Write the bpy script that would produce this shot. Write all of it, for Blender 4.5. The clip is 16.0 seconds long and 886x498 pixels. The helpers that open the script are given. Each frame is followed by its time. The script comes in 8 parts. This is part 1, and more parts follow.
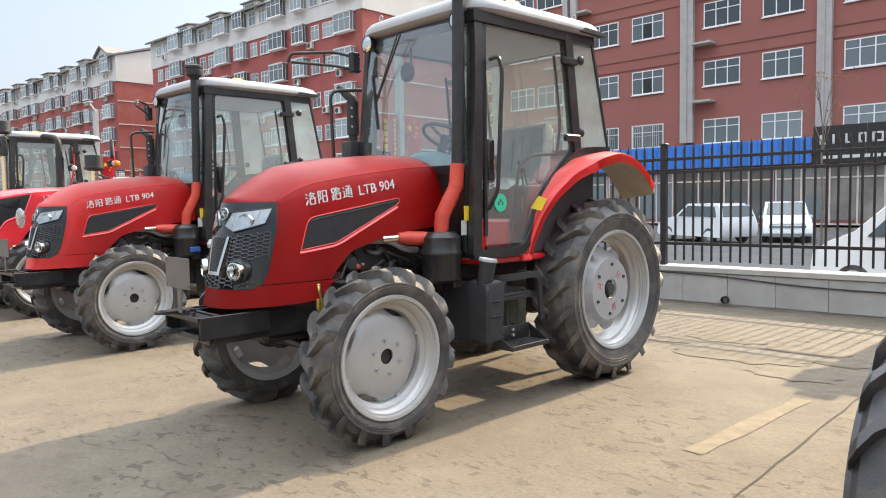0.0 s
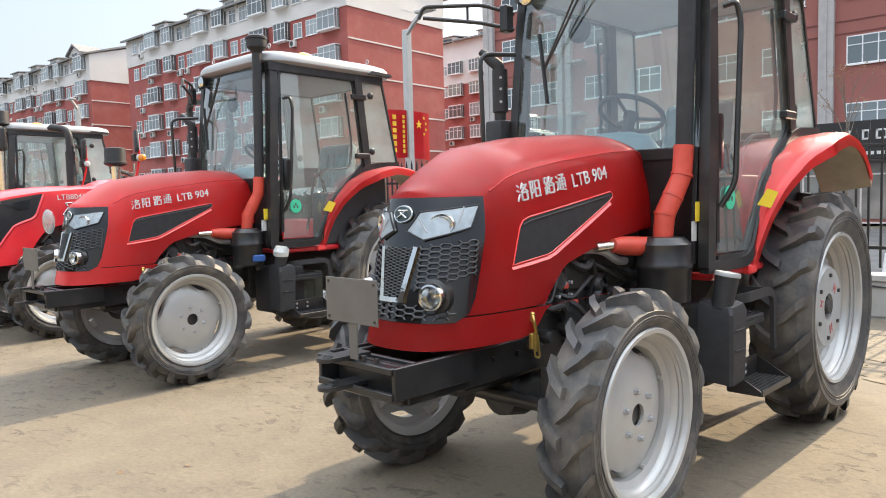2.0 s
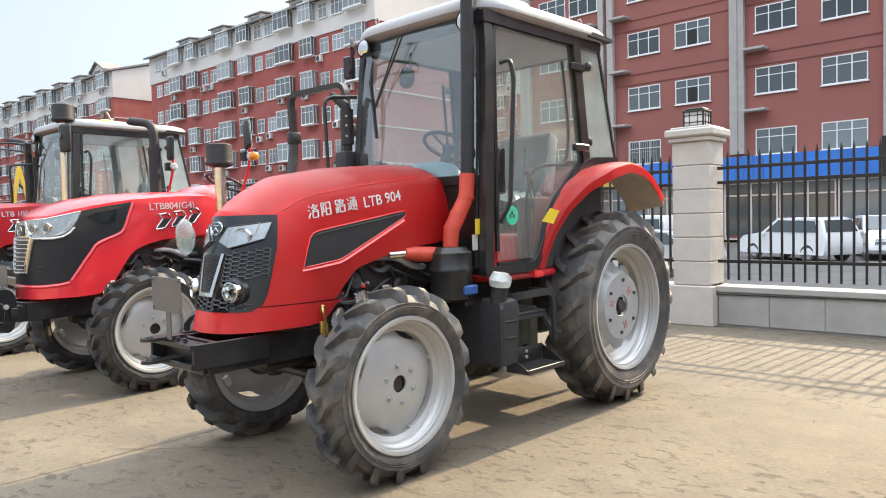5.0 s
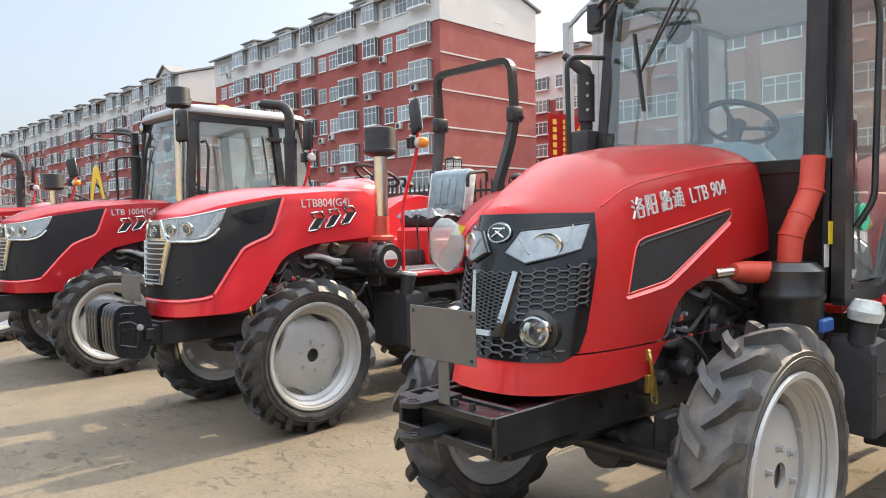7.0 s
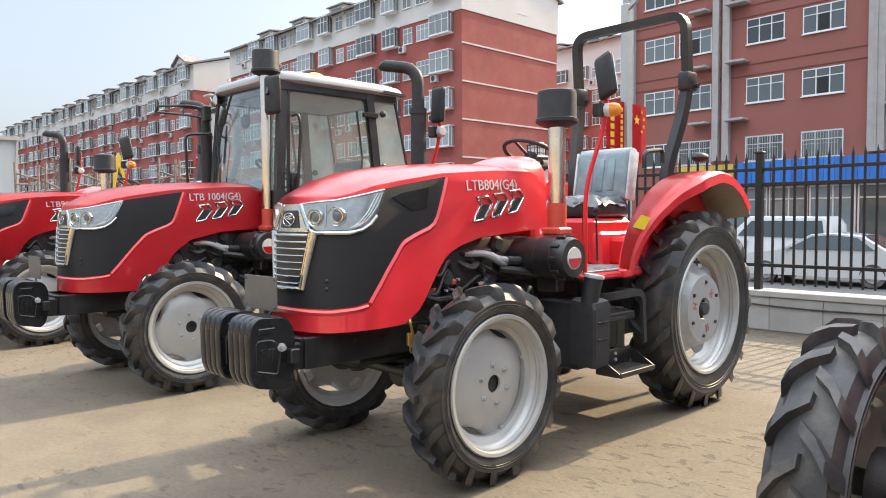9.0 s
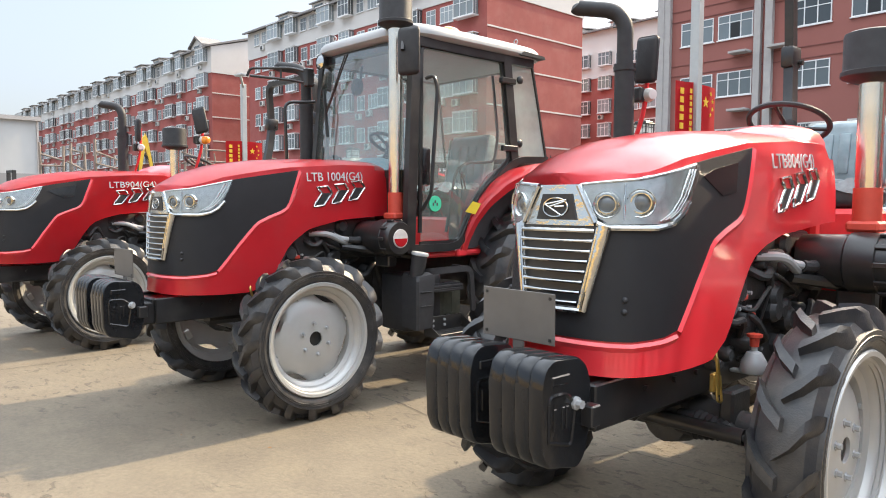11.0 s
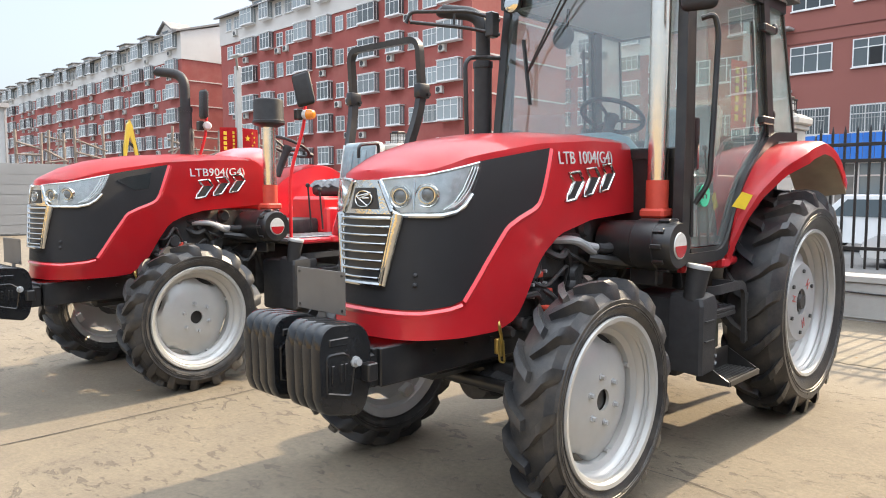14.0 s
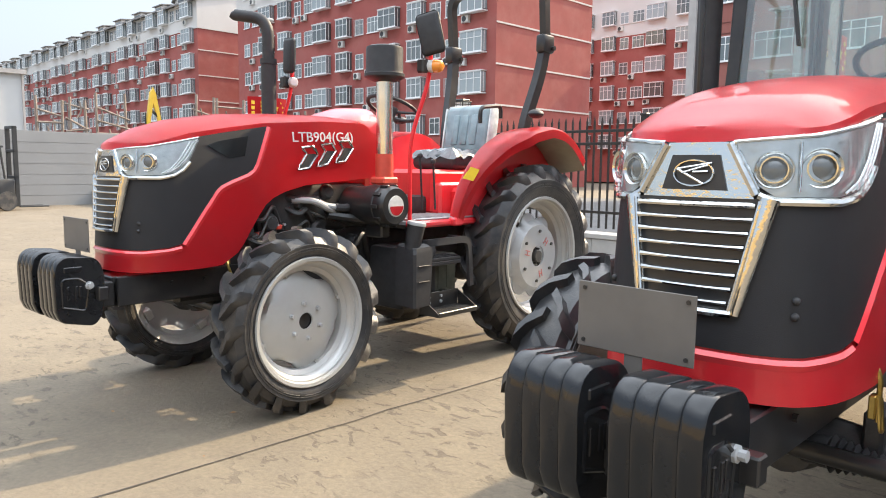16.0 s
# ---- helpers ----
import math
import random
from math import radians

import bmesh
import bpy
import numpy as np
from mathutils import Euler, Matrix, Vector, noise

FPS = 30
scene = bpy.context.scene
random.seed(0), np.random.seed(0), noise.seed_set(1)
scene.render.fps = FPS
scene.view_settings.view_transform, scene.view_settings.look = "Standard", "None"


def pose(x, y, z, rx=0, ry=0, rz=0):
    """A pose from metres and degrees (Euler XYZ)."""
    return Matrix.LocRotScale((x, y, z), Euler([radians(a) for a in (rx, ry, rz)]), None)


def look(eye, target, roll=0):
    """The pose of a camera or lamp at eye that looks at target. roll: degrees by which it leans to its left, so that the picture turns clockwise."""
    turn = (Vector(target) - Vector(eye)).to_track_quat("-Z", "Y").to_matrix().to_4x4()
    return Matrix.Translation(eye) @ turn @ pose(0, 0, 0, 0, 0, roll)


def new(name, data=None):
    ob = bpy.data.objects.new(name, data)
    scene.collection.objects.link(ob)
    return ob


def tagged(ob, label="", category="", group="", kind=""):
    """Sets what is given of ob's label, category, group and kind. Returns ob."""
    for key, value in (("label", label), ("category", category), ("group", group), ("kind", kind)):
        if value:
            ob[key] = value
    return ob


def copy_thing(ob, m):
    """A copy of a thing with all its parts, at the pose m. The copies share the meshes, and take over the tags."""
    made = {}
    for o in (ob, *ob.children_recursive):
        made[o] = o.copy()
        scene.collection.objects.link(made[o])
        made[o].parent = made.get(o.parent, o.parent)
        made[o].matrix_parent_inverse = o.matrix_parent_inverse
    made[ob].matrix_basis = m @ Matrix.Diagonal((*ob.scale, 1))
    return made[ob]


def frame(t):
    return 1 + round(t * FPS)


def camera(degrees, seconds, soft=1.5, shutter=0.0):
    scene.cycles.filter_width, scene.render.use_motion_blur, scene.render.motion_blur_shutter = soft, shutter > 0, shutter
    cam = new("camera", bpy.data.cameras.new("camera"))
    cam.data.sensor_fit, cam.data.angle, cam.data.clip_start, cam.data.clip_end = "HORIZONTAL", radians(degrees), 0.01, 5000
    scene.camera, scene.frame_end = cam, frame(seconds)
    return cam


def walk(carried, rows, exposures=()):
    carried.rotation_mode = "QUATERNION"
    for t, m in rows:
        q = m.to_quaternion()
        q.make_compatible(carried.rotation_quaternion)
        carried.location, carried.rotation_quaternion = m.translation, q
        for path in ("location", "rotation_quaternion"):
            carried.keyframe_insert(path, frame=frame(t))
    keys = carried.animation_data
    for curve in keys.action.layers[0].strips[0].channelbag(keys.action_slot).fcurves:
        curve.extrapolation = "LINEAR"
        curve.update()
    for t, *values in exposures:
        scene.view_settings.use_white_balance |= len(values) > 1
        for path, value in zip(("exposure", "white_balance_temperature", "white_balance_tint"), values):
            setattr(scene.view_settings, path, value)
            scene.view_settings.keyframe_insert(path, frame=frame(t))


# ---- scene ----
cam = camera(63.7, 16.0, 1.0)
PATH = [
    (0, (3.894, -2.926, 1.465), (2.549, -1.452, 1.327), -1.1),
    (0.5, (3.441, -2.891, 1.475), (2.097, -1.417, 1.326), -0.9),
    (1, (2.999, -2.854, 1.458), (1.655, -1.38, 1.301), -1.0),
    (1.5, (2.542, -2.847, 1.446), (1.223, -1.35, 1.301), -1.1),
    (2, (2.092, -2.817, 1.46), (0.797, -1.299, 1.323), -1.4),
    (2.5, (1.635, -2.747, 1.466), (0.353, -1.216, 1.351), -1.2),
    (3, (1.168, -2.709, 1.462), (-0.098, -1.164, 1.377), -1.2),
    (5.5, (-0.936, -2.422, 1.43), (-2.285, -0.948, 1.342), -1.6),
    (6, (-1.377, -2.388, 1.447), (-2.754, -0.941, 1.362), -1.6),
    (6.5, (-1.837, -2.312, 1.456), (-3.243, -0.891, 1.373), -1.2),
    (7, (-2.312, -2.312, 1.449), (-3.74, -0.913, 1.372), -1.0),
    (7.5, (-2.733, -2.31, 1.429), (-4.185, -0.936, 1.358), -0.9),
    (8, (-3.145, -2.298, 1.434), (-4.595, -0.923, 1.362), -0.7),
    (8.5, (-3.563, -2.323, 1.447), (-5.004, -0.938, 1.371), -0.6),
    (9, (-3.966, -2.297, 1.426), (-5.409, -0.915, 1.333), -0.4),
    (9.5, (-4.372, -2.301, 1.418), (-5.82, -0.927, 1.304), -0.0),
    (10, (-4.792, -2.309, 1.426), (-6.252, -0.949, 1.287), -0.0),
    (12.5, (-6.811, -2.325, 1.428), (-8.27, -0.961, 1.313), 0.6),
    (13, (-7.17, -2.363, 1.42), (-8.598, -0.969, 1.285), 0.5),
    (13.5, (-7.553, -2.384, 1.434), (-8.956, -0.967, 1.28), 0.3),
    (14, (-7.95, -2.439, 1.441), (-9.349, -1.018, 1.281), -0.1),
    (14.5, (-8.317, -2.439, 1.416), (-9.724, -1.027, 1.245), -0.3),
    (15, (-8.696, -2.4, 1.429), (-10.099, -0.986, 1.246), -0.0),
    (15.5, (-9.087, -2.354, 1.419), (-10.49, -0.942, 1.222), 0.4),
    (16, (-9.437, -2.3, 1.419), (-10.851, -0.904, 1.191), 0.7),
]
walk(cam, [(t, look(eye, target, roll)) for t, eye, target, roll in PATH], [(0, 2.8, 6150, 10), (3, 2.9, 6150, 10), (6, 2.85, 6150, 10), (7.5, 2.72, 6150, 10), (9.5, 2.82, 6150, 10), (12.5, 2.93, 6150, 10), (16, 2.97, 6150, 10)])

# ---- light ----
SUN_EL, SUN_AZ = 35.0, 5.0   # degrees above the ground; degrees from +y towards +x
world = bpy.data.worlds.new("world")
scene.world = world
world.use_nodes = True
wt = world.node_tree
sky = wt.nodes.new("ShaderNodeTexSky")
sky.sky_type = 'NISHITA'
sky.sun_disc = False
sky.sun_elevation = radians(SUN_EL)
sky.sun_rotation = radians(SUN_AZ)
sky.air_density, sky.dust_density, sky.ozone_density, sky.altitude = 1.0, 6.0, 1.0, 60
haze = wt.nodes.new("ShaderNodeMix")   # an even veil of haze over the clear sky
haze.data_type = 'RGBA'
haze.inputs["Factor"].default_value = 0.86
tc = wt.nodes.new("ShaderNodeTexCoord")
sx = wt.nodes.new("ShaderNodeSeparateXYZ")
wt.links.new(tc.outputs["Generated"], sx.inputs["Vector"])
sq = wt.nodes.new("ShaderNodeMath")
sq.operation = 'MULTIPLY'
wt.links.new(sx.outputs["Z"], sq.inputs[0])
wt.links.new(sx.outputs["Z"], sq.inputs[1])
gr = wt.nodes.new("ShaderNodeMapRange")   # a hazy sky is brighter overhead than at the horizon
gr.inputs["From Min"].default_value, gr.inputs["From Max"].default_value = 0.1, 0.6
gr.inputs["To Min"].default_value, gr.inputs["To Max"].default_value = 0.47, 3.0
wt.links.new(sq.outputs[0], gr.inputs["Value"])
veil = wt.nodes.new("ShaderNodeVectorMath")
veil.operation = 'SCALE'
veil.inputs[0].default_value = (1.13, 1.17, 1.18)
wt.links.new(gr.outputs["Result"], veil.inputs["Scale"])
wt.links.new(veil.outputs["Vector"], haze.inputs["B"])
wt.links.new(sky.outputs["Color"], haze.inputs["A"])
wt.links.new(haze.outputs["Result"], wt.nodes["Background"].inputs["Color"])
wt.nodes["Background"].inputs["Strength"].default_value = 0.15
sun = new("sun", bpy.data.lights.new("sun", 'SUN'))
sun.data.energy, sun.data.angle, sun.data.color = 1.18, radians(0.7), (1.0, 0.775, 0.49)
_a, _e = radians(SUN_AZ), radians(SUN_EL)
sun.matrix_world = look((0, 0, 30), (-math.sin(_a) * math.cos(_e), -math.cos(_a) * math.cos(_e), 30 - math.sin(_e)))


# ---- materials ----
def mat(name, color, rough=0.5, metal=0.0, coat=0.0, spec=0.5, vary=0.0, scale=6.0, dirt=None, dirt_amt=0.0, dirt_scale=3.0, bump=0.0, bump_scale=60.0, rnd=0.0, dust_or_sheen=0.0):
    """A principled material with tone variation, patches of dirt and fine relief at real size."""
    m = bpy.data.materials.new(name)
    m.use_nodes = True
    t = m.node_tree
    b = t.nodes["Principled BSDF"]
    L = t.links.new
    b.inputs["Roughness"].default_value = rough
    b.inputs["Metallic"].default_value = metal
    b.inputs["Coat Weight"].default_value = coat
    b.inputs["Coat Roughness"].default_value = 0.06
    b.inputs["Specular IOR Level"].default_value = spec
    b.inputs["Base Color"].default_value = (*color, 1)
    geo = t.nodes.new("ShaderNodeTexCoord")
    out = None
    if vary or dirt or rnd:
        col = t.nodes.new("ShaderNodeRGB")
        col.outputs[0].default_value = (*color, 1)
        out = col.outputs[0]
    if vary:
        n = t.nodes.new("ShaderNodeTexNoise")
        n.inputs["Scale"].default_value = scale
        n.inputs["Detail"].default_value = 6
        L(geo.outputs["Object"], n.inputs["Vector"])
        r = t.nodes.new("ShaderNodeMapRange")
        r.inputs["From Min"].default_value, r.inputs["From Max"].default_value = 0.3, 0.7
        r.inputs["To Min"].default_value, r.inputs["To Max"].default_value = 1 - vary, 1 + vary
        L(n.outputs["Fac"], r.inputs["Value"])
        x = t.nodes.new("ShaderNodeHueSaturation")
        L(out, x.inputs["Color"])
        L(r.outputs["Result"], x.inputs["Value"])
        out = x.outputs["Color"]
    if rnd:
        oi = t.nodes.new("ShaderNodeObjectInfo")
        r = t.nodes.new("ShaderNodeMapRange")
        r.inputs["To Min"].default_value, r.inputs["To Max"].default_value = 1 - rnd, 1 + rnd
        L(oi.outputs["Random"], r.inputs["Value"])
        x = t.nodes.new("ShaderNodeHueSaturation")
        L(out, x.inputs["Color"])
        L(r.outputs["Result"], x.inputs["Value"])
        out = x.outputs["Color"]
    if dirt:
        n = t.nodes.new("ShaderNodeTexNoise")
        n.inputs["Scale"].default_value = dirt_scale
        n.inputs["Detail"].default_value = 8
        n.inputs["Roughness"].default_value = 0.65
        L(geo.outputs["Object"], n.inputs["Vector"])
        r = t.nodes.new("ShaderNodeMapRange")
        r.inputs["From Min"].default_value, r.inputs["From Max"].default_value = 0.45, 0.75
        r.inputs["To Max"].default_value = dirt_amt
        L(n.outputs["Fac"], r.inputs["Value"])
        x = t.nodes.new("ShaderNodeMix")
        x.data_type = 'RGBA'
        L(r.outputs["Result"], x.inputs["Factor"])
        L(out, x.inputs["A"])
        x.inputs["B"].default_value = (*dirt, 1)
        out = x.outputs["Result"]
        if dust_or_sheen:   # upward faces take the dirt tone: fine dust, and the sheen painted on M_RED
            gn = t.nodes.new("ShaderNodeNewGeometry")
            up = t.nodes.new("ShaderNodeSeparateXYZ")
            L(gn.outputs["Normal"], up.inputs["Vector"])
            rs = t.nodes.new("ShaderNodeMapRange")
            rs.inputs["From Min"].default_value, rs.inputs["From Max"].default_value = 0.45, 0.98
            rs.inputs["To Max"].default_value = dust_or_sheen
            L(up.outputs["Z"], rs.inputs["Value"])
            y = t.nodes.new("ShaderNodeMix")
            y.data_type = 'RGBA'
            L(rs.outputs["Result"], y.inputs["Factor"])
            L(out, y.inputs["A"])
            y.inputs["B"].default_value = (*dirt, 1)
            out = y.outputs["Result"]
        rr = t.nodes.new("ShaderNodeMapRange")
        rr.inputs["To Min"].default_value, rr.inputs["To Max"].default_value = rough, min(1, rough + 0.5)
        L(r.outputs["Result"], rr.inputs["Value"])
        L(rr.outputs["Result"], b.inputs["Roughness"])
    if out:
        L(out, b.inputs["Base Color"])
    if bump:
        n = t.nodes.new("ShaderNodeTexNoise")
        n.inputs["Scale"].default_value = bump_scale
        n.inputs["Detail"].default_value = 5
        L(geo.outputs["Object"], n.inputs["Vector"])
        bp = t.nodes.new("ShaderNodeBump")
        bp.inputs["Strength"].default_value = bump
        bp.inputs["Distance"].default_value = 0.01
        L(n.outputs["Fac"], bp.inputs["Height"])
        L(bp.outputs["Normal"], b.inputs["Normal"])
    return m


def glass_mat(name, tint, rough=0.0, gloss=1.0, frost_sheen=0.0, least=0.07):
    """A thin pane: light passes straight through, Fresnel drives the gloss."""
    m = bpy.data.materials.new(name)
    m.use_nodes = True
    t = m.node_tree
    t.nodes.remove(t.nodes["Principled BSDF"])
    out = t.nodes["Material Output"]
    tr = t.nodes.new("ShaderNodeBsdfTransparent")
    tr.inputs["Color"].default_value = (*tint, 1)
    gl = t.nodes.new("ShaderNodeBsdfGlossy")
    gl.inputs["Roughness"].default_value = rough
    gl.inputs["Color"].default_value = (gloss, gloss, gloss, 1)
    lw = t.nodes.new("ShaderNodeLayerWeight")
    lw.inputs["Blend"].default_value = 0.5
    pw = t.nodes.new("ShaderNodeMath")
    pw.operation = 'POWER'
    pw.inputs[1].default_value = 4.0
    t.links.new(lw.outputs["Facing"], pw.inputs[0])
    fr = t.nodes.new("ShaderNodeMapRange")
    fr.inputs["To Min"].default_value, fr.inputs["To Max"].default_value = least, 1.0
    t.links.new(pw.outputs[0], fr.inputs["Value"])
    mx = t.nodes.new("ShaderNodeMixShader")
    t.links.new(fr.outputs[0], mx.inputs[0])
    clear = tr.outputs[0]
    if frost_sheen:   # a pale film lit from both sides: frost on plastic, painted-in sky reflection on panes
        film = []
        for kind in ("ShaderNodeBsdfDiffuse", "ShaderNodeBsdfTranslucent"):
            n = t.nodes.new(kind)
            n.inputs["Color"].default_value = (0.68, 0.79, 0.75, 1)
            film.append(n)
        both = t.nodes.new("ShaderNodeMixShader")
        both.inputs[0].default_value = 0.5
        t.links.new(film[0].outputs[0], both.inputs[1])
        t.links.new(film[1].outputs[0], both.inputs[2])
        tc = t.nodes.new("ShaderNodeTexCoord")
        nz = t.nodes.new("ShaderNodeTexNoise")
        nz.inputs["Scale"].default_value, nz.inputs["Detail"].default_value = 2.5, 6
        t.links.new(tc.outputs["Object"], nz.inputs["Vector"])
        rg = t.nodes.new("ShaderNodeMapRange")
        rg.inputs["From Min"].default_value, rg.inputs["From Max"].default_value = 0.3, 0.7
        rg.inputs["To Min"].default_value, rg.inputs["To Max"].default_value = frost_sheen * 0.7, frost_sheen * 1.3
        t.links.new(nz.outputs["Fac"], rg.inputs["Value"])
        dm = t.nodes.new("ShaderNodeMixShader")
        t.links.new(rg.outputs[0], dm.inputs[0])
        t.links.new(tr.outputs[0], dm.inputs[1])
        t.links.new(both.outputs[0], dm.inputs[2])
        clear = dm.outputs[0]
    t.links.new(clear, mx.inputs[1])
    t.links.new(gl.outputs[0], mx.inputs[2])
    t.links.new(mx.outputs[0], out.inputs["Surface"])
    return m


DUST = (0.42, 0.36, 0.28)
# the pale sheen on this red's upper faces is tinted into its colour
M_RED = mat("red_paint", (0.76, 0.03, 0.042), 0.32, coat=0.7, vary=0.05, scale=3, dirt=(0.42, 0.19, 0.17), dirt_amt=0.14, dirt_scale=4, dust_or_sheen=0.1)
M_REDA = mat("dusty_red_paint", (0.93, 0.055, 0.055), 0.37, coat=0.5, vary=0.05, scale=3, dirt=(0.42, 0.19, 0.165), dirt_amt=0.22, dirt_scale=3, dust_or_sheen=0.5)
M_REDD = mat("red_frame_paint", (0.6, 0.015, 0.02), 0.4, vary=0.08, scale=12)
M_BLK = mat("black_paint", (0.017, 0.017, 0.018), 0.3, vary=0.2, scale=9, dirt=DUST, dirt_amt=0.05, dirt_scale=6)
M_BLKG = mat("gloss_black_cast", (0.010, 0.011, 0.013), 0.15, spec=0.45, vary=0.15, scale=9, dirt=DUST, dirt_amt=0.02, dirt_scale=6, bump=0.06, bump_scale=40)
M_NOSE = mat("piano_black_plastic", (0.011, 0.011, 0.012), 0.14, coat=0.25, vary=0.1, scale=9)
M_BLKM = mat("matt_black_plastic", (0.031, 0.031, 0.033), 0.52, spec=0.3, vary=0.15, scale=20, bump=0.12, bump_scale=400)
M_SIDE = mat("black_side_mesh", (0.013, 0.013, 0.015), 0.5, spec=0.35, vary=0.1, scale=10, bump=0.25, bump_scale=700)
M_IRON = mat("dark_iron", (0.045, 0.045, 0.046), 0.5, metal=0.3, vary=0.3, scale=14, dirt=(0.2, 0.16, 0.12), dirt_amt=0.12, dirt_scale=12, bump=0.2, bump_scale=90)
M_RUBN = mat("new_tyre_rubber", (0.024, 0.025, 0.028), 0.36, vary=0.2, scale=8, dirt=DUST, dirt_amt=0.16, dirt_scale=5, bump=0.15, bump_scale=160)
M_RUB = mat("tyre_rubber", (0.048, 0.048, 0.05), 0.5, vary=0.2, scale=8, dirt=DUST, dirt_amt=0.34, dirt_scale=5, bump=0.15, bump_scale=160)
M_RIM = mat("silver_rim_paint", (0.43, 0.435, 0.43), 0.33, metal=0.3, vary=0.06, scale=7, dirt=DUST, dirt_amt=0.2, dirt_scale=5)
M_DISC = mat("grey_disc_paint", (0.36, 0.37, 0.38), 0.42, metal=0.15, vary=0.07, scale=7, dirt=DUST, dirt_amt=0.15, dirt_scale=5)
M_CHR = mat("chrome", (0.62, 0.62, 0.6), 0.08, metal=1.0, bump=0.35, bump_scale=14)
M_STEEL = mat("polished_steel_pipe", (0.72, 0.68, 0.6), 0.22, metal=1.0, vary=0.08, scale=10)
M_ROOF = mat("light_grey_roof_paint", (0.31, 0.315, 0.32), 0.35, coat=0.2, vary=0.05, scale=4, dirt=DUST, dirt_amt=0.2, dirt_scale=3)
# the pale film in these three panes paints in the sky's reflection
M_GLS = glass_mat("cab_glass", (0.74, 0.84, 0.83), frost_sheen=0.09, least=0.13)
M_GLSD = glass_mat("dusty_door_glass", (0.82, 0.89, 0.87), frost_sheen=0.2, least=0.13)
M_GLSQ = glass_mat("dusty_quarter_glass", (0.7, 0.76, 0.68), frost_sheen=0.5, least=0.14)
M_LENS = glass_mat("lamp_lens", (0.9, 0.92, 0.93))
M_AMB = mat("amber_lens", (0.75, 0.25, 0.02), 0.2, coat=0.4)
M_DUCT = mat("orange_red_duct", (0.52, 0.06, 0.035), 0.5, vary=0.12, scale=14)
M_YEL = mat("yellow_sticker", (0.75, 0.55, 0.03), 0.5, vary=0.06, scale=20)
M_WHT = mat("silver_white_lettering", (0.6, 0.6, 0.59), 0.35, metal=0.2, vary=0.1, scale=30)
M_GRN = mat("green_sticker", (0.05, 0.5, 0.3), 0.5, vary=0.05, scale=30)
M_TEAL = mat("grey_blue_plastic", (0.16, 0.24, 0.28), 0.5, vary=0.1, scale=9)
M_SEAT = mat("dark_seat_cover", (0.03, 0.035, 0.04), 0.35, vary=0.3, scale=9, bump=0.5, bump_scale=14)
M_WRAP = mat("clear_plastic_wrap", (0.20, 0.265, 0.29), 0.3, vary=0.25, scale=9, bump=0.5, bump_scale=11)
M_PLAS = mat("cloudy_plastic_film", (0.5, 0.53, 0.52), 0.2, vary=0.3, scale=12, bump=0.6, bump_scale=25)
M_FILM = mat("clear_film_over_black", (0.15, 0.16, 0.165), 0.12, vary=0.3, scale=12, bump=0.6, bump_scale=25)
M_PLATE = mat("grey_blank_plate", (0.115, 0.105, 0.095), 0.5, vary=0.08, scale=12)
M_BRASS = mat("brass_latch", (0.55, 0.4, 0.12), 0.35, metal=0.9, vary=0.15, scale=30)
M_LAMP = mat("lamp_reflector", (0.46, 0.48, 0.48), 0.28, metal=0.8, vary=0.15, scale=30, bump=0.15, bump_scale=60)
M_PROJ = mat("projector_glass", (0.07, 0.065, 0.055), 0.06, spec=0.9, coat=0.6)
M_BADGE = mat("dark_badge", (0.03, 0.06, 0.08), 0.3)
M_BLUE = mat("blue_tag", (0.03, 0.09, 0.3), 0.5, vary=0.1, scale=30)
M_MIR = mat("mirror_glass", (0.8, 0.82, 0.84), 0.03, metal=1.0)
M_RMARK = mat("red_crayon", (0.5, 0.16, 0.15), 0.7)
M_BACK = mat("cab_inner_trim", (0.05, 0.05, 0.052), 0.6, vary=0.15, scale=9)
M_HEAD = mat("pale_headliner", (0.42, 0.47, 0.5), 0.7, vary=0.05, scale=6)
M_TOOL = mat("dull_green_box", (0.055, 0.06, 0.045), 0.55, vary=0.15, scale=9, dirt=DUST, dirt_amt=0.2, dirt_scale=6)
M_CREAM = mat("mudguard_liner", (0.34, 0.31, 0.24), 0.5, vary=0.1, scale=9)


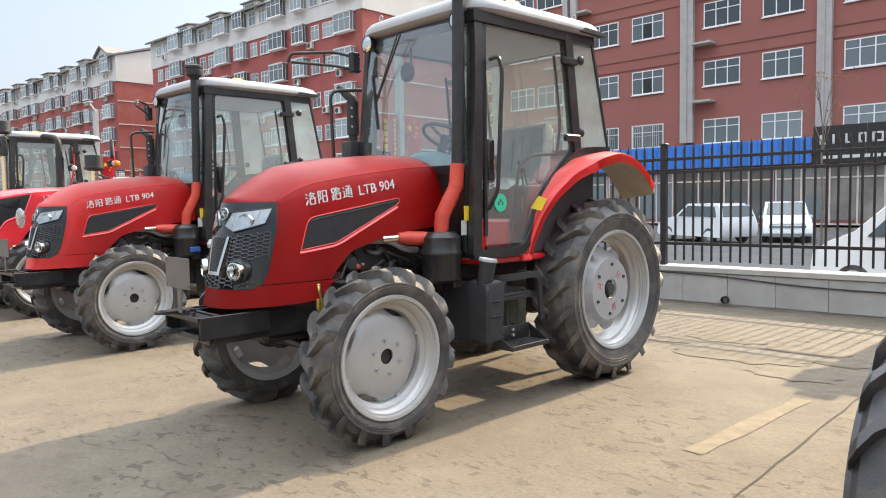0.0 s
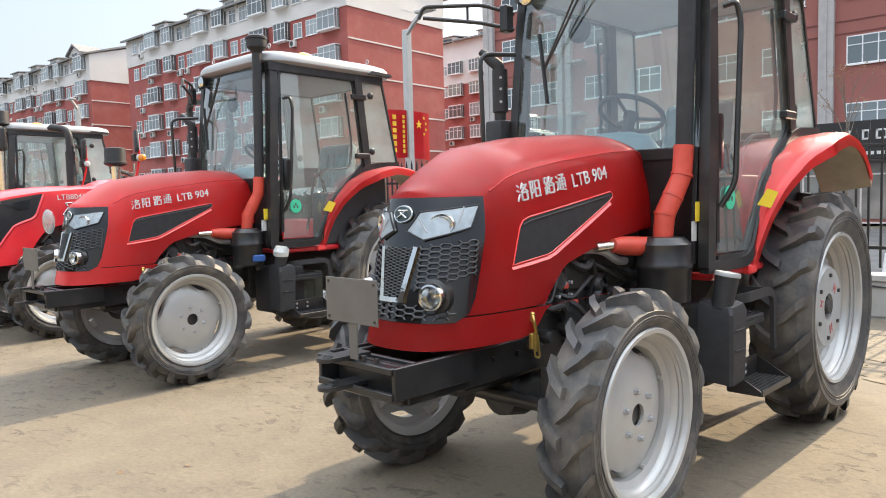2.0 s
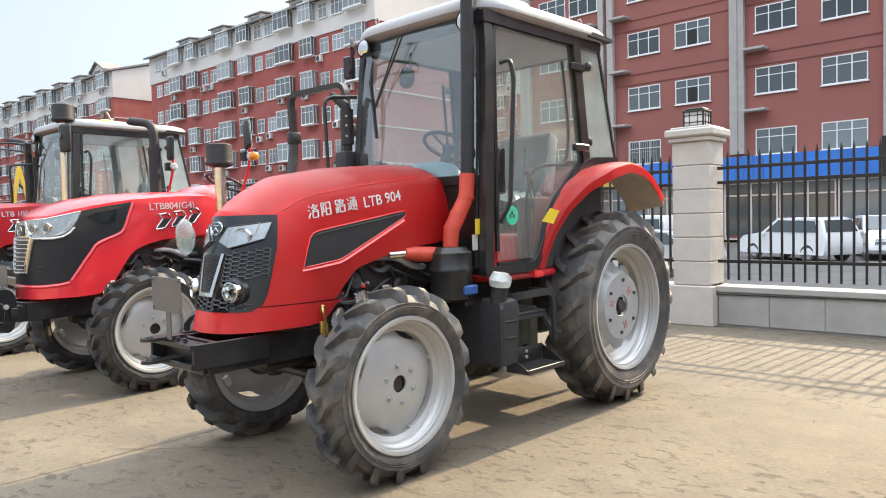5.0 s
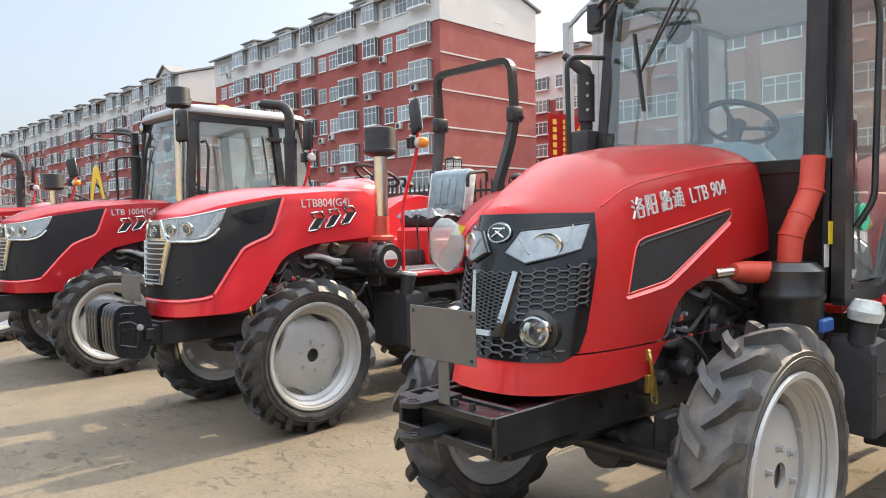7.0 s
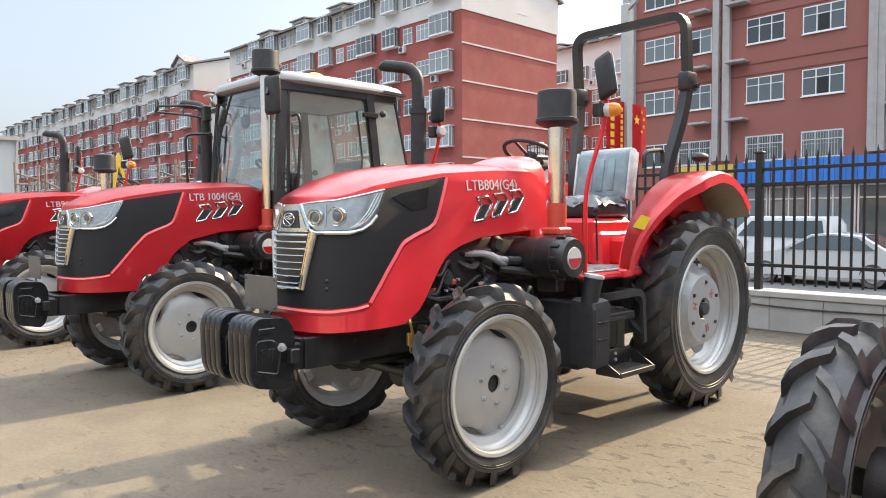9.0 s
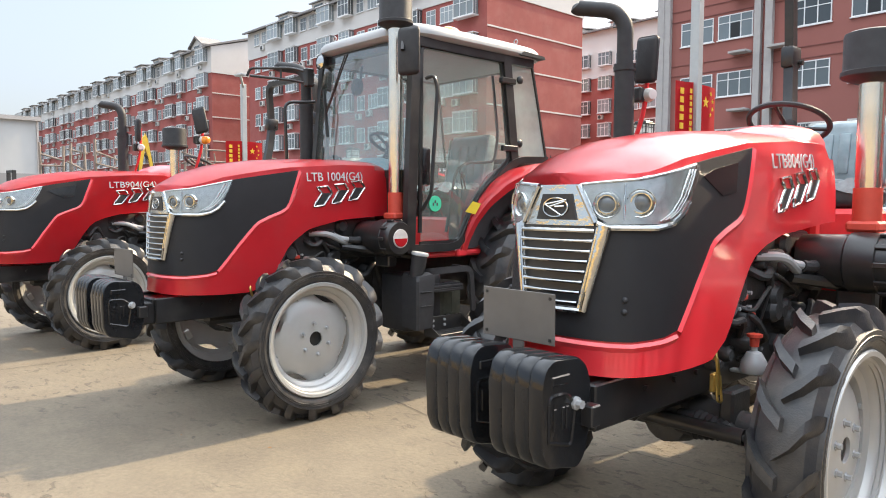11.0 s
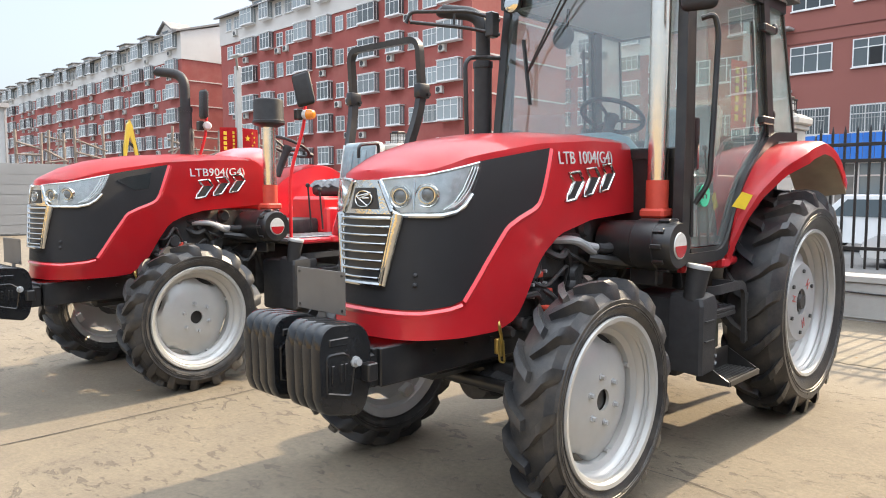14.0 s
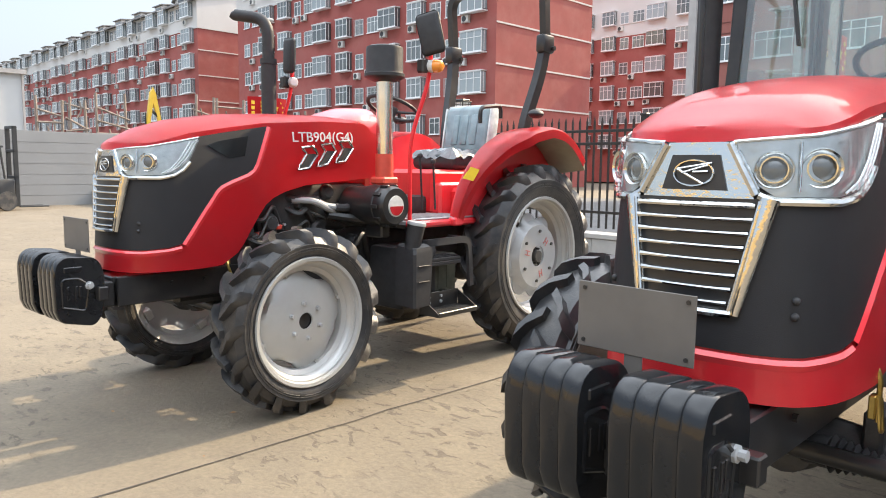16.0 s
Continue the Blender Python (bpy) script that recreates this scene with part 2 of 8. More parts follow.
def concrete_mat():
    m = bpy.data.materials.new("yard_concrete")
    m.use_nodes = True
    t = m.node_tree
    b = t.nodes["Principled BSDF"]
    L = t.links.new
    tc = t.nodes.new("ShaderNodeTexCoord")

    def nz(scale, detail=6, rough=0.6, lo=0.3, hi=0.7):
        n = t.nodes.new("ShaderNodeTexNoise")
        n.inputs["Scale"].default_value, n.inputs["Detail"].default_value, n.inputs["Roughness"].default_value = scale, detail, rough
        L(tc.outputs["Object"], n.inputs["Vector"])
        r = t.nodes.new("ShaderNodeMapRange")
        r.inputs["From Min"].default_value, r.inputs["From Max"].default_value = lo, hi
        L(n.outputs["Fac"], r.inputs["Value"])
        return r.outputs["Result"], n.outputs["Fac"]

    def mix(fac, a, c):
        x = t.nodes.new("ShaderNodeMix")
        x.data_type = 'RGBA'
        L(fac, x.inputs["Factor"])
        for s, v in (("A", a), ("B", c)):
            if isinstance(v, tuple):
                x.inputs[s].default_value = (*v, 1)
            else:
                L(v, x.inputs[s])
        return x.outputs["Result"]
    big, _ = nz(0.45, 5)
    mid, _ = nz(2.2, 8, 0.65, 0.35, 0.68)
    fine, ff = nz(34, 6, 0.7, 0.25, 0.75)
    spots, _ = nz(5.5, 9, 0.75, 0.63, 0.72)
    c = mix(big, (0.175, 0.141, 0.095), (0.199, 0.168, 0.122))
    c = mix(mid, c, (0.136, 0.111, 0.080))
    c2 = t.nodes.new("ShaderNodeMix")
    c2.data_type, c2.blend_type = 'RGBA', 'MULTIPLY'
    c2.inputs["Factor"].default_value = 0.35
    L(c, c2.inputs["A"])
    L(fine, c2.inputs["B"])
    sp = t.nodes.new("ShaderNodeMath")
    sp.operation = 'MULTIPLY'
    L(spots, sp.inputs[0])
    sp.inputs[1].default_value = 0.55
    c = mix(sp.outputs[0], c2.outputs["Result"], (0.082, 0.067, 0.049))
    # flaking crust: ragged dark flakes gathered in loose patches
    where, _ = nz(0.6, 4, 0.6, 0.43, 0.54)
    st = t.nodes.new("ShaderNodeMapping")
    st.inputs["Scale"].default_value = (7.0, 13.0, 1.0)
    st.inputs["Rotation"].default_value = (0, 0, radians(-20))
    L(tc.outputs["Object"], st.inputs["Vector"])
    fn = t.nodes.new("ShaderNodeTexNoise")
    fn.inputs["Scale"].default_value, fn.inputs["Detail"].default_value, fn.inputs["Roughness"].default_value, fn.inputs["Distortion"].default_value = 1.0, 8, 0.62, 0.6
    L(st.outputs["Vector"], fn.inputs["Vector"])
    fr = t.nodes.new("ShaderNodeMapRange")
    fr.inputs["From Min"].default_value, fr.inputs["From Max"].default_value = 0.575, 0.60
    L(fn.outputs["Fac"], fr.inputs["Value"])
    fl = t.nodes.new("ShaderNodeMath")
    fl.operation = 'MULTIPLY'
    L(where, fl.inputs[0])
    L(fr.outputs["Result"], fl.inputs[1])
    fh = t.nodes.new("ShaderNodeMath")
    fh.operation = 'MULTIPLY'
    L(fl.outputs[0], fh.inputs[0])
    fh.inputs[1].default_value = 0.7
    c = mix(fh.outputs[0], c, (0.065, 0.053, 0.039))
    pale, _ = nz(1.1, 7, 0.7, 0.55, 0.7)
    ph = t.nodes.new("ShaderNodeMath")
    ph.operation = 'MULTIPLY'
    L(pale, ph.inputs[0])
    ph.inputs[1].default_value = 0.45
    c = mix(ph.outputs[0], c, (0.228, 0.190, 0.134))
    L(c, b.inputs["Base Color"])
    b.inputs["Roughness"].default_value = 0.85
    both = t.nodes.new("ShaderNodeMath")
    both.operation = 'ADD'
    L(spots, both.inputs[0])
    L(fl.outputs[0], both.inputs[1])
    spots = both.outputs[0]
    ad = t.nodes.new("ShaderNodeMath")
    ad.operation = 'SUBTRACT'
    L(ff, ad.inputs[0])
    L(spots, ad.inputs[1])
    bp = t.nodes.new("ShaderNodeBump")
    bp.inputs["Strength"].default_value, bp.inputs["Distance"].default_value = 0.6, 0.008
    L(ad.outputs[0], bp.inputs["Height"])
    L(bp.outputs["Normal"], b.inputs["Normal"])
    return m


M_CONC = concrete_mat()
M_JOINT = mat("dark_joint", (0.048, 0.041, 0.034), 0.9)
M_STAIN = mat("damp_stain", (0.102, 0.083, 0.054), 0.75, vary=0.3, scale=5, dirt=(0.156, 0.126, 0.082), dirt_amt=0.8, dirt_scale=6, bump=0.3, bump_scale=40)
M_BAG = glass_mat("frosted_plastic_bag", (0.7, 0.72, 0.72), 0.2, 1.0, frost_sheen=0.28)
M_PAINTLINE = mat("worn_pale_line", (0.187, 0.151, 0.099), 0.85, vary=0.2, scale=9, dirt=(0.163, 0.131, 0.087), dirt_amt=1.0, dirt_scale=7)
M_WALLP = mat("grey_wall_panel", (0.34, 0.335, 0.32), 0.75, vary=0.09, scale=3, dirt=(0.22, 0.2, 0.17), dirt_amt=0.4, dirt_scale=2.5, bump=0.15, bump_scale=80, rnd=0.05)
M_BOUNCE = mat("ochre_yard_wall", (0.36, 0.27, 0.13), 0.85, vary=0.1, scale=0.4, dirt=(0.2, 0.16, 0.1), dirt_amt=0.5, dirt_scale=0.5)
M_CAP = mat("pale_wall_coping", (0.36, 0.35, 0.33), 0.7, vary=0.08, scale=4, dirt=(0.25, 0.23, 0.2), dirt_amt=0.35, dirt_scale=3)
M_FENCE = mat("black_fence_paint", (0.012, 0.012, 0.013), 0.4, vary=0.2, scale=9)
M_STREET = mat("street_asphalt", (0.1, 0.098, 0.095), 0.9, vary=0.2, scale=1.2, bump=0.3, bump_scale=60)
M_BRK = mat("red_brown_facade", (0.28, 0.105, 0.088), 0.85, vary=0.05, scale=0.5, dirt=(0.2, 0.08, 0.065), dirt_amt=0.4, dirt_scale=0.25)
M_ABR = mat("brick_red_render", (0.29, 0.074, 0.063), 0.85, vary=0.08, scale=0.5, dirt=(0.38, 0.16, 0.135), dirt_amt=0.5, dirt_scale=0.35)
M_GROOVE = mat("dark_wall_groove", (0.19, 0.075, 0.065), 0.9, vary=0.1, scale=2)
M_AWH = mat("off_white_render", (0.58, 0.56, 0.54), 0.85, vary=0.06, scale=0.6, dirt=(0.42, 0.4, 0.38), dirt_amt=0.5, dirt_scale=0.3)
M_TRIM = mat("pale_band", (0.55, 0.5, 0.47), 0.8, vary=0.06, scale=2)
M_PILA = mat("grey_pilaster", (0.38, 0.36, 0.35), 0.8, vary=0.07, scale=2)
M_WFR = mat("white_window_frame", (0.7, 0.7, 0.7), 0.45, vary=0.06, scale=4)
M_PANE = mat("window_pane", (0.10, 0.12, 0.13), 0.08, spec=0.8, rnd=0.75)
M_PANEA = mat("pale_window_pane", (0.19, 0.215, 0.225), 0.12, spec=0.8, rnd=0.65)
M_PANEO = mat("open_window_dark", (0.01, 0.011, 0.012), 0.4)
M_CAGE = mat("pale_window_bars", (0.45, 0.45, 0.44), 0.5, metal=0.4)
M_AC = mat("air_conditioner_white", (0.55, 0.54, 0.51), 0.5, vary=0.1, scale=5)
M_RTILE = mat("grey_roof_tile", (0.2, 0.19, 0.185), 0.8, vary=0.15, scale=3)
M_SIGNB = mat("blue_sign_panel", (0.03, 0.16, 0.55), 0.45, vary=0.06, scale=2, rnd=0.15)
M_SIGNY = mat("yellow_sign_panel", (0.6, 0.42, 0.08), 0.5, vary=0.06, scale=2, rnd=0.15)
M_SIGNK = mat("black_sign_panel", (0.016, 0.014, 0.014), 0.4, vary=0.1, scale=2)
M_SHOP = mat("shop_interior_grey", (0.2, 0.18, 0.16), 0.7, vary=0.4, scale=0.6)
M_FLAG = mat("red_banner_cloth", (0.5, 0.015, 0.02), 0.8, vary=0.08, scale=3)
M_STAR = mat("yellow_banner_print", (0.7, 0.42, 0.03), 0.7)
M_POLE = mat("galvanised_pole", (0.42, 0.43, 0.43), 0.5, metal=0.4, vary=0.06, scale=4)
M_PILLAR = mat("pale_stone_pillar", (0.5, 0.47, 0.43), 0.75, vary=0.07, scale=5, dirt=(0.33, 0.3, 0.27), dirt_amt=0.3, dirt_scale=3, rnd=0.03)
M_LANT = mat("lantern_frosted_glass", (0.6, 0.6, 0.58), 0.3)
M_CARW = mat("white_car_paint", (0.68, 0.69, 0.7), 0.25, coat=0.6, vary=0.03, scale=2)
M_CARG = mat("car_glass_dark", (0.05, 0.065, 0.07), 0.05, spec=0.8)
M_CARS = mat("silver_car_paint", (0.48, 0.5, 0.52), 0.28, metal=0.3, coat=0.6)
M_TAIL = mat("red_tail_lamp", (0.35, 0.01, 0.015), 0.2, coat=0.5)
M_PANWALL = mat("grey_panel_wall", (0.27, 0.27, 0.27), 0.7, vary=0.06, scale=0.7)
M_WHB = mat("white_clad_building", (0.44, 0.45, 0.455), 0.6, vary=0.04, scale=0.6)
M_FORK = mat("dark_truck_paint", (0.03, 0.032, 0.035), 0.45, vary=0.2, scale=4)
M_MACH = mat("yellow_machine_paint", (0.6, 0.4, 0.04), 0.45, vary=0.1, scale=3)
M_RUST = mat("weathered_steel_frame", (0.2, 0.165, 0.14), 0.7, vary=0.3, scale=4)
M_BARK = mat("grey_bark", (0.16, 0.13, 0.1), 0.9, vary=0.3, scale=9, bump=0.5, bump_scale=30)
M_LEAF = mat("dry_brown_leaf", (0.22, 0.12, 0.05), 0.8, rnd=0.3)
M_CABLE = mat("black_cable", (0.012, 0.012, 0.012), 0.5)


# ---- mesh helpers ----
def obj(name, bm, material, parent=None, label="", category="", group="", kind="", smooth=35, loc=None):
    """Links a bmesh as one mesh object."""
    me = bpy.data.meshes.new(name)
    bmesh.ops.recalc_face_normals(bm, faces=bm.faces[:])
    bm.to_mesh(me)
    bm.free()
    me.materials.append(material)
    if smooth:
        me.shade_smooth()
        me.set_sharp_from_angle(angle=radians(smooth))
    ob = new(name, me)
    if parent:
        ob.parent = parent
    if loc is not None:
        ob.matrix_basis = loc if isinstance(loc, Matrix) else Matrix.Translation(loc)
    return tagged(ob, label, category, group, kind)


def part(name, bm, material, parent, label="", loc=None, smooth=35):
    return obj(name, bm, material, parent, label, smooth=smooth, loc=loc)


def shared(name, source, parent, loc=None):
    """Another object on the mesh of source."""
    ob = new(name, source.data)
    ob.parent = parent
    if loc is not None:
        ob.matrix_basis = loc if isinstance(loc, Matrix) else Matrix.Translation(loc)
    return ob


def thing(name, m, label, category, group="", kind=""):
    ob = new(name)
    ob.empty_display_size = 0.2
    ob.matrix_basis = m if isinstance(m, Matrix) else Matrix.Translation(m)
    return tagged(ob, label, category, group, kind)


def BM():
    return bmesh.new()


def box(bm, lo, hi, bev=0.0, seg=1, m=None):
    r = bmesh.ops.create_cube(bm, size=1)
    vs = r["verts"]
    lo, hi = Vector(lo), Vector(hi)
    for v in vs:
        v.co = Vector([lo[i] + (v.co[i] + 0.5) * (hi[i] - lo[i]) for i in range(3)])
    if bev:
        es = list({e for v in vs for e in v.link_edges})
        g = bmesh.ops.bevel(bm, geom=es, offset=bev, segments=seg, affect='EDGES', profile=0.5)
        vs = list({v for f in g["faces"] for v in f.verts} | {v for v in vs if v.is_valid})
    if m is not None:
        bmesh.ops.transform(bm, matrix=m, verts=[v for v in vs if v.is_valid])
    return vs


def sweep(bm, pts, r, seg=10, caps=True, flat=None, closed=False):
    """A tube along pts; r may be a list. flat: (a, b) half sizes for a box section."""
    pts = [Vector(p) for p in pts]
    rs = r if isinstance(r, (list, tuple)) else [r] * len(pts)
    rings, up = [], None
    n = len(pts)
    for i, p in enumerate(pts):
        if closed:
            d = (pts[(i + 1) % n] - pts[i - 1]).normalized()
        else:
            d = (pts[min(i + 1, n - 1)] - pts[max(i - 1, 0)]).normalized()
        if up is None:
            up = Vector((0, 0, 1)) if abs(d.z) < 0.9 else Vector((0, 1, 0))
        a = d.cross(up).normalized()
        up = a.cross(d).normalized()
        ring = []
        if flat:
            for sx, sy in ((1, 1), (-1, 1), (-1, -1), (1, -1)):
                ring.append(bm.verts.new(p + a * sx * flat[0] + up * sy * flat[1]))
        else:
            for k in range(seg):
                t = 2 * math.pi * k / seg
                ring.append(bm.verts.new(p + (a * math.cos(t) + up * math.sin(t)) * rs[i]))
        rings.append(ring)
    k = len(rings[0])
    for i in range(n if closed else n - 1):
        A, B = rings[i], rings[(i + 1) % n]
        for j in range(k):
            bm.faces.new((A[j], A[(j + 1) % k], B[(j + 1) % k], B[j]))
    if caps and not closed:
        bm.faces.new(rings[0][::-1])
        bm.faces.new(rings[-1])


def arc_pts(pts, rad=0.06, n=4):
    """Rounds the corners of a polyline."""
    pts = [Vector(p) for p in pts]
    out = [pts[0]]
    for i in range(1, len(pts) - 1):
        a, b, c = pts[i - 1], pts[i], pts[i + 1]
        da, dc = (a - b), (c - b)
        r = min(rad, da.length * 0.45, dc.length * 0.45)
        p, q = b + da.normalized() * r, b + dc.normalized() * r
        for k in range(n + 1):
            t = k / n
            out.append(p * (1 - t) ** 2 + b * 2 * t * (1 - t) + q * t * t)
    out.append(pts[-1])
    return out


def lathe(bm, prof, seg=32, m=None, close=False):
    """Turns a profile of (radius, x) round the x axis."""
    rings = []
    for r, x in prof:
        if r < 1e-6:
            rings.append([bm.verts.new((x, 0, 0))])
        else:
            rings.append([bm.verts.new((x, r * math.cos(2 * math.pi * k / seg), r * math.sin(2 * math.pi * k / seg))) for k in range(seg)])
    pairs = list(zip(rings, rings[1:])) + ([(rings[-1], rings[0])] if close else [])
    for A, B in pairs:
        for k in range(seg):
            k2 = (k + 1) % seg
            if len(A) == 1 and len(B) == 1:
                continue
            if len(A) == 1:
                bm.faces.new((A[0], B[k2], B[k]))
            elif len(B) == 1:
                bm.faces.new((A[k], A[k2], B[0]))
            else:
                bm.faces.new((A[k], A[k2], B[k2], B[k]))
    if m is not None:
        bmesh.ops.transform(bm, matrix=m, verts=[v for ring in rings for v in ring])


def prism(bm, poly, axis, a, b, m=None):
    """A polygon of (u, v) stretched along axis from a to b."""
    def co(u, v, w):
        return {"x": (w, u, v), "y": (u, w, v), "z": (u, v, w)}[axis]
    A = [bm.verts.new(co(u, v, a)) for u, v in poly]
    B = [bm.verts.new(co(u, v, b)) for u, v in poly]
    n = len(poly)
    bm.faces.new(A[::-1])
    bm.faces.new(B)
    for i in range(n):
        bm.faces.new((A[i], A[(i + 1) % n], B[(i + 1) % n], B[i]))
    if m is not None:
        bmesh.ops.transform(bm, matrix=m, verts=A + B)


def interp(x, table):
    xs, ys = zip(*table)
    return float(np.interp(x, xs, ys))


def lettering(text, size, depth=0.004, bold=0.0, aspect=1.0):
    """The built-in font as a bmesh in the xz plane, origin at the lower left, facing -y."""
    cu = bpy.data.curves.new("lettering", 'FONT')
    cu.body, cu.size, cu.extrude, cu.offset, cu.resolution_u = text, size, depth, bold, 3
    ob = bpy.data.objects.new("lettering", cu)
    scene.collection.objects.link(ob)
    me = bpy.data.meshes.new_from_object(ob.evaluated_get(bpy.context.evaluated_depsgraph_get()))
    bpy.data.objects.remove(ob)
    bpy.data.curves.remove(cu)
    bm = BM()
    bm.from_mesh(me)
    bpy.data.meshes.remove(me)
    for v in bm.verts:
        v.co = Vector((v.co.x * aspect, -v.co.z, v.co.y))
    return bm


# ---- tractor wheels ----
def tyre_bm(R, w, rim, lugs, h, lw):
    """A cross-lug farm tyre round the x axis; R is the radius without lugs."""
    bm = BM()
    hw = w / 2
    prof = [(rim, -hw * 0.62), (rim + 0.015, -hw * 0.8), (rim + (R - rim) * 0.35, -hw * 0.98), (rim + (R - rim) * 0.65, -hw * 1.02), (R - 0.045, -hw * 0.88), (R - 0.010, -hw * 0.68), (R, -hw * 0.3), (R + 0.004, 0)]
    prof = prof + [(r, -x) for r, x in prof[-2::-1]]
    lathe(bm, prof, 64)
    for side in (1, -1):
        for k in range(lugs):
            a0 = 2 * math.pi * (k + (0.5 if side < 0 else 0)) / lugs
            secs = []
            for fx, da, top, wd in ((-0.05, 0.0, h * 0.85, 0.95), (0.40, -0.085, h, 1.0), (0.70, -0.18, h * 0.95, 1.0), (0.87, -0.235, h * 0.7, 1.1)):
                x = side * fx * hw
                base = R - (0.012 if fx < 0.8 else 0.05)
                a = a0 + da * (0.53 / R) ** 0.6
                t = lw * wd / R / 2
                secs.append((x, base, R + top - (0.0 if fx < 0.8 else 0.012), a, t))
            x, base, top, a, t = secs[-1]
            secs.append((side * hw * 0.95, R - 0.085, R - 0.03, a - 0.022, t * 1.0))
            secs.append((side * hw * 1.01, max(R - 0.12, rim + 0.05), max(R - 0.10, rim + 0.062), a - 0.06, t * 0.7))
            rings = []
            for x, base, top, a, t in secs:
                ring = []
                for rr, aa in ((base, a - t * 1.35), (base, a + t * 1.35), (top, a + t), (top, a - t)):
                    ring.append(bm.verts.new((x, rr * math.cos(aa), rr * math.sin(aa))))
                rings.append(ring)
            for A, B in zip(rings, rings[1:]):
                for j in range(4):
                    bm.faces.new((A[j], A[(j + 1) % 4], B[(j + 1) % 4], B[j]))
            bm.faces.new(rings[0])
            bm.faces.new(rings[-1][::-1])
    # low ridges moulded round the sidewall
    half = prof[:8]
    for side in (1, -1):
        for r in (rim + 0.022, rim + (R - rim) * 0.42, rim + (R - rim) * 0.5):
            x = float(np.interp(r, [p[0] for p in half], [-p[1] for p in half]))
            lathe(bm, [(r - 0.006, side * (x - 0.006)), (r - 0.002, side * (x + 0.003)), (r + 0.002, side * (x + 0.003)), (r + 0.006, side * (x - 0.006))], 64)
    return bm


def rim_bm(rim, w, depth_ring):
    """The rim barrel with rolled edges and stepped inner rings."""
    bm = BM()
    h = w / 2
    lathe(bm, [(rim + 0.012, h * 0.60), (rim + 0.018, h * 0.66), (rim + 0.012, h * 0.72), (rim - 0.006, h * 0.70), (rim - 0.012, h * 0.56), (rim - 0.022, h * 0.54), (rim - 0.018, h * 0.5), (rim - 0.03, h * 0.44), (rim - 0.026, h * 0.4), (rim - 0.038, h * 0.34),
               (rim - 0.045, h * 0.2), (rim - 0.07, h * 0.1), (rim - 0.075, -h * 0.2), (rim - 0.045, -h * 0.3), (rim - 0.03, -h * 0.5), (rim - 0.004, -h * 0.58), (rim + 0.012, -h * 0.66), (rim + 0.016, -h * 0.55)], 64)
    return bm


def disc_bm(r_out, x0, dish, notches, hole, flat, smooth=False):
    """The wheel disc: a dished plate whose edge swings in and out between its fixings."""
    bm = BM()
    seg = 72
    rads = [hole, flat * 0.55, flat * 0.8, flat, flat + 0.035, 1.0]
    sink = (0.0, 0.04, 0.14, 0.3, 0.55) if smooth else (0.0, 0.0, 0.0, 0.0, 0.75)
    rings = []
    for i, r in enumerate(rads):
        ring = []
        for k in range(seg):
            a = 2 * math.pi * k / seg
            if i == 5:
                c = 0.5 + 0.5 * math.cos(notches * a)
                rr = r_out - 0.055 * (1 - c) ** 2.2
                x = x0 - dish
            else:
                rr, x = r, x0 - dish * sink[i]
            ring.append(bm.verts.new((x, rr * math.cos(a), rr * math.sin(a))))
        rings.append(ring)
    back = [[bm.verts.new(v.co - Vector((0.014, 0, 0))) for v in ring] for ring in rings]
    for layer in (rings, back):
        for A, B in zip(layer, layer[1:]):
            for k in range(seg):
                bm.faces.new((A[k], A[(k + 1) % seg], B[(k + 1) % seg], B[k]))
    for i in (0, -1):
        A, B = rings[i], back[i]
        for k in range(seg):
            bm.faces.new((A[k], A[(k + 1) % seg], B[(k + 1) % seg], B[k]))
    return bm


def front_wheel(parent, x, steer=0.0):
    s = 1 if x > 0 else -1
    m = Matrix.Translation((x, 0, 0.53)) @ Matrix.Rotation(radians(steer), 4, 'Z') @ (Matrix.Identity(4) if s > 0 else Matrix.Rotation(math.pi, 4, 'Z')) @ Matrix.Rotation(0.37 if s > 0 else 1.1, 4, 'X')
    w = part("front_wheel", rim_bm(0.36, 0.31, 0), M_RIM, parent, "silver-painted steel front wheel", loc=m)
    part("tyre", tyre_bm(0.498, 0.235, 0.36, 17, 0.042, 0.04), M_RUB, w, "black rubber tyre with deep cross lugs")
    part("disc", disc_bm(0.305, 0.046, 0.065, 4, 0.048, 0.215, True), M_RIM, w)
    bm = BM()
    lathe(bm, [(0.0, 0.026), (0.044, 0.026), (0.047, 0.016), (0.047, -0.1), (0, -0.1)], 20)
    part("hub", bm, M_BLK, w, "black hub cap")
    bm = BM()
    lathe(bm, [(0.0, 0.024), (0.011, 0.024), (0.011, 0.006), (0.017, 0.006), (0.017, 0.0)], 6)
    nut = None
    for k in range(6):
        a = 2 * math.pi * k / 6 + 0.3
        p = (0.042, 0.105 * math.cos(a), 0.105 * math.sin(a))
        nut = shared("wheel_nut", nut, w, p) if nut else part("wheel_nut", bm, M_DISC, w, loc=p)
    for k in range(4):
        bm = BM()
        a = 2 * math.pi * k / 4
        mm = Matrix.Rotation(a, 4, 'X')
        box(bm, (-0.07, 0.262, -0.04), (-0.012, 0.318, 0.04), 0.008, m=mm)
        lathe(bm, [(0, 0.035), (0.013, 0.035), (0.013, 0.0)], 6, mm @ Matrix.Translation((-0.02, 0.285, 0.0)))
        part("lug_bracket", bm, M_RIM, w)
    return w


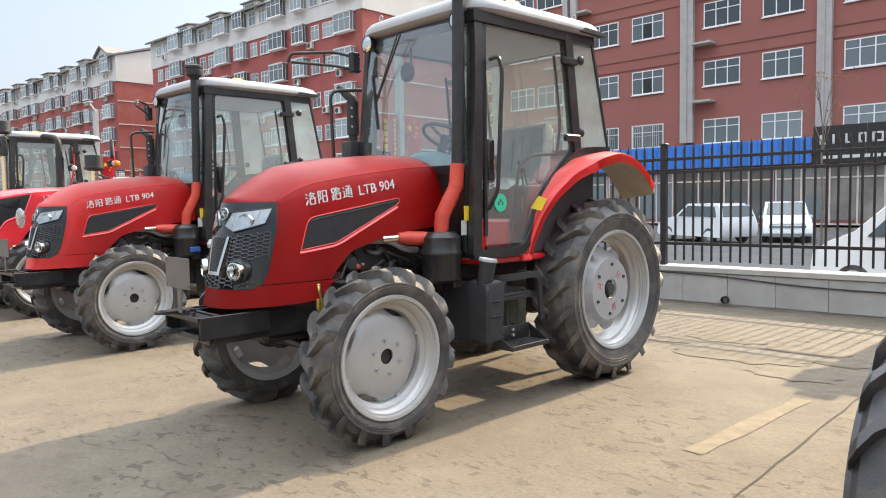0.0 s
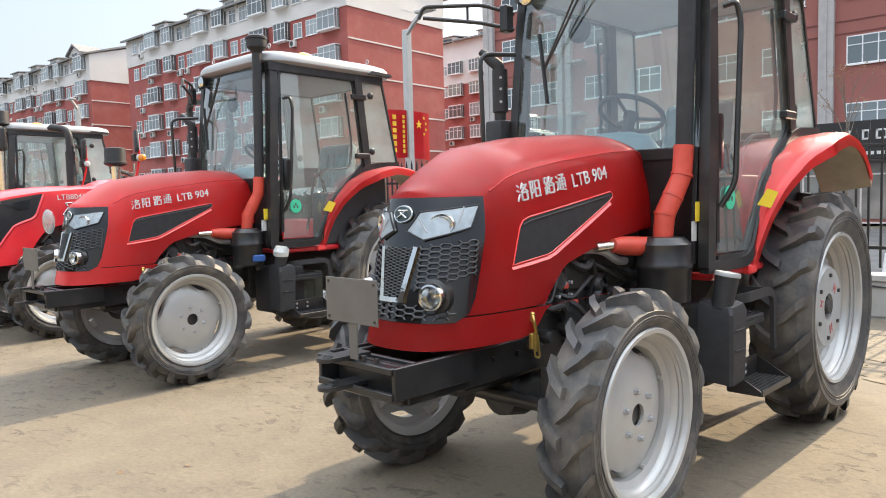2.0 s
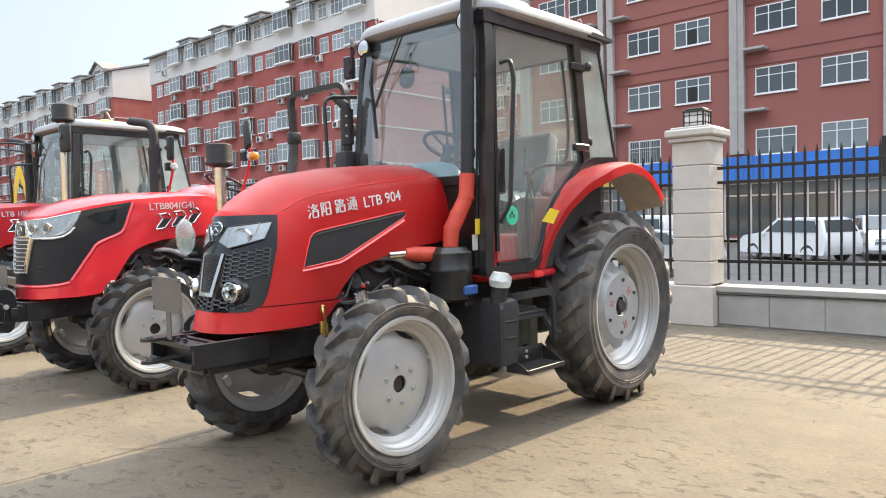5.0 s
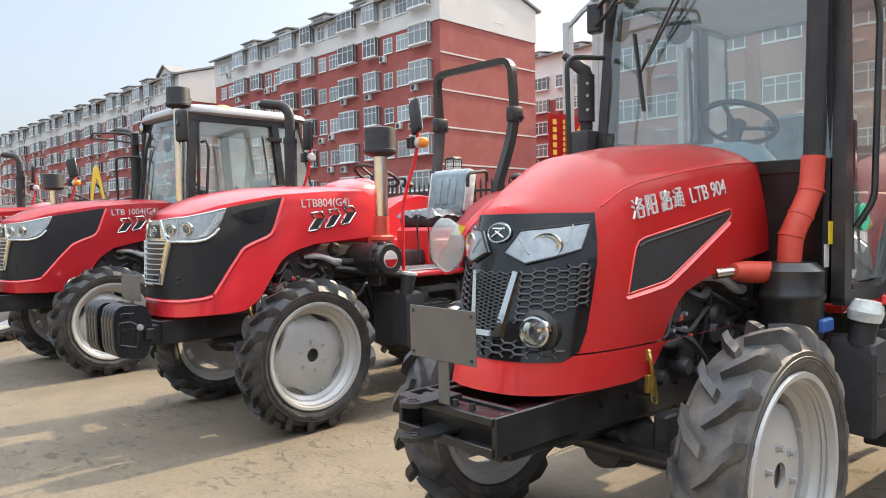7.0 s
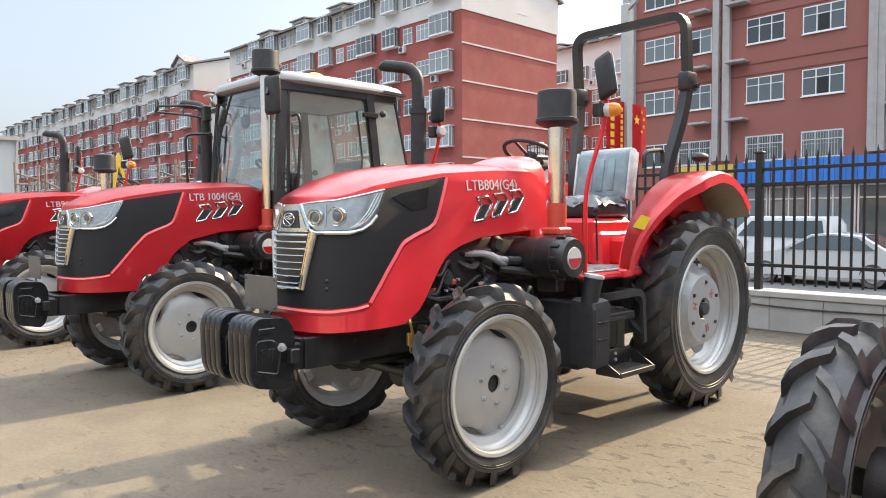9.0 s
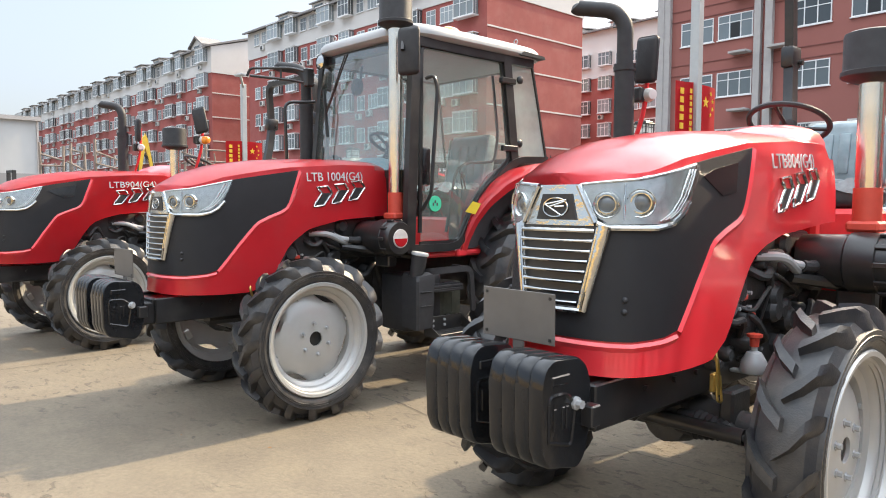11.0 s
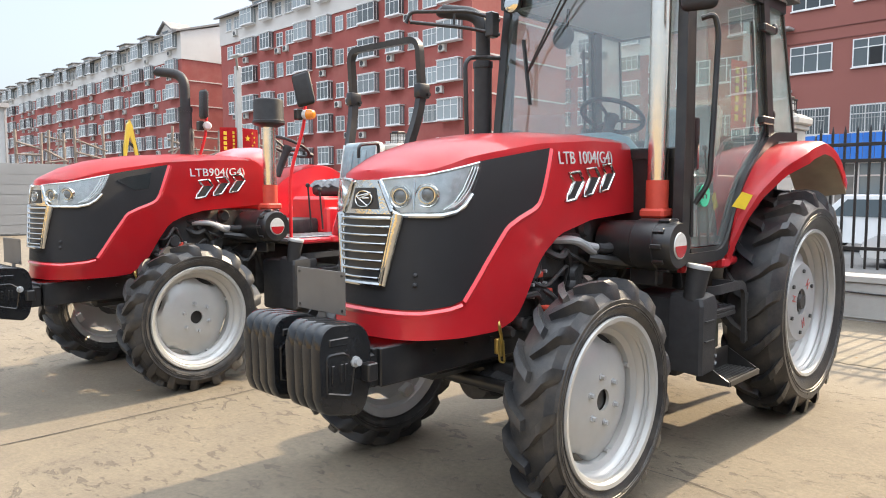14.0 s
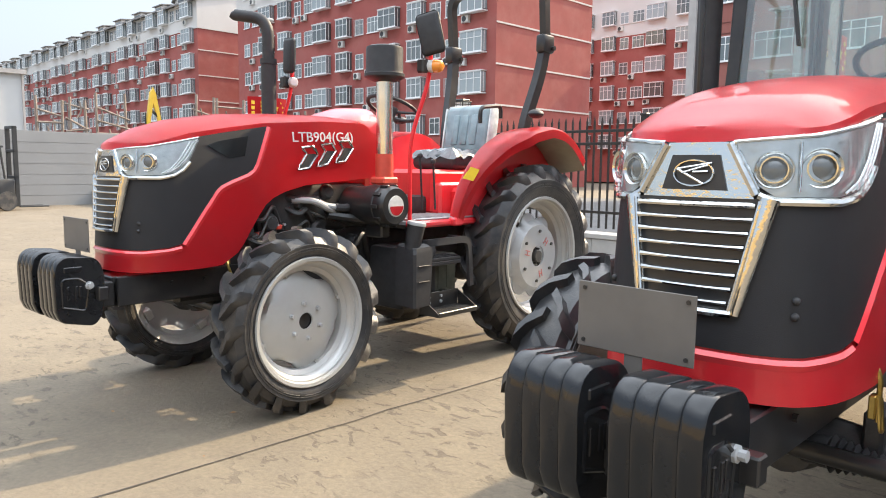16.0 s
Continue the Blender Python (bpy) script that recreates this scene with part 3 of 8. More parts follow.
def rear_wheel(parent, x, wide=0.35):
    s = 1 if x > 0 else -1
    m = Matrix.Translation((x, 2.26, 0.72)) @ (Matrix.Identity(4) if s > 0 else Matrix.Rotation(math.pi, 4, 'Z')) @ Matrix.Rotation(0.2 * s, 4, 'X')
    w = part("rear_wheel", rim_bm(0.462, wide + 0.08, 0), M_RIM, parent, "silver-painted steel rear wheel", loc=m)
    part("tyre", tyre_bm(0.69, wide, 0.462, 19, 0.045, 0.05), M_RUB, w, "large black rubber tyre with deep cross lugs")
    bm = disc_bm(0.345, 0.085, 0.07, 8, 0.085, 0.25)
    part("disc", bm, M_DISC, w, "plain grey wheel disc with red crayon marks")
    bm = BM()
    lathe(bm, [(0.0, 0.03), (0.083, 0.03), (0.084, 0.02), (0.105, -0.12), (0, -0.12)], 20)
    lathe(bm, [(0, 0.095), (0.045, 0.095), (0.05, 0.08), (0.05, 0.0)], 16)
    for k in range(8):
        a = 2 * math.pi * k / 8
        lathe(bm, [(0, 0.065), (0.012, 0.065), (0.012, 0.02)], 6, Matrix.Translation((0.0, 0.074 * math.cos(a), 0.062 * math.sin(a))))
    part("hub", bm, M_IRON, w, "dark hub with bolts")
    bm = BM()
    lathe(bm, [(0.0, 0.012), (0.013, 0.012), (0.013, 0.0)], 8)
    nut = None
    for k in range(6):
        a = 2 * math.pi * k / 6 + 0.25
        p = (0.085, 0.2 * math.cos(a), 0.2 * math.sin(a))
        nut = shared("wheel_nut", nut, w, p) if nut else part("wheel_nut", bm, M_IRON, w, loc=p)
    for k in range(3):
        bm = BM()
        mm = Matrix.Rotation(2.1 * k + 0.6, 4, 'X') @ Matrix.Translation((0.0865, 0.15, 0.0))
        for a, b in (((-0.03, -0.02), (0.03, -0.013)), ((-0.03, 0.013), (0.03, 0.02)), ((-0.004, -0.02), (0.004, 0.02))):
            box(bm, (0, a[0], a[1]), (0.003, b[0], b[1]), m=mm)
        part("crayon_mark", bm, M_RMARK, w)
    return w


# ---- bonnets ----
class Bonnet:
    """The shape of an engine bonnet: a plan outline walked by s from the middle of the nose, with a lean over the height."""

    def __init__(self, outline, bottom, crease, top, lean, tuck, crown=2.2, shoulder=0.0):
        pts = [Vector((*p, 0)) for p in outline]
        fine = []
        for i in range(len(pts) - 1):
            p0 = pts[i - 1] if i else Vector((-pts[1].x, pts[1].y, 0))
            p1, p2 = pts[i], pts[i + 1]
            p3 = pts[i + 2] if i + 2 < len(pts) else p2 + (p2 - p1)
            for k in range(8):
                t = k / 8
                fine.append(0.5 * ((2 * p1) + (p2 - p0) * t + (2 * p0 - 5 * p1 + 4 * p2 - p3) * t * t + (3 * p1 - p0 - 3 * p2 + p3) * t ** 3))
        fine.append(pts[-1])
        self.x, self.y = np.array([p.x for p in fine]), np.array([p.y for p in fine])
        self.s = np.r_[0, np.cumsum(np.hypot(np.diff(self.x), np.diff(self.y)))]
        self.bottom, self.crease, self.top, self.lean, self.tuck, self.crown = bottom, crease, top, lean, tuck, crown
        self.shoulder = shoulder
        self.length = float(self.s[-1])

    def plan(self, s):
        a = abs(s)
        return math.copysign(float(np.interp(a, self.s, self.x)), s), float(np.interp(a, self.s, self.y))

    def at(self, s, z, off=0.0):
        x, y = self.plan(s)
        x2, y2 = self.plan(s + 0.01 if s >= 0 else s - 0.01)
        d = Vector((x2 - x, y2 - y, 0))
        d = d.normalized() if d.length > 1e-6 else Vector((1, 0, 0))
        n = Vector((d.y, -d.x, 0)) if s >= 0 else Vector((-d.y, d.x, 0))
        t = (z - 0.9) / 0.6
        front = min(1.0, max(0.0, (-y - 0.3) / 0.4))
        over = max(0.0, (z - interp(y, self.crease) + 0.22) / 0.22) if self.shoulder else 0.0   # rounds in below the crease
        return Vector((x * (1 - self.tuck * t) * (1 - self.shoulder * over * over), y + self.lean * t * front, z)) + n * off

    def shell(self, zlo=None, zhi=None, cap=True, off=0.0):
        """The painted skin; zlo and zhi cut a band out of it."""
        bm = BM()
        ss = [self.length * k / 40 for k in range(41)]
        ss = [-s for s in ss[:0:-1]] + ss
        rows = []
        for s in ss:
            y = self.plan(s)[1]
            b, c = interp(y, self.bottom), interp(y, self.crease)
            lo, hi = (b if zlo is None else max(b, zlo)), (c if zhi is None else min(c, zhi))
            lo = min(lo, hi - 0.002)
            zs = [lo + (hi - lo) * k / 10 for k in range(11)]
            rows.append([bm.verts.new(self.at(s, z, off)) for z in zs])
        for A, B in zip(rows, rows[1:]):
            for k in range(10):
                bm.faces.new((A[k], B[k], B[k + 1], A[k + 1]))
        if cap:
            n = len(ss) // 2
            prev = None
            for i in range(n, -1, -1):
                L, R = rows[i][-1], rows[2 * n - i][-1]
                y = self.plan(ss[i])[1]
                c, t = interp(y, self.crease), interp(y, self.top)
                line = [L]
                if i != n:
                    for k in range(1, 14):
                        u = -1 + 2 * k / 14
                        p = L.co.lerp(R.co, k / 14)
                        p.z = c + (t - c) * (1 - abs(u) ** self.crown)
                        line.append(bm.verts.new(p))
                    line.append(R)
                if prev is not None:
                    if len(prev) == 1:
                        for k in range(14):
                            bm.faces.new((prev[0], line[k], line[k + 1]))
                    else:
                        for k in range(14):
                            bm.faces.new((prev[k], line[k], line[k + 1], prev[k + 1]))
                prev = line
        bmesh.ops.solidify(bm, geom=bm.faces[:], thickness=0.008)
        return bm

    def patch(self, bm, poly, off=0.004, deep=0.012, cut=0.025):
        """A plate of (s, z) outline laid on the skin."""
        tmp = BM()
        tmp.faces.new([tmp.verts.new((s, z, 0)) for s, z in poly])
        s0, s1 = min(p[0] for p in poly), max(p[0] for p in poly)
        k = math.ceil(s0 / cut)
        while k * cut < s1:
            bmesh.ops.bisect_plane(tmp, geom=tmp.verts[:] + tmp.edges[:] + tmp.faces[:], plane_co=(k * cut, 0, 0), plane_no=(1, 0, 0))
            k += 1
        z0, z1 = min(p[1] for p in poly), max(p[1] for p in poly)
        for j in range(1, 4):
            bmesh.ops.bisect_plane(tmp, geom=tmp.verts[:] + tmp.edges[:] + tmp.faces[:], plane_co=(0, z0 + (z1 - z0) * j / 4, 0), plane_no=(0, 1, 0))
        tmp.verts.ensure_lookup_table()
        outer = {v: bm.verts.new(self.at(v.co.x, v.co.y, off)) for v in tmp.verts}
        inner = {v: bm.verts.new(self.at(v.co.x, v.co.y, off - deep)) for v in tmp.verts if v.is_boundary}
        for f in tmp.faces:
            bm.faces.new([outer[v] for v in f.verts])
        for e in tmp.edges:
            if e.is_boundary:
                a, b = e.verts
                bm.faces.new((outer[a], outer[b], inner[b], inner[a]))
        tmp.free()
        return bm

    def bevel(self, bm, pts, widths=(0.0, 0.022, 0.05), rise=(0.004, 0.018, 0.0), n=5):
        """A raised sloping edge along (s, z) points; it spreads to the side of the left-hand normal."""
        line = []
        for (a, b), (c, d) in zip(pts, pts[1:]):
            line += [(a + (c - a) * k / n, b + (d - b) * k / n) for k in range(n)]
        line.append(pts[-1])
        rows = []
        for i, (a, b) in enumerate(line):
            p, q = line[max(0, i - 2)], line[min(len(line) - 1, i + 2)]
            dx, dz = q[0] - p[0], q[1] - p[1]
            ln = math.hypot(dx, dz)
            rows.append([bm.verts.new(self.at(a + dz / ln * w * self.hand, b - dx / ln * w * self.hand, h)) for w, h in zip(widths, rise)])
        for A, B in zip(rows, rows[1:]):
            for k in range(len(widths) - 1):
                bm.faces.new((A[k], A[k + 1], B[k + 1], B[k]))

    hand = 1

    def strip(self, bm, pts, half, off=0.012, closed=False, n=6):
        """A moulding along (s, z) points."""
        path = []
        ring = pts + [pts[0]] if closed else pts
        for (a, b), (c, d) in zip(ring, ring[1:]):
            for k in range(n):
                path.append(self.at(a + (c - a) * k / n, b + (d - b) * k / n, off))
        if not closed:
            path.append(self.at(*ring[-1], off))
        sweep(bm, path, half, seg=8, closed=closed)


def flip(poly):
    return [(-s, z) for s, z in poly][::-1]


BON_A = Bonnet([(0, -0.755), (0.12, -0.738), (0.2, -0.695), (0.26, -0.615), (0.3, -0.5), (0.325, -0.32), (0.338, 0.0), (0.342, 0.4), (0.33, 0.7), (0.31, 0.89)],
               [(-0.8, 0.85), (-0.3, 0.855), (-0.2, 0.868), (-0.108, 0.965), (-0.066, 1.045), (0.043, 1.15), (0.27, 1.21), (0.57, 1.258), (0.95, 1.29)],
               [(-0.8, 1.478), (-0.5, 1.478), (-0.35, 1.54), (-0.2, 1.585), (0.1, 1.636), (0.47, 1.682), (0.77, 1.705), (0.83, 1.69), (0.87, 1.64), (0.89, 1.58)],
               [(-0.8, 1.478), (-0.7, 1.525), (-0.6, 1.58), (-0.5, 1.625), (-0.28, 1.70), (0.05, 1.755), (0.5, 1.79), (0.72, 1.79), (0.81, 1.77), (0.865, 1.70), (0.89, 1.61)], 0.135, 0.03, 2.7, 0.11)
OUT_B = [(0, -0.775), (0.15, -0.757), (0.245, -0.715), (0.305, -0.63), (0.335, -0.5), (0.35, -0.2), (0.356, 0.3), (0.345, 0.93)]
BON_B = Bonnet(OUT_B,
               [(-0.8, 0.838), (-0.48, 0.825), (-0.28, 0.825), (-0.15, 0.867), (-0.09, 0.943), (0.031, 1.132), (0.182, 1.235), (0.464, 1.298), (0.94, 1.33)],
               [(-0.8, 1.517), (-0.66, 1.53), (-0.46, 1.585), (0.035, 1.665), (0.5, 1.70), (0.84, 1.705), (0.9, 1.68), (0.93, 1.64)],
               [(-0.8, 1.519), (-0.735, 1.555), (-0.6, 1.62), (-0.4, 1.675), (-0.1, 1.72), (0.2, 1.742), (0.6, 1.752), (0.84, 1.745), (0.9, 1.71), (0.93, 1.65)], 0.05, 0.03, 3.0, 0.05)


def shifted(b, dy):
    """The same bonnet set dy further along the tractor."""
    def move(table):
        return [(y + dy, z) for y, z in table]
    return Bonnet([(x, y + (dy if y < 0.2 else 0)) for x, y in OUT_B], move(b.bottom), move(b.crease), move(b.top), b.lean, b.tuck, b.crown, b.shoulder)


BON_C = shifted(BON_B, -0.05)
BON_C.bottom = [(-0.85, 0.838), (-0.45, 0.838), (-0.31, 0.845), (-0.188, 0.921), (-0.08, 1.09), (0.009, 1.205), (0.12, 1.255), (0.288, 1.296), (0.815, 1.338), (0.94, 1.34)]


def hex_mesh(bm, bonnet, poly, size, half, off):
    """A honeycomb grille of thin bars inside a (s, z) outline."""
    def inside(s, z):
        hit = False
        for (a, b), (c, d) in zip(poly, poly[1:] + poly[:1]):
            if (b > z) != (d > z) and s < (c - a) * (z - b) / (d - b) + a:
                hit = not hit
        return hit
    s0, s1 = min(p[0] for p in poly), max(p[0] for p in poly)
    z0, z1 = min(p[1] for p in poly), max(p[1] for p in poly)
    dx, dz = size * 1.5, size * 0.8
    done = set()
    for i in range(int((s1 - s0) / dx) + 2):
        for j in range(int((z1 - z0) / dz) + 2):
            cx, cz = s0 + i * dx, z0 + j * dz + (dz / 2 if i % 2 else 0)
            cor = [(cx + size * 0.92 * math.cos(math.pi / 3 * k), cz + size * 0.5 * math.sin(math.pi / 3 * k)) for k in range(6)]
            for (a, b), (c, d) in zip(cor, cor[1:] + cor[:1]):
                key = tuple(sorted(((round(a, 3), round(b, 3)), (round(c, 3), round(d, 3)))))
                if key in done or not inside((a + c) / 2, (b + d) / 2):
                    continue
                done.add(key)
                sweep(bm, [bonnet.at(a, b, off), bonnet.at(c, d, off)], half, seg=4, caps=False)


def side_text(parent, name, text, size, s0, z0, rise, bonnet, off=0.009, aspect=1.0, label="white lettering"):
    """Lettering laid along the bonnet's flank."""
    bm = lettering(text, size, 0.002, 0.001 * size, aspect)
    for v in bm.verts:
        u, d, z = v.co.x, v.co.y, v.co.z
        v.co = bonnet.at(s0 + u, z0 + z + rise * u, off - d)
    return part(name, bm, M_WHT, parent, label, smooth=0)


def y2s(bonnet, y):
    return float(np.interp(y, bonnet.y[8:], bonnet.s[8:]))


# ---- parts that all tractors share ----
def chassis(t, dy):
    """Engine, frame, axles and pipes under the bonnet."""
    rng = random.Random(7)
    bm = BM()
    box(bm, (-0.2, -0.35, 0.72), (0.2, 0.95, 1.22), 0.03, 2)
    box(bm, (-0.24, 0.0, 1.0), (0.24, 0.9, 1.3), 0.03, 2)
    for k in range(26):
        y, z = rng.uniform(-0.15, 0.9), rng.uniform(0.75, 1.25)
        r = rng.uniform(0.02, 0.06)
        lathe(bm, [(0, 0.0), (r, 0.0), (r, 0.07), (r * 0.7, 0.09), (0, 0.09)], 10, Matrix.Translation((0.19, y, z)))
    for k in range(9):
        y = rng.uniform(-0.1, 0.7)
        z = rng.uniform(0.85, 1.2)
        sweep(bm, arc_pts([(0.22, y, z), (0.3, y + 0.05, z - 0.05), (0.28, y + rng.uniform(0.1, 0.4), z - rng.uniform(-0.15, 0.2)), (0.2, y + 0.3, z - 0.2)], 0.05), 0.009 + 0.006 * (k % 3), 7)
    part("engine", bm, M_IRON, t, "dark oily engine block with hoses")
    for i in range(9):
        mm = Matrix.Translation((0.255, 0.08 + 0.05 * (i % 3), 0.93 + 0.06 * (i // 3)))
        bm = BM()
        lathe(bm, [(0, 0.02), (0.009, 0.02), (0.009, 0)], 6, mm)
        part("engine_bolt", bm, M_DISC, t)
    bm = BM()
    sweep(bm, arc_pts([(0.25, 0.25, 1.20), (0.33, 0.36, 1.20), (0.33, 0.5, 1.13), (0.3, 0.62, 1.12)], 0.06), 0.022, 10)
    part("coolant_pipe", bm, M_DISC, t, "bare metal coolant pipe")
    for y, z in ((0.12, 1.02), (0.2, 0.93), (-0.02, 0.98)):
        bm = BM()
        box(bm, (0.22, y, z), (0.27, y + 0.045, z + 0.03), 0.006)
        part("red_fitting", bm, M_DUCT, t)
    bm = BM()
    for s in (1, -1):
        box(bm, (s * 0.2 - 0.02, -0.85, 0.66), (s * 0.2 + 0.02, 0.55, 0.82), 0.006)
        for y in (-0.55, -0.35, -0.18, 0.0, 0.18):
            lathe(bm, [(0, 0.014), (0.012, 0.014), (0.012, 0)], 6, Matrix.Translation((0.22, y, 0.76)) if s > 0 else Matrix.Translation((-0.234, y, 0.76)))
    box(bm, (-0.2, -0.87, 0.66), (0.2, -0.83, 0.82), 0.006)
    box(bm, (-0.16, -0.5, 0.60), (0.16, 0.3, 0.72), 0.03)
    part("front_frame", bm, M_BLK, t, "black steel front frame")
    bm = BM()
    sweep(bm, [(-0.6, 0, 0.53), (-0.35, 0, 0.53), (-0.15, 0, 0.53), (0.15, 0, 0.53), (0.35, 0, 0.53), (0.6, 0, 0.53)], [0.06, 0.06, 0.085, 0.085, 0.06, 0.06], 14)
    lathe(bm, [(0, -0.15), (0.10, -0.13), (0.125, 0), (0.10, 0.13), (0, 0.15)], 16, Matrix.Translation((0.05, 0.02, 0.52)) @ Matrix.Rotation(math.pi / 2, 4, 'Z'))
    for s in (1, -1):
        lathe(bm, [(0, -0.12), (0.1, -0.12), (0.11, -0.06), (0.11, 0.05), (0.13, 0.08), (0.13, 0.11), (0, 0.11)], 16, Matrix.Translation((s * 0.55, 0, 0.53)) @ (Matrix.Identity(4) if s > 0 else Matrix.Rotation(math.pi, 4, 'Z')))
        lathe(bm, [(0, -0.13), (0.055, -0.13), (0.06, 0.0), (0.045, 0.13), (0, 0.13)], 12, Matrix.Translation((s * 0.5, 0.0, 0.55)) @ Matrix.Rotation(math.pi / 2, 4, 'Y'))
        box(bm, (s * 0.3 - 0.03, -0.08, 0.5), (s * 0.3 + 0.03, 0.08, 0.68), 0.01)
    box(bm, (-0.12, -0.1, 0.5), (0.12, 0.12, 0.68), 0.02)
    part("front_axle", bm, M_IRON, t, "black cast front axle")
    bm = BM()
    sweep(bm, [(-0.42, -0.17, 0.54), (0.42, -0.17, 0.54)], 0.032, 12)
    sweep(bm, [(-0.56, -0.18, 0.54), (0.56, -0.18, 0.54)], 0.015, 10)
    for s in (1, -1):
        prof = []
        for k in range(8):
            prof += [(0.028, 0.02 * k), (0.038, 0.02 * k + 0.01)]
        lathe(bm, [(0, 0)] + prof + [(0, 0.16)], 12, Matrix.Translation((s * 0.43 if s > 0 else -0.43, -0.17, 0.54)) @ (Matrix.Identity(4) if s > 0 else Matrix.Rotation(math.pi, 4, 'Z')))
        box(bm, (s * 0.55 - 0.02, -0.2, 0.5), (s * 0.55 + 0.02, 0.02, 0.57), 0.008)
    part("steering_cylinder", bm, M_BLK, t, "black steering ram with ribbed boots")
    bm = BM()
    box(bm, (-0.22, 0.85, 0.55), (0.22, 2.5, 1.0), 0.05, 2)
    box(bm, (-0.3, 1.9, 0.5), (0.3, 2.6, 1.1), 0.06, 2)
    lathe(bm, [(0, -0.66), (0.09, -0.66), (0.1, -0.3), (0.16, -0.25), (0.16, 0.25), (0.1, 0.3), (0.09, 0.66), (0, 0.66)], 16, Matrix.Translation((0, 2.26, 0.72)))
    for s in (1, -1):
        sweep(bm, [(s * 0.28, 2.5, 0.55), (s * 0.36, 3.05, 0.5)], 0.03, 8)
        sweep(bm, [(s * 0.3, 2.55, 1.0), (s * 0.35, 2.9, 0.55)], 0.02, 8)
    part("transmission", bm, M_IRON, t, "black transmission and rear axle")


def step_box(t):
    """Fuel tank with a raised filler, tubular guard and two steps on the near flank, and a plain box on the far one."""
    bm = BM()
    box(bm, (-0.6, 0.78, 0.52), (-0.34, 1.1, 0.95), 0.03, 2)
    part("battery_box", bm, M_BLKM, t, "black battery box")
    bm = BM()
    box(bm, (0.3, 0.86, 0.45), (0.64, 1.2, 0.88), 0.03, 2)
    tank = part("fuel_tank", bm, M_BLKM, t, "black plastic fuel tank")
    bm = BM()
    rings = []
    for k, z in ((0.0, 0.50), (0.0, 0.86), (0.012, 0.895), (0.035, 0.91)):
        y1 = 0.975 + 0.02 * (z > 0.6)
        rings.append([bm.verts.new(p) for p in ((0.60, 0.83 + k, z), (0.765 - k, 0.83 + k, z - 0.012), (0.78 - k, 0.845 + k, z - 0.012), (0.785 - k, y1 - k, z), (0.60, y1 - k, z))])
    for A, B in zip(rings, rings[1:]):
        for q in range(5):
            bm.faces.new((A[q], A[(q + 1) % 5], B[(q + 1) % 5], B[q]))
    bm.faces.new(rings[0][::-1])
    bm.faces.new(rings[-1])
    box(bm, (0.765, 0.86, 0.66), (0.79, 0.965, 0.667), 0.002)
    box(bm, (0.765, 0.86, 0.765), (0.79, 0.965, 0.772), 0.002)
    part("filler_tower", bm, M_BLKM, tank, "ribbed black filler tower", smooth=25)
    lean = Matrix.Translation((0.705, 0.885, 0.895)) @ Matrix.Rotation(-math.pi / 2 + 0.13, 4, 'Y') @ Matrix.Rotation(0.1, 4, 'Z')
    bm = BM()
    lathe(bm, [(0, -0.02), (0.053, -0.02), (0.054, 0.03), (0.060, 0.145), (0, 0.145)], 20, lean)
    part("filler_neck", bm, M_BLKM, tank, "black filler neck")
    bm = BM()
    lathe(bm, [(0, 0.145), (0.065, 0.145), (0.066, 0.155), (0.061, 0.166), (0.03, 0.169), (0, 0.169)], 20, lean)
    part("filler_cap", bm, M_DISC, tank, "scuffed grey filler cap")
    bm = BM()
    sweep(bm, arc_pts([(0.67, 0.97, 0.90), (0.765, 1.02, 0.915), (0.77, 1.385, 0.92), (0.765, 1.42, 0.58)], 0.075, 6), 0, flat=(0.011, 0.024))
    sweep(bm, [(0.60, 1.36, 0.915), (0.768, 1.36, 0.915)], 0, flat=(0.012, 0.02))
    part("step_guard", bm, M_BLKM, t, "black guard loop beside the steps")
    bm = BM()
    box(bm, (0.3, 1.2, 0.52), (0.61, 1.44, 0.80), 0.012, 1)
    for y in (1.24, 1.33):
        box(bm, (0.608, y, 0.56), (0.614, y + 0.03, 0.72), 0.002)
    part("tool_box", bm, M_TOOL, t, "dull green-grey box behind the steps")
    bm = BM()
    box(bm, (0.58, 0.99, 0.775), (0.745, 1.335, 0.80), 0.006)
    box(bm, (0.735, 0.99, 0.75), (0.747, 1.335, 0.776), 0.003)
    for k in range(5):
        box(bm, (0.60 + 0.028 * k, 1.0, 0.8), (0.612 + 0.028 * k, 1.325, 0.806), 0)
    part("upper_step", bm, M_BLKM, t, "black ribbed upper step")
    bm = BM()
    box(bm, (0.69, 0.97, 0.425), (0.70, 1.36, 0.56), 0.003)
    step = part("footstep", bm, M_BLK, t, "black grating footstep")
    for y in (0.962, 1.361):
        bm = BM()
        prism(bm, [(0.695, 0.55), (0.70, 0.425), (0.875, 0.425), (0.875, 0.447)], 'y', y, y + 0.008)
        part("step_cheek", bm, M_BLK, step, smooth=0)
    bm = BM()
    box(bm, (0.865, 0.97, 0.422), (0.878, 1.362, 0.455), 0.003)
    part("step_rail", bm, M_BLK, step)
    for y in (1.06, 1.16, 1.27):
        bm = BM()
        box(bm, (0.70, y, 0.428), (0.866, y + 0.012, 0.44), 0)
        part("step_bar", bm, M_BLK, step, smooth=0)
    for y, z in ((1.05, 0.52), (1.28, 0.55)):
        bm = BM()
        sweep(bm, [(0.45, y, z), (0.69, y, 0.52)], 0, flat=(0.02, 0.02))
        part("step_bracket", bm, M_BLK, step)
    bm = BM()
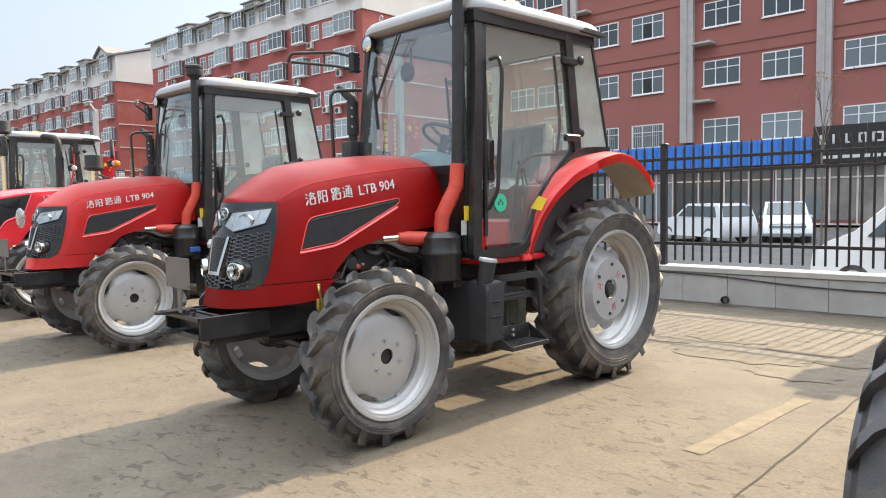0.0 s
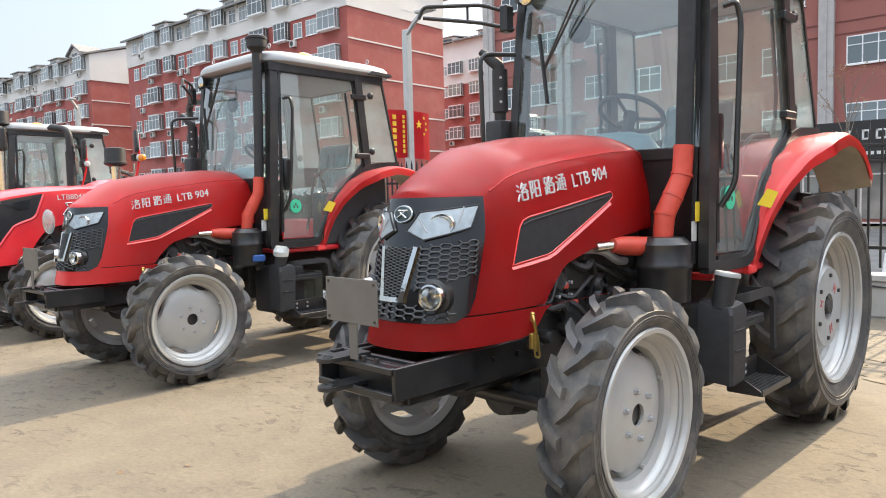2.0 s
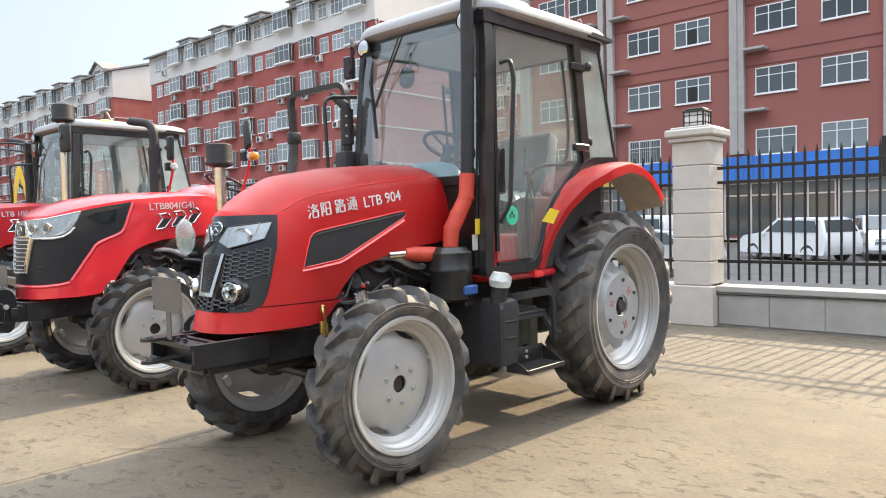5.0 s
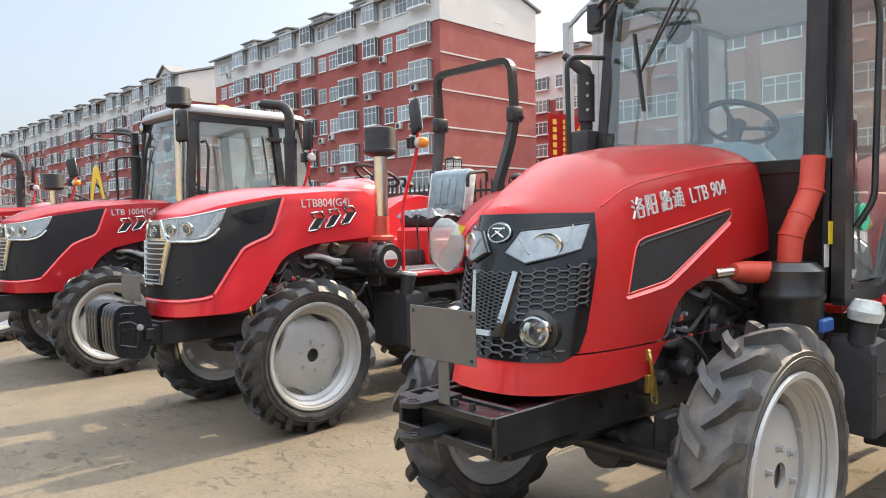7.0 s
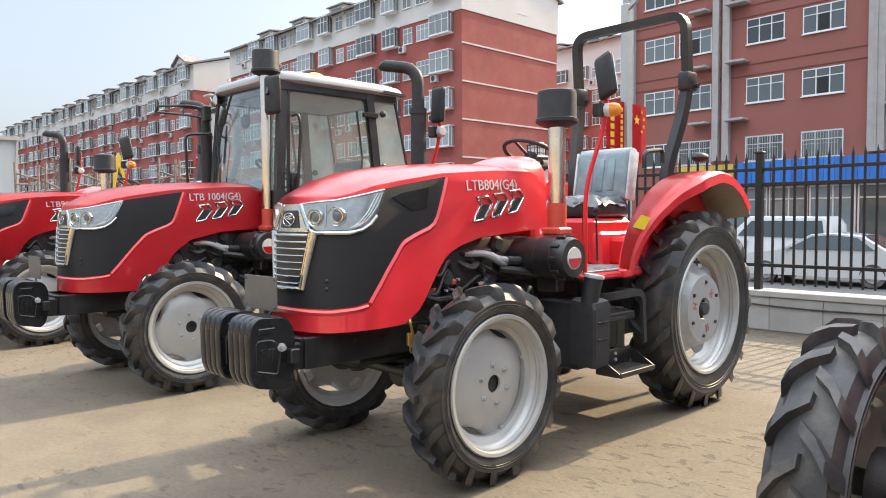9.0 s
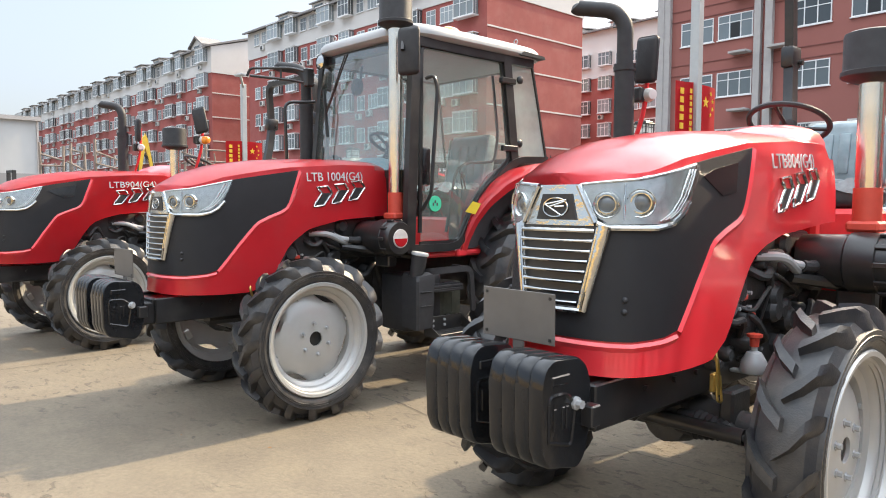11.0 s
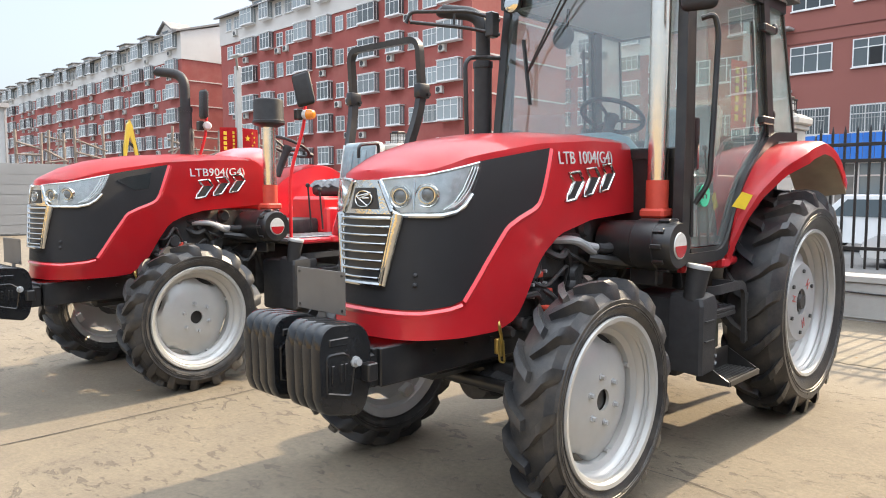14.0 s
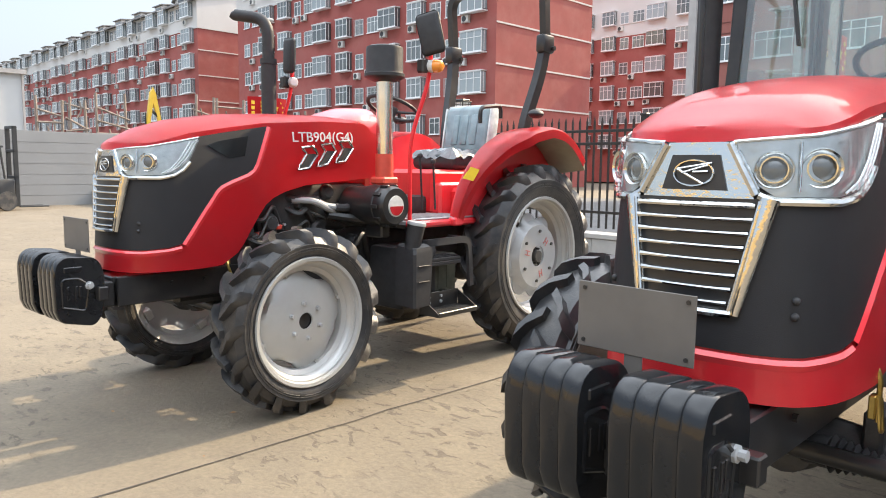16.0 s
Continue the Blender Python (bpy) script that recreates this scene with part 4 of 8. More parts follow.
    for q in range(12):
        y = 0.985 + 0.031 * q
        sweep(bm, [(-0.010, y, 0.447), (0.010, y + 0.031, 0.447)], 0, flat=(0.003, 0.004))
    box(bm, (-0.013, 0.98, 0.44), (-0.009, 1.36, 0.452), 0)
    slat = None
    for k in range(7):
        p = (0.714 + 0.024 * k, 0, 0)
        slat = shared("slat", slat, step, p) if slat else part("slat", bm, M_IRON, step, "bare metal step mesh", loc=p, smooth=0)
    bm = BM()
    lathe(bm, [(0, 0.012), (0.011, 0.012), (0.011, 0)], 6)
    bolt = None
    for y, z in ((1.05, 0.53), (1.05, 0.49), (1.17, 0.53), (1.17, 0.49)):
        bolt = shared("step_bolt", bolt, step, (0.70, y, z)) if bolt else part("step_bolt", bm, M_DISC, step, loc=(0.70, y, z))


def fender(t, low=0.0, paint=None, inner=0.57):
    """Red rear mudguards over the wheels, with lamp panel under the tail."""
    paint = paint or M_RED
    line = [(1.40, 1.04), (1.42, 1.15), (1.48, 1.33), (1.58, 1.50), (1.74, 1.66), (1.95, 1.765), (2.2, 1.815), (2.42, 1.79), (2.58, 1.73), (2.72, 1.64), (2.79, 1.585)]
    line = [(y if y < 2.2 else 2.2 + (y - 2.2) * (0.93 if low == 0 else 0.9 if low < 0.07 else 0.84), z - low * min(1, max(0, (z - 1.1) / 0.5))) for y, z in line]
    fine = [tuple(p)[:2] for p in arc_pts([(y, z, 0) for y, z in line], 0.06, 3)]
    for s in (1, -1):
        bm = BM()
        rows = []
        for i, (y, z) in enumerate(fine):
            k = min(1.0, max(0.0, (y - 1.40) / 0.5))
            xo = 0.66 + 0.265 * k ** 0.8
            tail = max(0.0, (y - 2.6) / 0.2)
            y2, z2 = fine[min(i + 1, len(fine) - 1)]
            y1, z1 = fine[max(i - 1, 0)]
            n = Vector((0, -(z2 - z1), y2 - y1)).normalized()
            row = []
            for x, d in ((inner, -0.01), (inner + 0.02, 0.0), (0.66 * 0.5 + xo * 0.5, 0.012), (xo - 0.03, 0.004), (xo - 0.006, -0.014), (xo, -0.05 - 0.03 * k)):
                row.append(bm.verts.new(Vector((s * x, y, z)) + n * d - Vector((0, 0, 0.03 * tail * (x > 0.9)))))
            rows.append(row)
        for A, B in zip(rows, rows[1:]):
            for j in range(len(A) - 1):
                bm.faces.new((A[j], A[j + 1], B[j + 1], B[j]))
        bmesh.ops.solidify(bm, geom=bm.faces[:], thickness=0.008)
        # inner cheek between the mudguard and the platform
        if inner < 0.6:
            cheek = [(y, z - 0.015) for y, z in fine] + [(2.6, 1.25), (1.75, 1.0), (1.42, 1.0)]
            prism(bm, cheek, 'x', s * 0.57, s * 0.59)
        box(bm, (min(s * 0.5, s * 0.66), 1.36, 1.0), (max(s * 0.5, s * 0.66), 1.46, 1.06), 0.012)
        f = part("mudguard", bm, paint, t, "glossy red rear mudguard")
        bm = BM()
        rows = []
        for y, z in fine:
            if y < 1.9:
                continue
            k = max(0.0, (y - 2.3) / 0.49)
            rows.append([bm.verts.new((s * 0.60, y, z - 0.04)), bm.verts.new((s * 0.91, y, z - 0.03 - 0.03 * k)), bm.verts.new((s * 0.91, y, z - 0.06 - 0.05 * k)), bm.verts.new((s * 0.60, y, z - 0.055 - 0.10 * k))])
        for A, B in zip(rows, rows[1:]):
            for j in range(4):
                bm.faces.new((A[j], A[(j + 1) % 4], B[(j + 1) % 4], B[j]))
        bm.faces.new(rows[0])
        bm.faces.new(rows[-1][::-1])
        part("tail_panel", bm, M_CREAM, f, "dusty liner under the mudguard tail")
        if s > 0:
            bm = BM()
            prism(bm, [(1.455, 1.37 - low * .6), (1.515, 1.46 - low * .7), (1.58, 1.44 - low * .7), (1.535, 1.35 - low * .6)], 'x', 0.70, 0.706)
            bmesh.ops.rotate(bm, verts=bm.verts[:], cent=(0.70, 1.5, 1.4), matrix=Matrix.Rotation(radians(-38), 3, 'Z'))
            bmesh.ops.translate(bm, verts=bm.verts[:], vec=(-0.004, -0.04, 0.02))
            part("sticker", bm, M_YEL, f, "yellow safety sticker")
    bm = BM()
    box(bm, (-0.62, 0.95, 1.0), (0.62, 1.84, 1.05), 0.015)
    box(bm, (-0.3, 1.6, 1.02), (0.3, 2.45, 1.3), 0.02)
    part("platform", bm, M_RED, t, "red cab platform")


def latch(t, x, y, z):
    bm = BM()
    sweep(bm, arc_pts([(x, y, z + 0.07), (x + 0.02, y - 0.01, z + 0.03), (x + 0.015, y + 0.012, z - 0.02), (x + 0.02, y, z - 0.10)], 0.02), 0.008, 6)
    box(bm, (x - 0.005, y - 0.02, z - 0.09), (x + 0.015, y + 0.02, z - 0.02), 0.004)
    box(bm, (x - 0.005, y - 0.012, z + 0.03), (x + 0.012, y + 0.012, z + 0.07), 0.004)
    sweep(bm, arc_pts([(x + 0.02, y - 0.015, z - 0.02), (x + 0.03, y - 0.02, z - 0.12), (x + 0.03, y + 0.015, z - 0.13), (x + 0.02, y + 0.015, z - 0.03)], 0.015), 0.005, 6)
    part("bonnet_latch", bm, M_BRASS, t, "brass bonnet latch")


def steering(t, c, tilt, r=0.2):
    """Steering wheel with spokes and column."""
    m = Matrix.Translation(c) @ Matrix.Rotation(radians(tilt), 4, 'X')
    bm = BM()
    ring = [m @ Vector((r * math.cos(2 * math.pi * k / 36), r * math.sin(2 * math.pi * k / 36), 0)) for k in range(36)]
    sweep(bm, ring, 0.015, 8, closed=True)
    for k in range(3):
        a = 2 * math.pi * k / 3 + 0.5
        sweep(bm, [m @ Vector((0, 0, -0.03)), m @ Vector((r * math.cos(a), r * math.sin(a), 0))], 0.011, 6)
    lathe(bm, [(0, -0.3), (0.03, -0.3), (0.035, -0.05), (0.045, -0.03), (0.045, 0.0), (0, 0.005)], 12, m @ Matrix.Rotation(-math.pi / 2, 4, 'Y'))
    part("steering_wheel", bm, M_BLKM, t, "black steering wheel")


def seat(t, y, z, wrap, big=1.0):
    bm = BM()
    box(bm, (-0.24, y - 0.42, z), (0.24, y + 0.05, z + 0.14), 0.05, 3)
    box(bm, (-0.16, y - 0.3, z - 0.2), (0.16, y - 0.05, z + 0.02), 0.03, 2)
    s = part("seat", bm, M_SEAT, t, "dark cushioned seat in clear plastic")
    bm = BM()
    m = Matrix.Translation((0, y + 0.0, z + 0.1)) @ Matrix.Rotation(radians(-10), 4, 'X') @ Matrix.Diagonal((1, 1, big, 1))
    box(bm, (-0.25, -0.05, 0.03), (0.25, 0.08, 0.52), 0.06, 3, m)
    for x in (-0.1, 0.0, 0.1):   # stitched channels
        box(bm, (x - 0.035, -0.062, 0.12), (x + 0.035, -0.03, 0.42), 0.014, 2, m)
    back = part("backrest", bm, wrap, s, "backrest still in its clear plastic wrapping")
    bm = BM()
    box(bm, (-0.245, -0.02, 0.485), (0.245, 0.07, 0.53), 0.02, 2, m)
    for s_ in (1, -1):
        box(bm, (min(s_ * 0.236, s_ * 0.258), -0.04, 0.05), (max(s_ * 0.236, s_ * 0.258), 0.075, 0.5), 0.01, 2, m)
    part("seat_edge", bm, M_PLAS, back, "cloudy white plastic film along the edge")
    bm = BM()
    rng = random.Random(5)
    n = 10
    grid = [[bm.verts.new((-0.25 + 0.5 * i / n, y - 0.43 + 0.4 * k / n, z + 0.155 + rng.uniform(-0.014, 0.022) - (0.06 if i in (0, n) or k == 0 else 0))) for k in range(n + 1)] for i in range(n + 1)]
    for i in range(n):
        for k in range(n):
            bm.faces.new((grid[i][k], grid[i + 1][k], grid[i + 1][k + 1], grid[i][k + 1]))
    part("plastic_film", bm, M_PLAS if big > 0.9 else M_FILM, s, "crumpled clear plastic film on the cushion", smooth=20)


def pane(bm, pts, th=0.006):
    """A flat pane of any outline, with thickness."""
    pts = [Vector(p) for p in pts]
    n = (pts[1] - pts[0]).cross(pts[2] - pts[0]).normalized() * th
    A = [bm.verts.new(p) for p in pts]
    k = len(pts)
    bm.faces.new(A)
    if th < 0.01:
        return
    B = [bm.verts.new(p - n) for p in pts]
    bm.faces.new(B[::-1])
    for i in range(k):
        bm.faces.new((A[i], B[i], B[(i + 1) % k], A[(i + 1) % k]))


def cab(t, tall=1.0):
    """Glazed cab: black pillars, grey roof, doors, wipers, lamps, seat and wheel."""
    before = set(t.children_recursive)
    bm = BM()
    for s in (1, -1):
        sweep(bm, [(s * 0.63, 0.87, 1.08), (s * 0.625, 0.90, 1.8), (s * 0.60, 0.95, 2.45), (s * 0.58, 0.96, 2.68)], 0, flat=(0.028, 0.042))
        sweep(bm, [(s * 0.63, 2.03, 1.78), (s * 0.60, 1.95, 2.68)], 0, flat=(0.03, 0.045))
        sweep(bm, [(s * 0.65, 2.45, 1.80), (s * 0.60, 2.29, 2.68)], 0, flat=(0.010, 0.010))
        sweep(bm, arc_pts([(s * 0.63, 0.84, 1.08), (s * 0.64, 1.38, 1.08), (s * 0.64, 1.62, 1.50), (s * 0.64, 2.03, 1.80), (s * 0.65, 2.45, 1.82)], 0.12), 0, flat=(0.025, 0.03))
        sweep(bm, [(s * 0.585, 0.9, 2.66), (s * 0.59, 2.29, 2.66)], 0, flat=(0.04, 0.035))
    sweep(bm, [(-0.58, 0.93, 2.66), (0.58, 0.93, 2.66)], 0, flat=(0.03, 0.05))
    sweep(bm, [(-0.59, 2.29, 2.66), (0.59, 2.29, 2.66)], 0, flat=(0.03, 0.035))
    sweep(bm, [(-0.65, 2.45, 1.82), (0.65, 2.45, 1.82)], 0, flat=(0.03, 0.03))
    sweep(bm, [(-0.62, 0.91, 1.66), (0.62, 0.91, 1.66)], 0, flat=(0.02, 0.03))
    box(bm, (-0.6, 0.90, 1.05), (0.6, 0.94, 1.66), 0.004)
    part("cab_frame", bm, M_BLK, t, "black cab pillars and rails")
    bm = BM()
    outline = []
    for k in range(40):
        a = 2 * math.pi * k / 40
        c, s_ = math.cos(a), math.sin(a)
        outline.append((0.68 * math.copysign(abs(c) ** 0.34, c), 1.66 + 0.83 * math.copysign(abs(s_) ** 0.34, s_)))
    rings = []
    for sc, z in ((0.90, 2.685), (0.975, 2.70), (1.0, 2.715), (1.0, 2.735), (0.985, 2.765), (0.95, 2.79), (0.85, 2.815), (0.5, 2.835), (0.0, 2.84)):
        if sc == 0:
            rings.append([bm.verts.new((0, 1.66, z))])
        else:
            rings.append([bm.verts.new((x * sc, 1.66 + (y - 1.66) * (1 - (1 - sc) * 0.7), z - 0.05 * max(0, (0.95 - y)) * (1 if sc > 0.8 else 0.6))) for x, y in outline])
    for A, B in zip(rings, rings[1:]):
        for k in range(40):
            if len(B) == 1:
                bm.faces.new((A[k], A[(k + 1) % 40], B[0]))
            else:
                bm.faces.new((A[k], A[(k + 1) % 40], B[(k + 1) % 40], B[k]))
    bm.faces.new(rings[0][::-1])
    roof = part("cab_roof", bm, M_ROOF, t, "light grey moulded cab roof")
    bm = BM()
    lathe(bm, [(0, 0.0), (0.075, 0.0), (0.07, 0.02), (0.045, 0.03), (0, 0.032)], 20, Matrix.Translation((0.60, 1.33, 2.79)) @ Matrix.Rotation(radians(-52), 4, 'Y') @ Matrix.Diagonal((1, 1.1, 0.55, 1)))
    part("marker_lamp", bm, M_AMB, roof, "amber marker lamp")
    bm = BM()
    prism(bm, [(2.05, 2.70), (2.38, 2.70), (2.36, 2.725), (2.1, 2.735)], 'x', 0.60, 0.688)
    part("roof_vent", bm, M_BLKM, roof, "black roof vent")
    for s in (1, -1):
        bm = BM()
        lathe(bm, [(0, -0.05), (0.04, -0.05), (0.062, 0.0), (0.066, 0.012), (0.06, 0.016)], 20, Matrix.Translation((s * 0.50, 0.86, 2.64)) @ Matrix.Rotation(-math.pi / 2, 4, 'Z'))
        lamp = part("work_lamp", bm, M_BLK, roof, "round work lamp under the roof edge")
        bm = BM()
        lathe(bm, [(0, 0.022), (0.03, 0.02), (0.06, 0.012), (0.05, 0.0), (0, -0.02)], 20, Matrix.Translation((s * 0.50, 0.86, 2.64)) @ Matrix.Rotation(-math.pi / 2, 4, 'Z'))
        part("lens", bm, M_CHR, lamp, "clear lamp lens")
        bm = BM()
        for yy in (1.0, 2.2):
            ring = [Vector((s * 0.5 + 0.02 * math.cos(2 * math.pi * k / 12), yy, 2.86 + 0.02 * math.sin(2 * math.pi * k / 12))) for k in range(12)]
            sweep(bm, ring, 0.005, 6, closed=True)
        part("lifting_eye", bm, M_DISC, roof)
    # glazing
    bm = BM()
    rows = []
    for k in range(9):
        u = -1 + 2 * k / 8
        bow = 0.10 * (1 - u * u)
        rows.append((Vector((0.60 * u, 0.86 - bow, 1.68)), Vector((0.59 * u, 0.90 - bow * 0.9, 2.3)), Vector((0.565 * u, 0.93 - bow * 0.7, 2.65))))
    vs = [[bm.verts.new(p) for p in r] for r in rows]
    for A, B in zip(vs, vs[1:]):
        for j in range(2):
            bm.faces.new((A[j], B[j], B[j + 1], A[j + 1]))
    g = part("windscreen", bm, M_GLS, t, "curved clear windscreen", smooth=80)
    g.visible_shadow = False
    for s in (1, -1):
        bm = BM()
        pane(bm, [(s * 0.632, 0.985, 1.14), (s * 0.632, 1.36, 1.14), (s * 0.634, 1.58, 1.5), (s * 0.63, 1.97, 1.83), (s * 0.598, 1.89, 2.62), (s * 0.598, 1.03, 2.62)])
        door = part("cab_door", bm, M_GLSD, t, "frameless glass cab door")
        door.visible_shadow = False
        bm = BM()
        edge = arc_pts([(s * 0.636, 0.975, 1.12), (s * 0.636, 1.37, 1.12), (s * 0.638, 1.6, 1.49), (s * 0.634, 1.985, 1.83), (s * 0.602, 1.9, 2.63), (s * 0.602, 1.02, 2.63), (s * 0.636, 0.975, 1.2)], 0.05, 3)
        sweep(bm, edge, 0, flat=(0.009, 0.013))
        part("door_seal", bm, M_BLK, door, "black door edging")
        bm = BM()
        sweep(bm, arc_pts([(s * 0.64, 1.03, 2.38), (s * 0.70, 1.06, 2.40), (s * 0.715, 1.08, 2.3), (s * 0.715, 1.02, 1.5), (s * 0.65, 0.99, 1.38)], 0.05), 0.015, 8)
        part("grab_rail", bm, M_BLK, t, "black grab rail beside the door")
        for z in (1.90, 2.47):
            bm = BM()
            y = 1.93 if z < 2 else 1.90
            box(bm, (min(s * 0.62, s * 0.665), y - 0.05, z - 0.025), (max(s * 0.62, s * 0.665), y + 0.13, z + 0.025), 0.008)
            part("door_hinge", bm, M_BLK, door, "black door hinge")
        bm = BM()
        sweep(bm, arc_pts([(s * 0.60, 1.28, 1.2), (s * 0.60, 1.38, 1.68), (s * 0.60, 1.5, 1.76), (s * 0.61, 1.82, 1.78), (s * 0.61, 1.86, 2.0), (s * 0.6, 1.80, 2.5)], 0.06), 0.012, 8)
        part("inner_rail", bm, M_BLK, door, "black inner door rail")
        bm = BM()
        box(bm, (min(s * 0.585, s * 0.625), 1.00, 1.56), (max(s * 0.585, s * 0.625), 1.10, 1.86), 0.02, 2)
        box(bm, (min(s * 0.57, s * 0.60), 1.03, 1.44), (max(s * 0.57, s * 0.60), 1.07, 1.60), 0.012, 1)
        sweep(bm, arc_pts([(s * 0.58, 1.05, 1.82), (s * 0.55, 1.09, 1.84), (s * 0.55, 1.13, 1.70), (s * 0.58, 1.09, 1.62)], 0.02), 0.009, 6)
        part("door_lock", bm, M_BLKG, door, "black lock and lever inside the door")
        bm = BM()
        pane(bm, [(s * 0.63, 2.07, 1.84), (s * 0.648, 2.44, 1.85), (s * 0.60, 2.285, 2.62), (s * 0.60, 1.99, 2.62)])
        q = part("quarter_window", bm, M_GLSQ, t, "pale rear quarter window with sky sheen in its colour")
        q.visible_shadow = False
        for z in (1.95, 2.5):
            bm = BM()
            lathe(bm, [(0, 0), (0.035, 0), (0.035, 0.015), (0.02, 0.025), (0, 0.025)], 12, Matrix.Translation((s * 0.615, 2.12, z)) @ (Matrix.Identity(4) if s > 0 else Matrix.Rotation(math.pi, 4, 'Z')))
            part("window_knob", bm, M_BLK, q)
    bm = BM()
    pane(bm, [(-0.64, 2.445, 1.85), (0.64, 2.445, 1.85), (0.59, 2.29, 2.62), (-0.59, 2.29, 2.62)])
    r = part("rear_window", bm, M_GLS, t, "clear rear window")
    r.visible_shadow = False
    bm = BM()
    lathe(bm, [(0, 0.008), (0.062, 0.008), (0.062, 0), (0, 0)], 24, Matrix.Translation((0.634, 1.13, 1.425)))
    part("round_sticker", bm, M_GRN, t, "round green sticker on the door glass")
    bm = BM()
    for dy, z in ((-0.02, 1.40), (0.0, 1.42), (0.02, 1.40)):
        box(bm, (0.642, 1.12 + dy, z + 0.008), (0.6435, 1.135 + dy, z + 0.032))
    part("sticker_print", bm, M_BACK, t)
    # wipers
    bm = BM()
    sweep(bm, [(-0.1, 0.80, 2.63), (0.0, 0.775, 2.62), (-0.32, 0.79, 2.18)], 0.007, 6)
    sweep(bm, [(-0.05, 0.79, 2.63), (-0.31, 0.785, 2.2)], 0.006, 6)
    sweep(bm, [(-0.36, 0.795, 2.38), (-0.30, 0.785, 1.98)], 0, flat=(0.006, 0.012))
    part("wiper", bm, M_BLK, t, "black windscreen wiper")
    # cab inside
    bm = BM()
    box(bm, (-0.52, 2.33, 1.25), (0.52, 2.42, 1.80), 0.03, 2)
    part("rear_panel", bm, M_BACK, t, "dark panel behind the seat")
    for s in (1, -1):
        bm = BM()
        box(bm, (min(s * 0.38, s * 0.55), 1.5, 1.1), (max(s * 0.38, s * 0.55), 2.3, 1.55), 0.03, 2)
        part("side_console", bm, M_BACK, t, "dark side console")
        bm = BM()   # behind the door glass
        prism(bm, [(1.39, 1.06), (1.43, 1.16), (1.49, 1.34), (1.59, 1.51), (1.75, 1.67), (1.96, 1.775), (2.3, 1.80), (2.3, 1.3), (1.6, 1.06)], 'x', s * 0.597, s * 0.607)
        part("arch_lining", bm, M_BACK, t, "black lining over the wheel arch", smooth=0)
    bm = BM()
    box(bm, (-0.56, 0.97, 2.625), (0.56, 2.27, 2.68), 0.02)
    part("headliner", bm, M_HEAD, t, "pale grey-blue headliner")
    bm = BM()
    rings = []
    for sc, z in ((1.0, 1.1), (1.0, 1.60), (0.95, 1.70), (0.75, 1.77), (0.4, 1.80), (0, 1.805)):
        rings.append([bm.verts.new((0.30 * sc * math.cos(2 * math.pi * k / 20), 1.02 + 0.15 * sc * math.sin(2 * math.pi * k / 20), z)) for k in range(20)] if sc else [bm.verts.new((0, 1.02, z))])
    for A, B in zip(rings, rings[1:]):
        for k in range(20):
            bm.faces.new((A[k], A[(k + 1) % 20], B[(k + 1) % 20], B[k]) if len(B) > 1 else (A[k], A[(k + 1) % 20], B[0]))
    part("dashboard", bm, M_TEAL, t, "grey-blue domed dashboard")
    steering(t, (0, 1.22, 1.92), -28, 0.19)
    seat(t, 2.08, 1.44, M_WRAP)
    for x, h in ((0.42, 1.72), (0.46, 1.66), (-0.42, 1.7)):
        bm = BM()
        sweep(bm, [(x, 1.65, 1.5), (x, 1.6, h)], 0.007, 6)
        lathe(bm, [(0, -0.02), (0.018, -0.01), (0.018, 0.01), (0, 0.02)], 8, Matrix.Translation((x, 1.6, h)))
        part("lever", bm, M_BLKM, t, "black control lever")
    bm = BM()
    lathe(bm, [(0, -0.03), (0.05, -0.03), (0.075, -0.01), (0.075, 0.01), (0.05, 0.03), (0, 0.03)], 16, Matrix.Translation((-0.25, 1.05, 2.42)) @ Matrix.Rotation(math.pi / 2, 4, 'Z'))
    sweep(bm, [(-0.25, 1.08, 2.42), (-0.25, 1.1, 2.6)], 0.01, 6)
    part("cab_fan", bm, M_BLKM, t, "small black cab fan")
    # folding mirror arm on the far side
    bm = BM()
    sweep(bm, arc_pts([(-0.6, 0.86, 2.55), (-0.72, 0.70, 2.60), (-1.02, 0.48, 2.61), (-1.04, 0.46, 2.54)], 0.05), 0.012, 8)
    sweep(bm, arc_pts([(-0.6, 0.86, 2.46), (-0.74, 0.70, 2.50), (-1.02, 0.48, 2.545)], 0.05), 0.012, 8)
    sweep(bm, [(-0.8, 0.65, 2.60), (-0.8, 0.65, 2.51)], 0.008, 6)
    box(bm, (-0.66, 0.78, 2.44), (-0.6, 0.86, 2.6), 0.01)
    part("mirror_arm", bm, M_BLK, t, "empty black mirror arm")
    bm = BM()
    sweep(bm, arc_pts([(-0.6, 0.84, 1.7), (-0.66, 0.62, 1.7), (-0.66, 0.60, 2.29), (-0.6, 0.86, 2.31)], 0.07), 0.014, 8)
    part("grab_rail", bm, M_BLK, t, "black grab rail at the windscreen corner")
    for o in t.children_recursive:   # cabs of the two makes differ in height
        if o.type == 'MESH' and o not in before:
            for v in o.data.vertices:
                if v.co.z > 1.1:
                    v.co.z = 1.1 + (v.co.z - 1.1) * tall


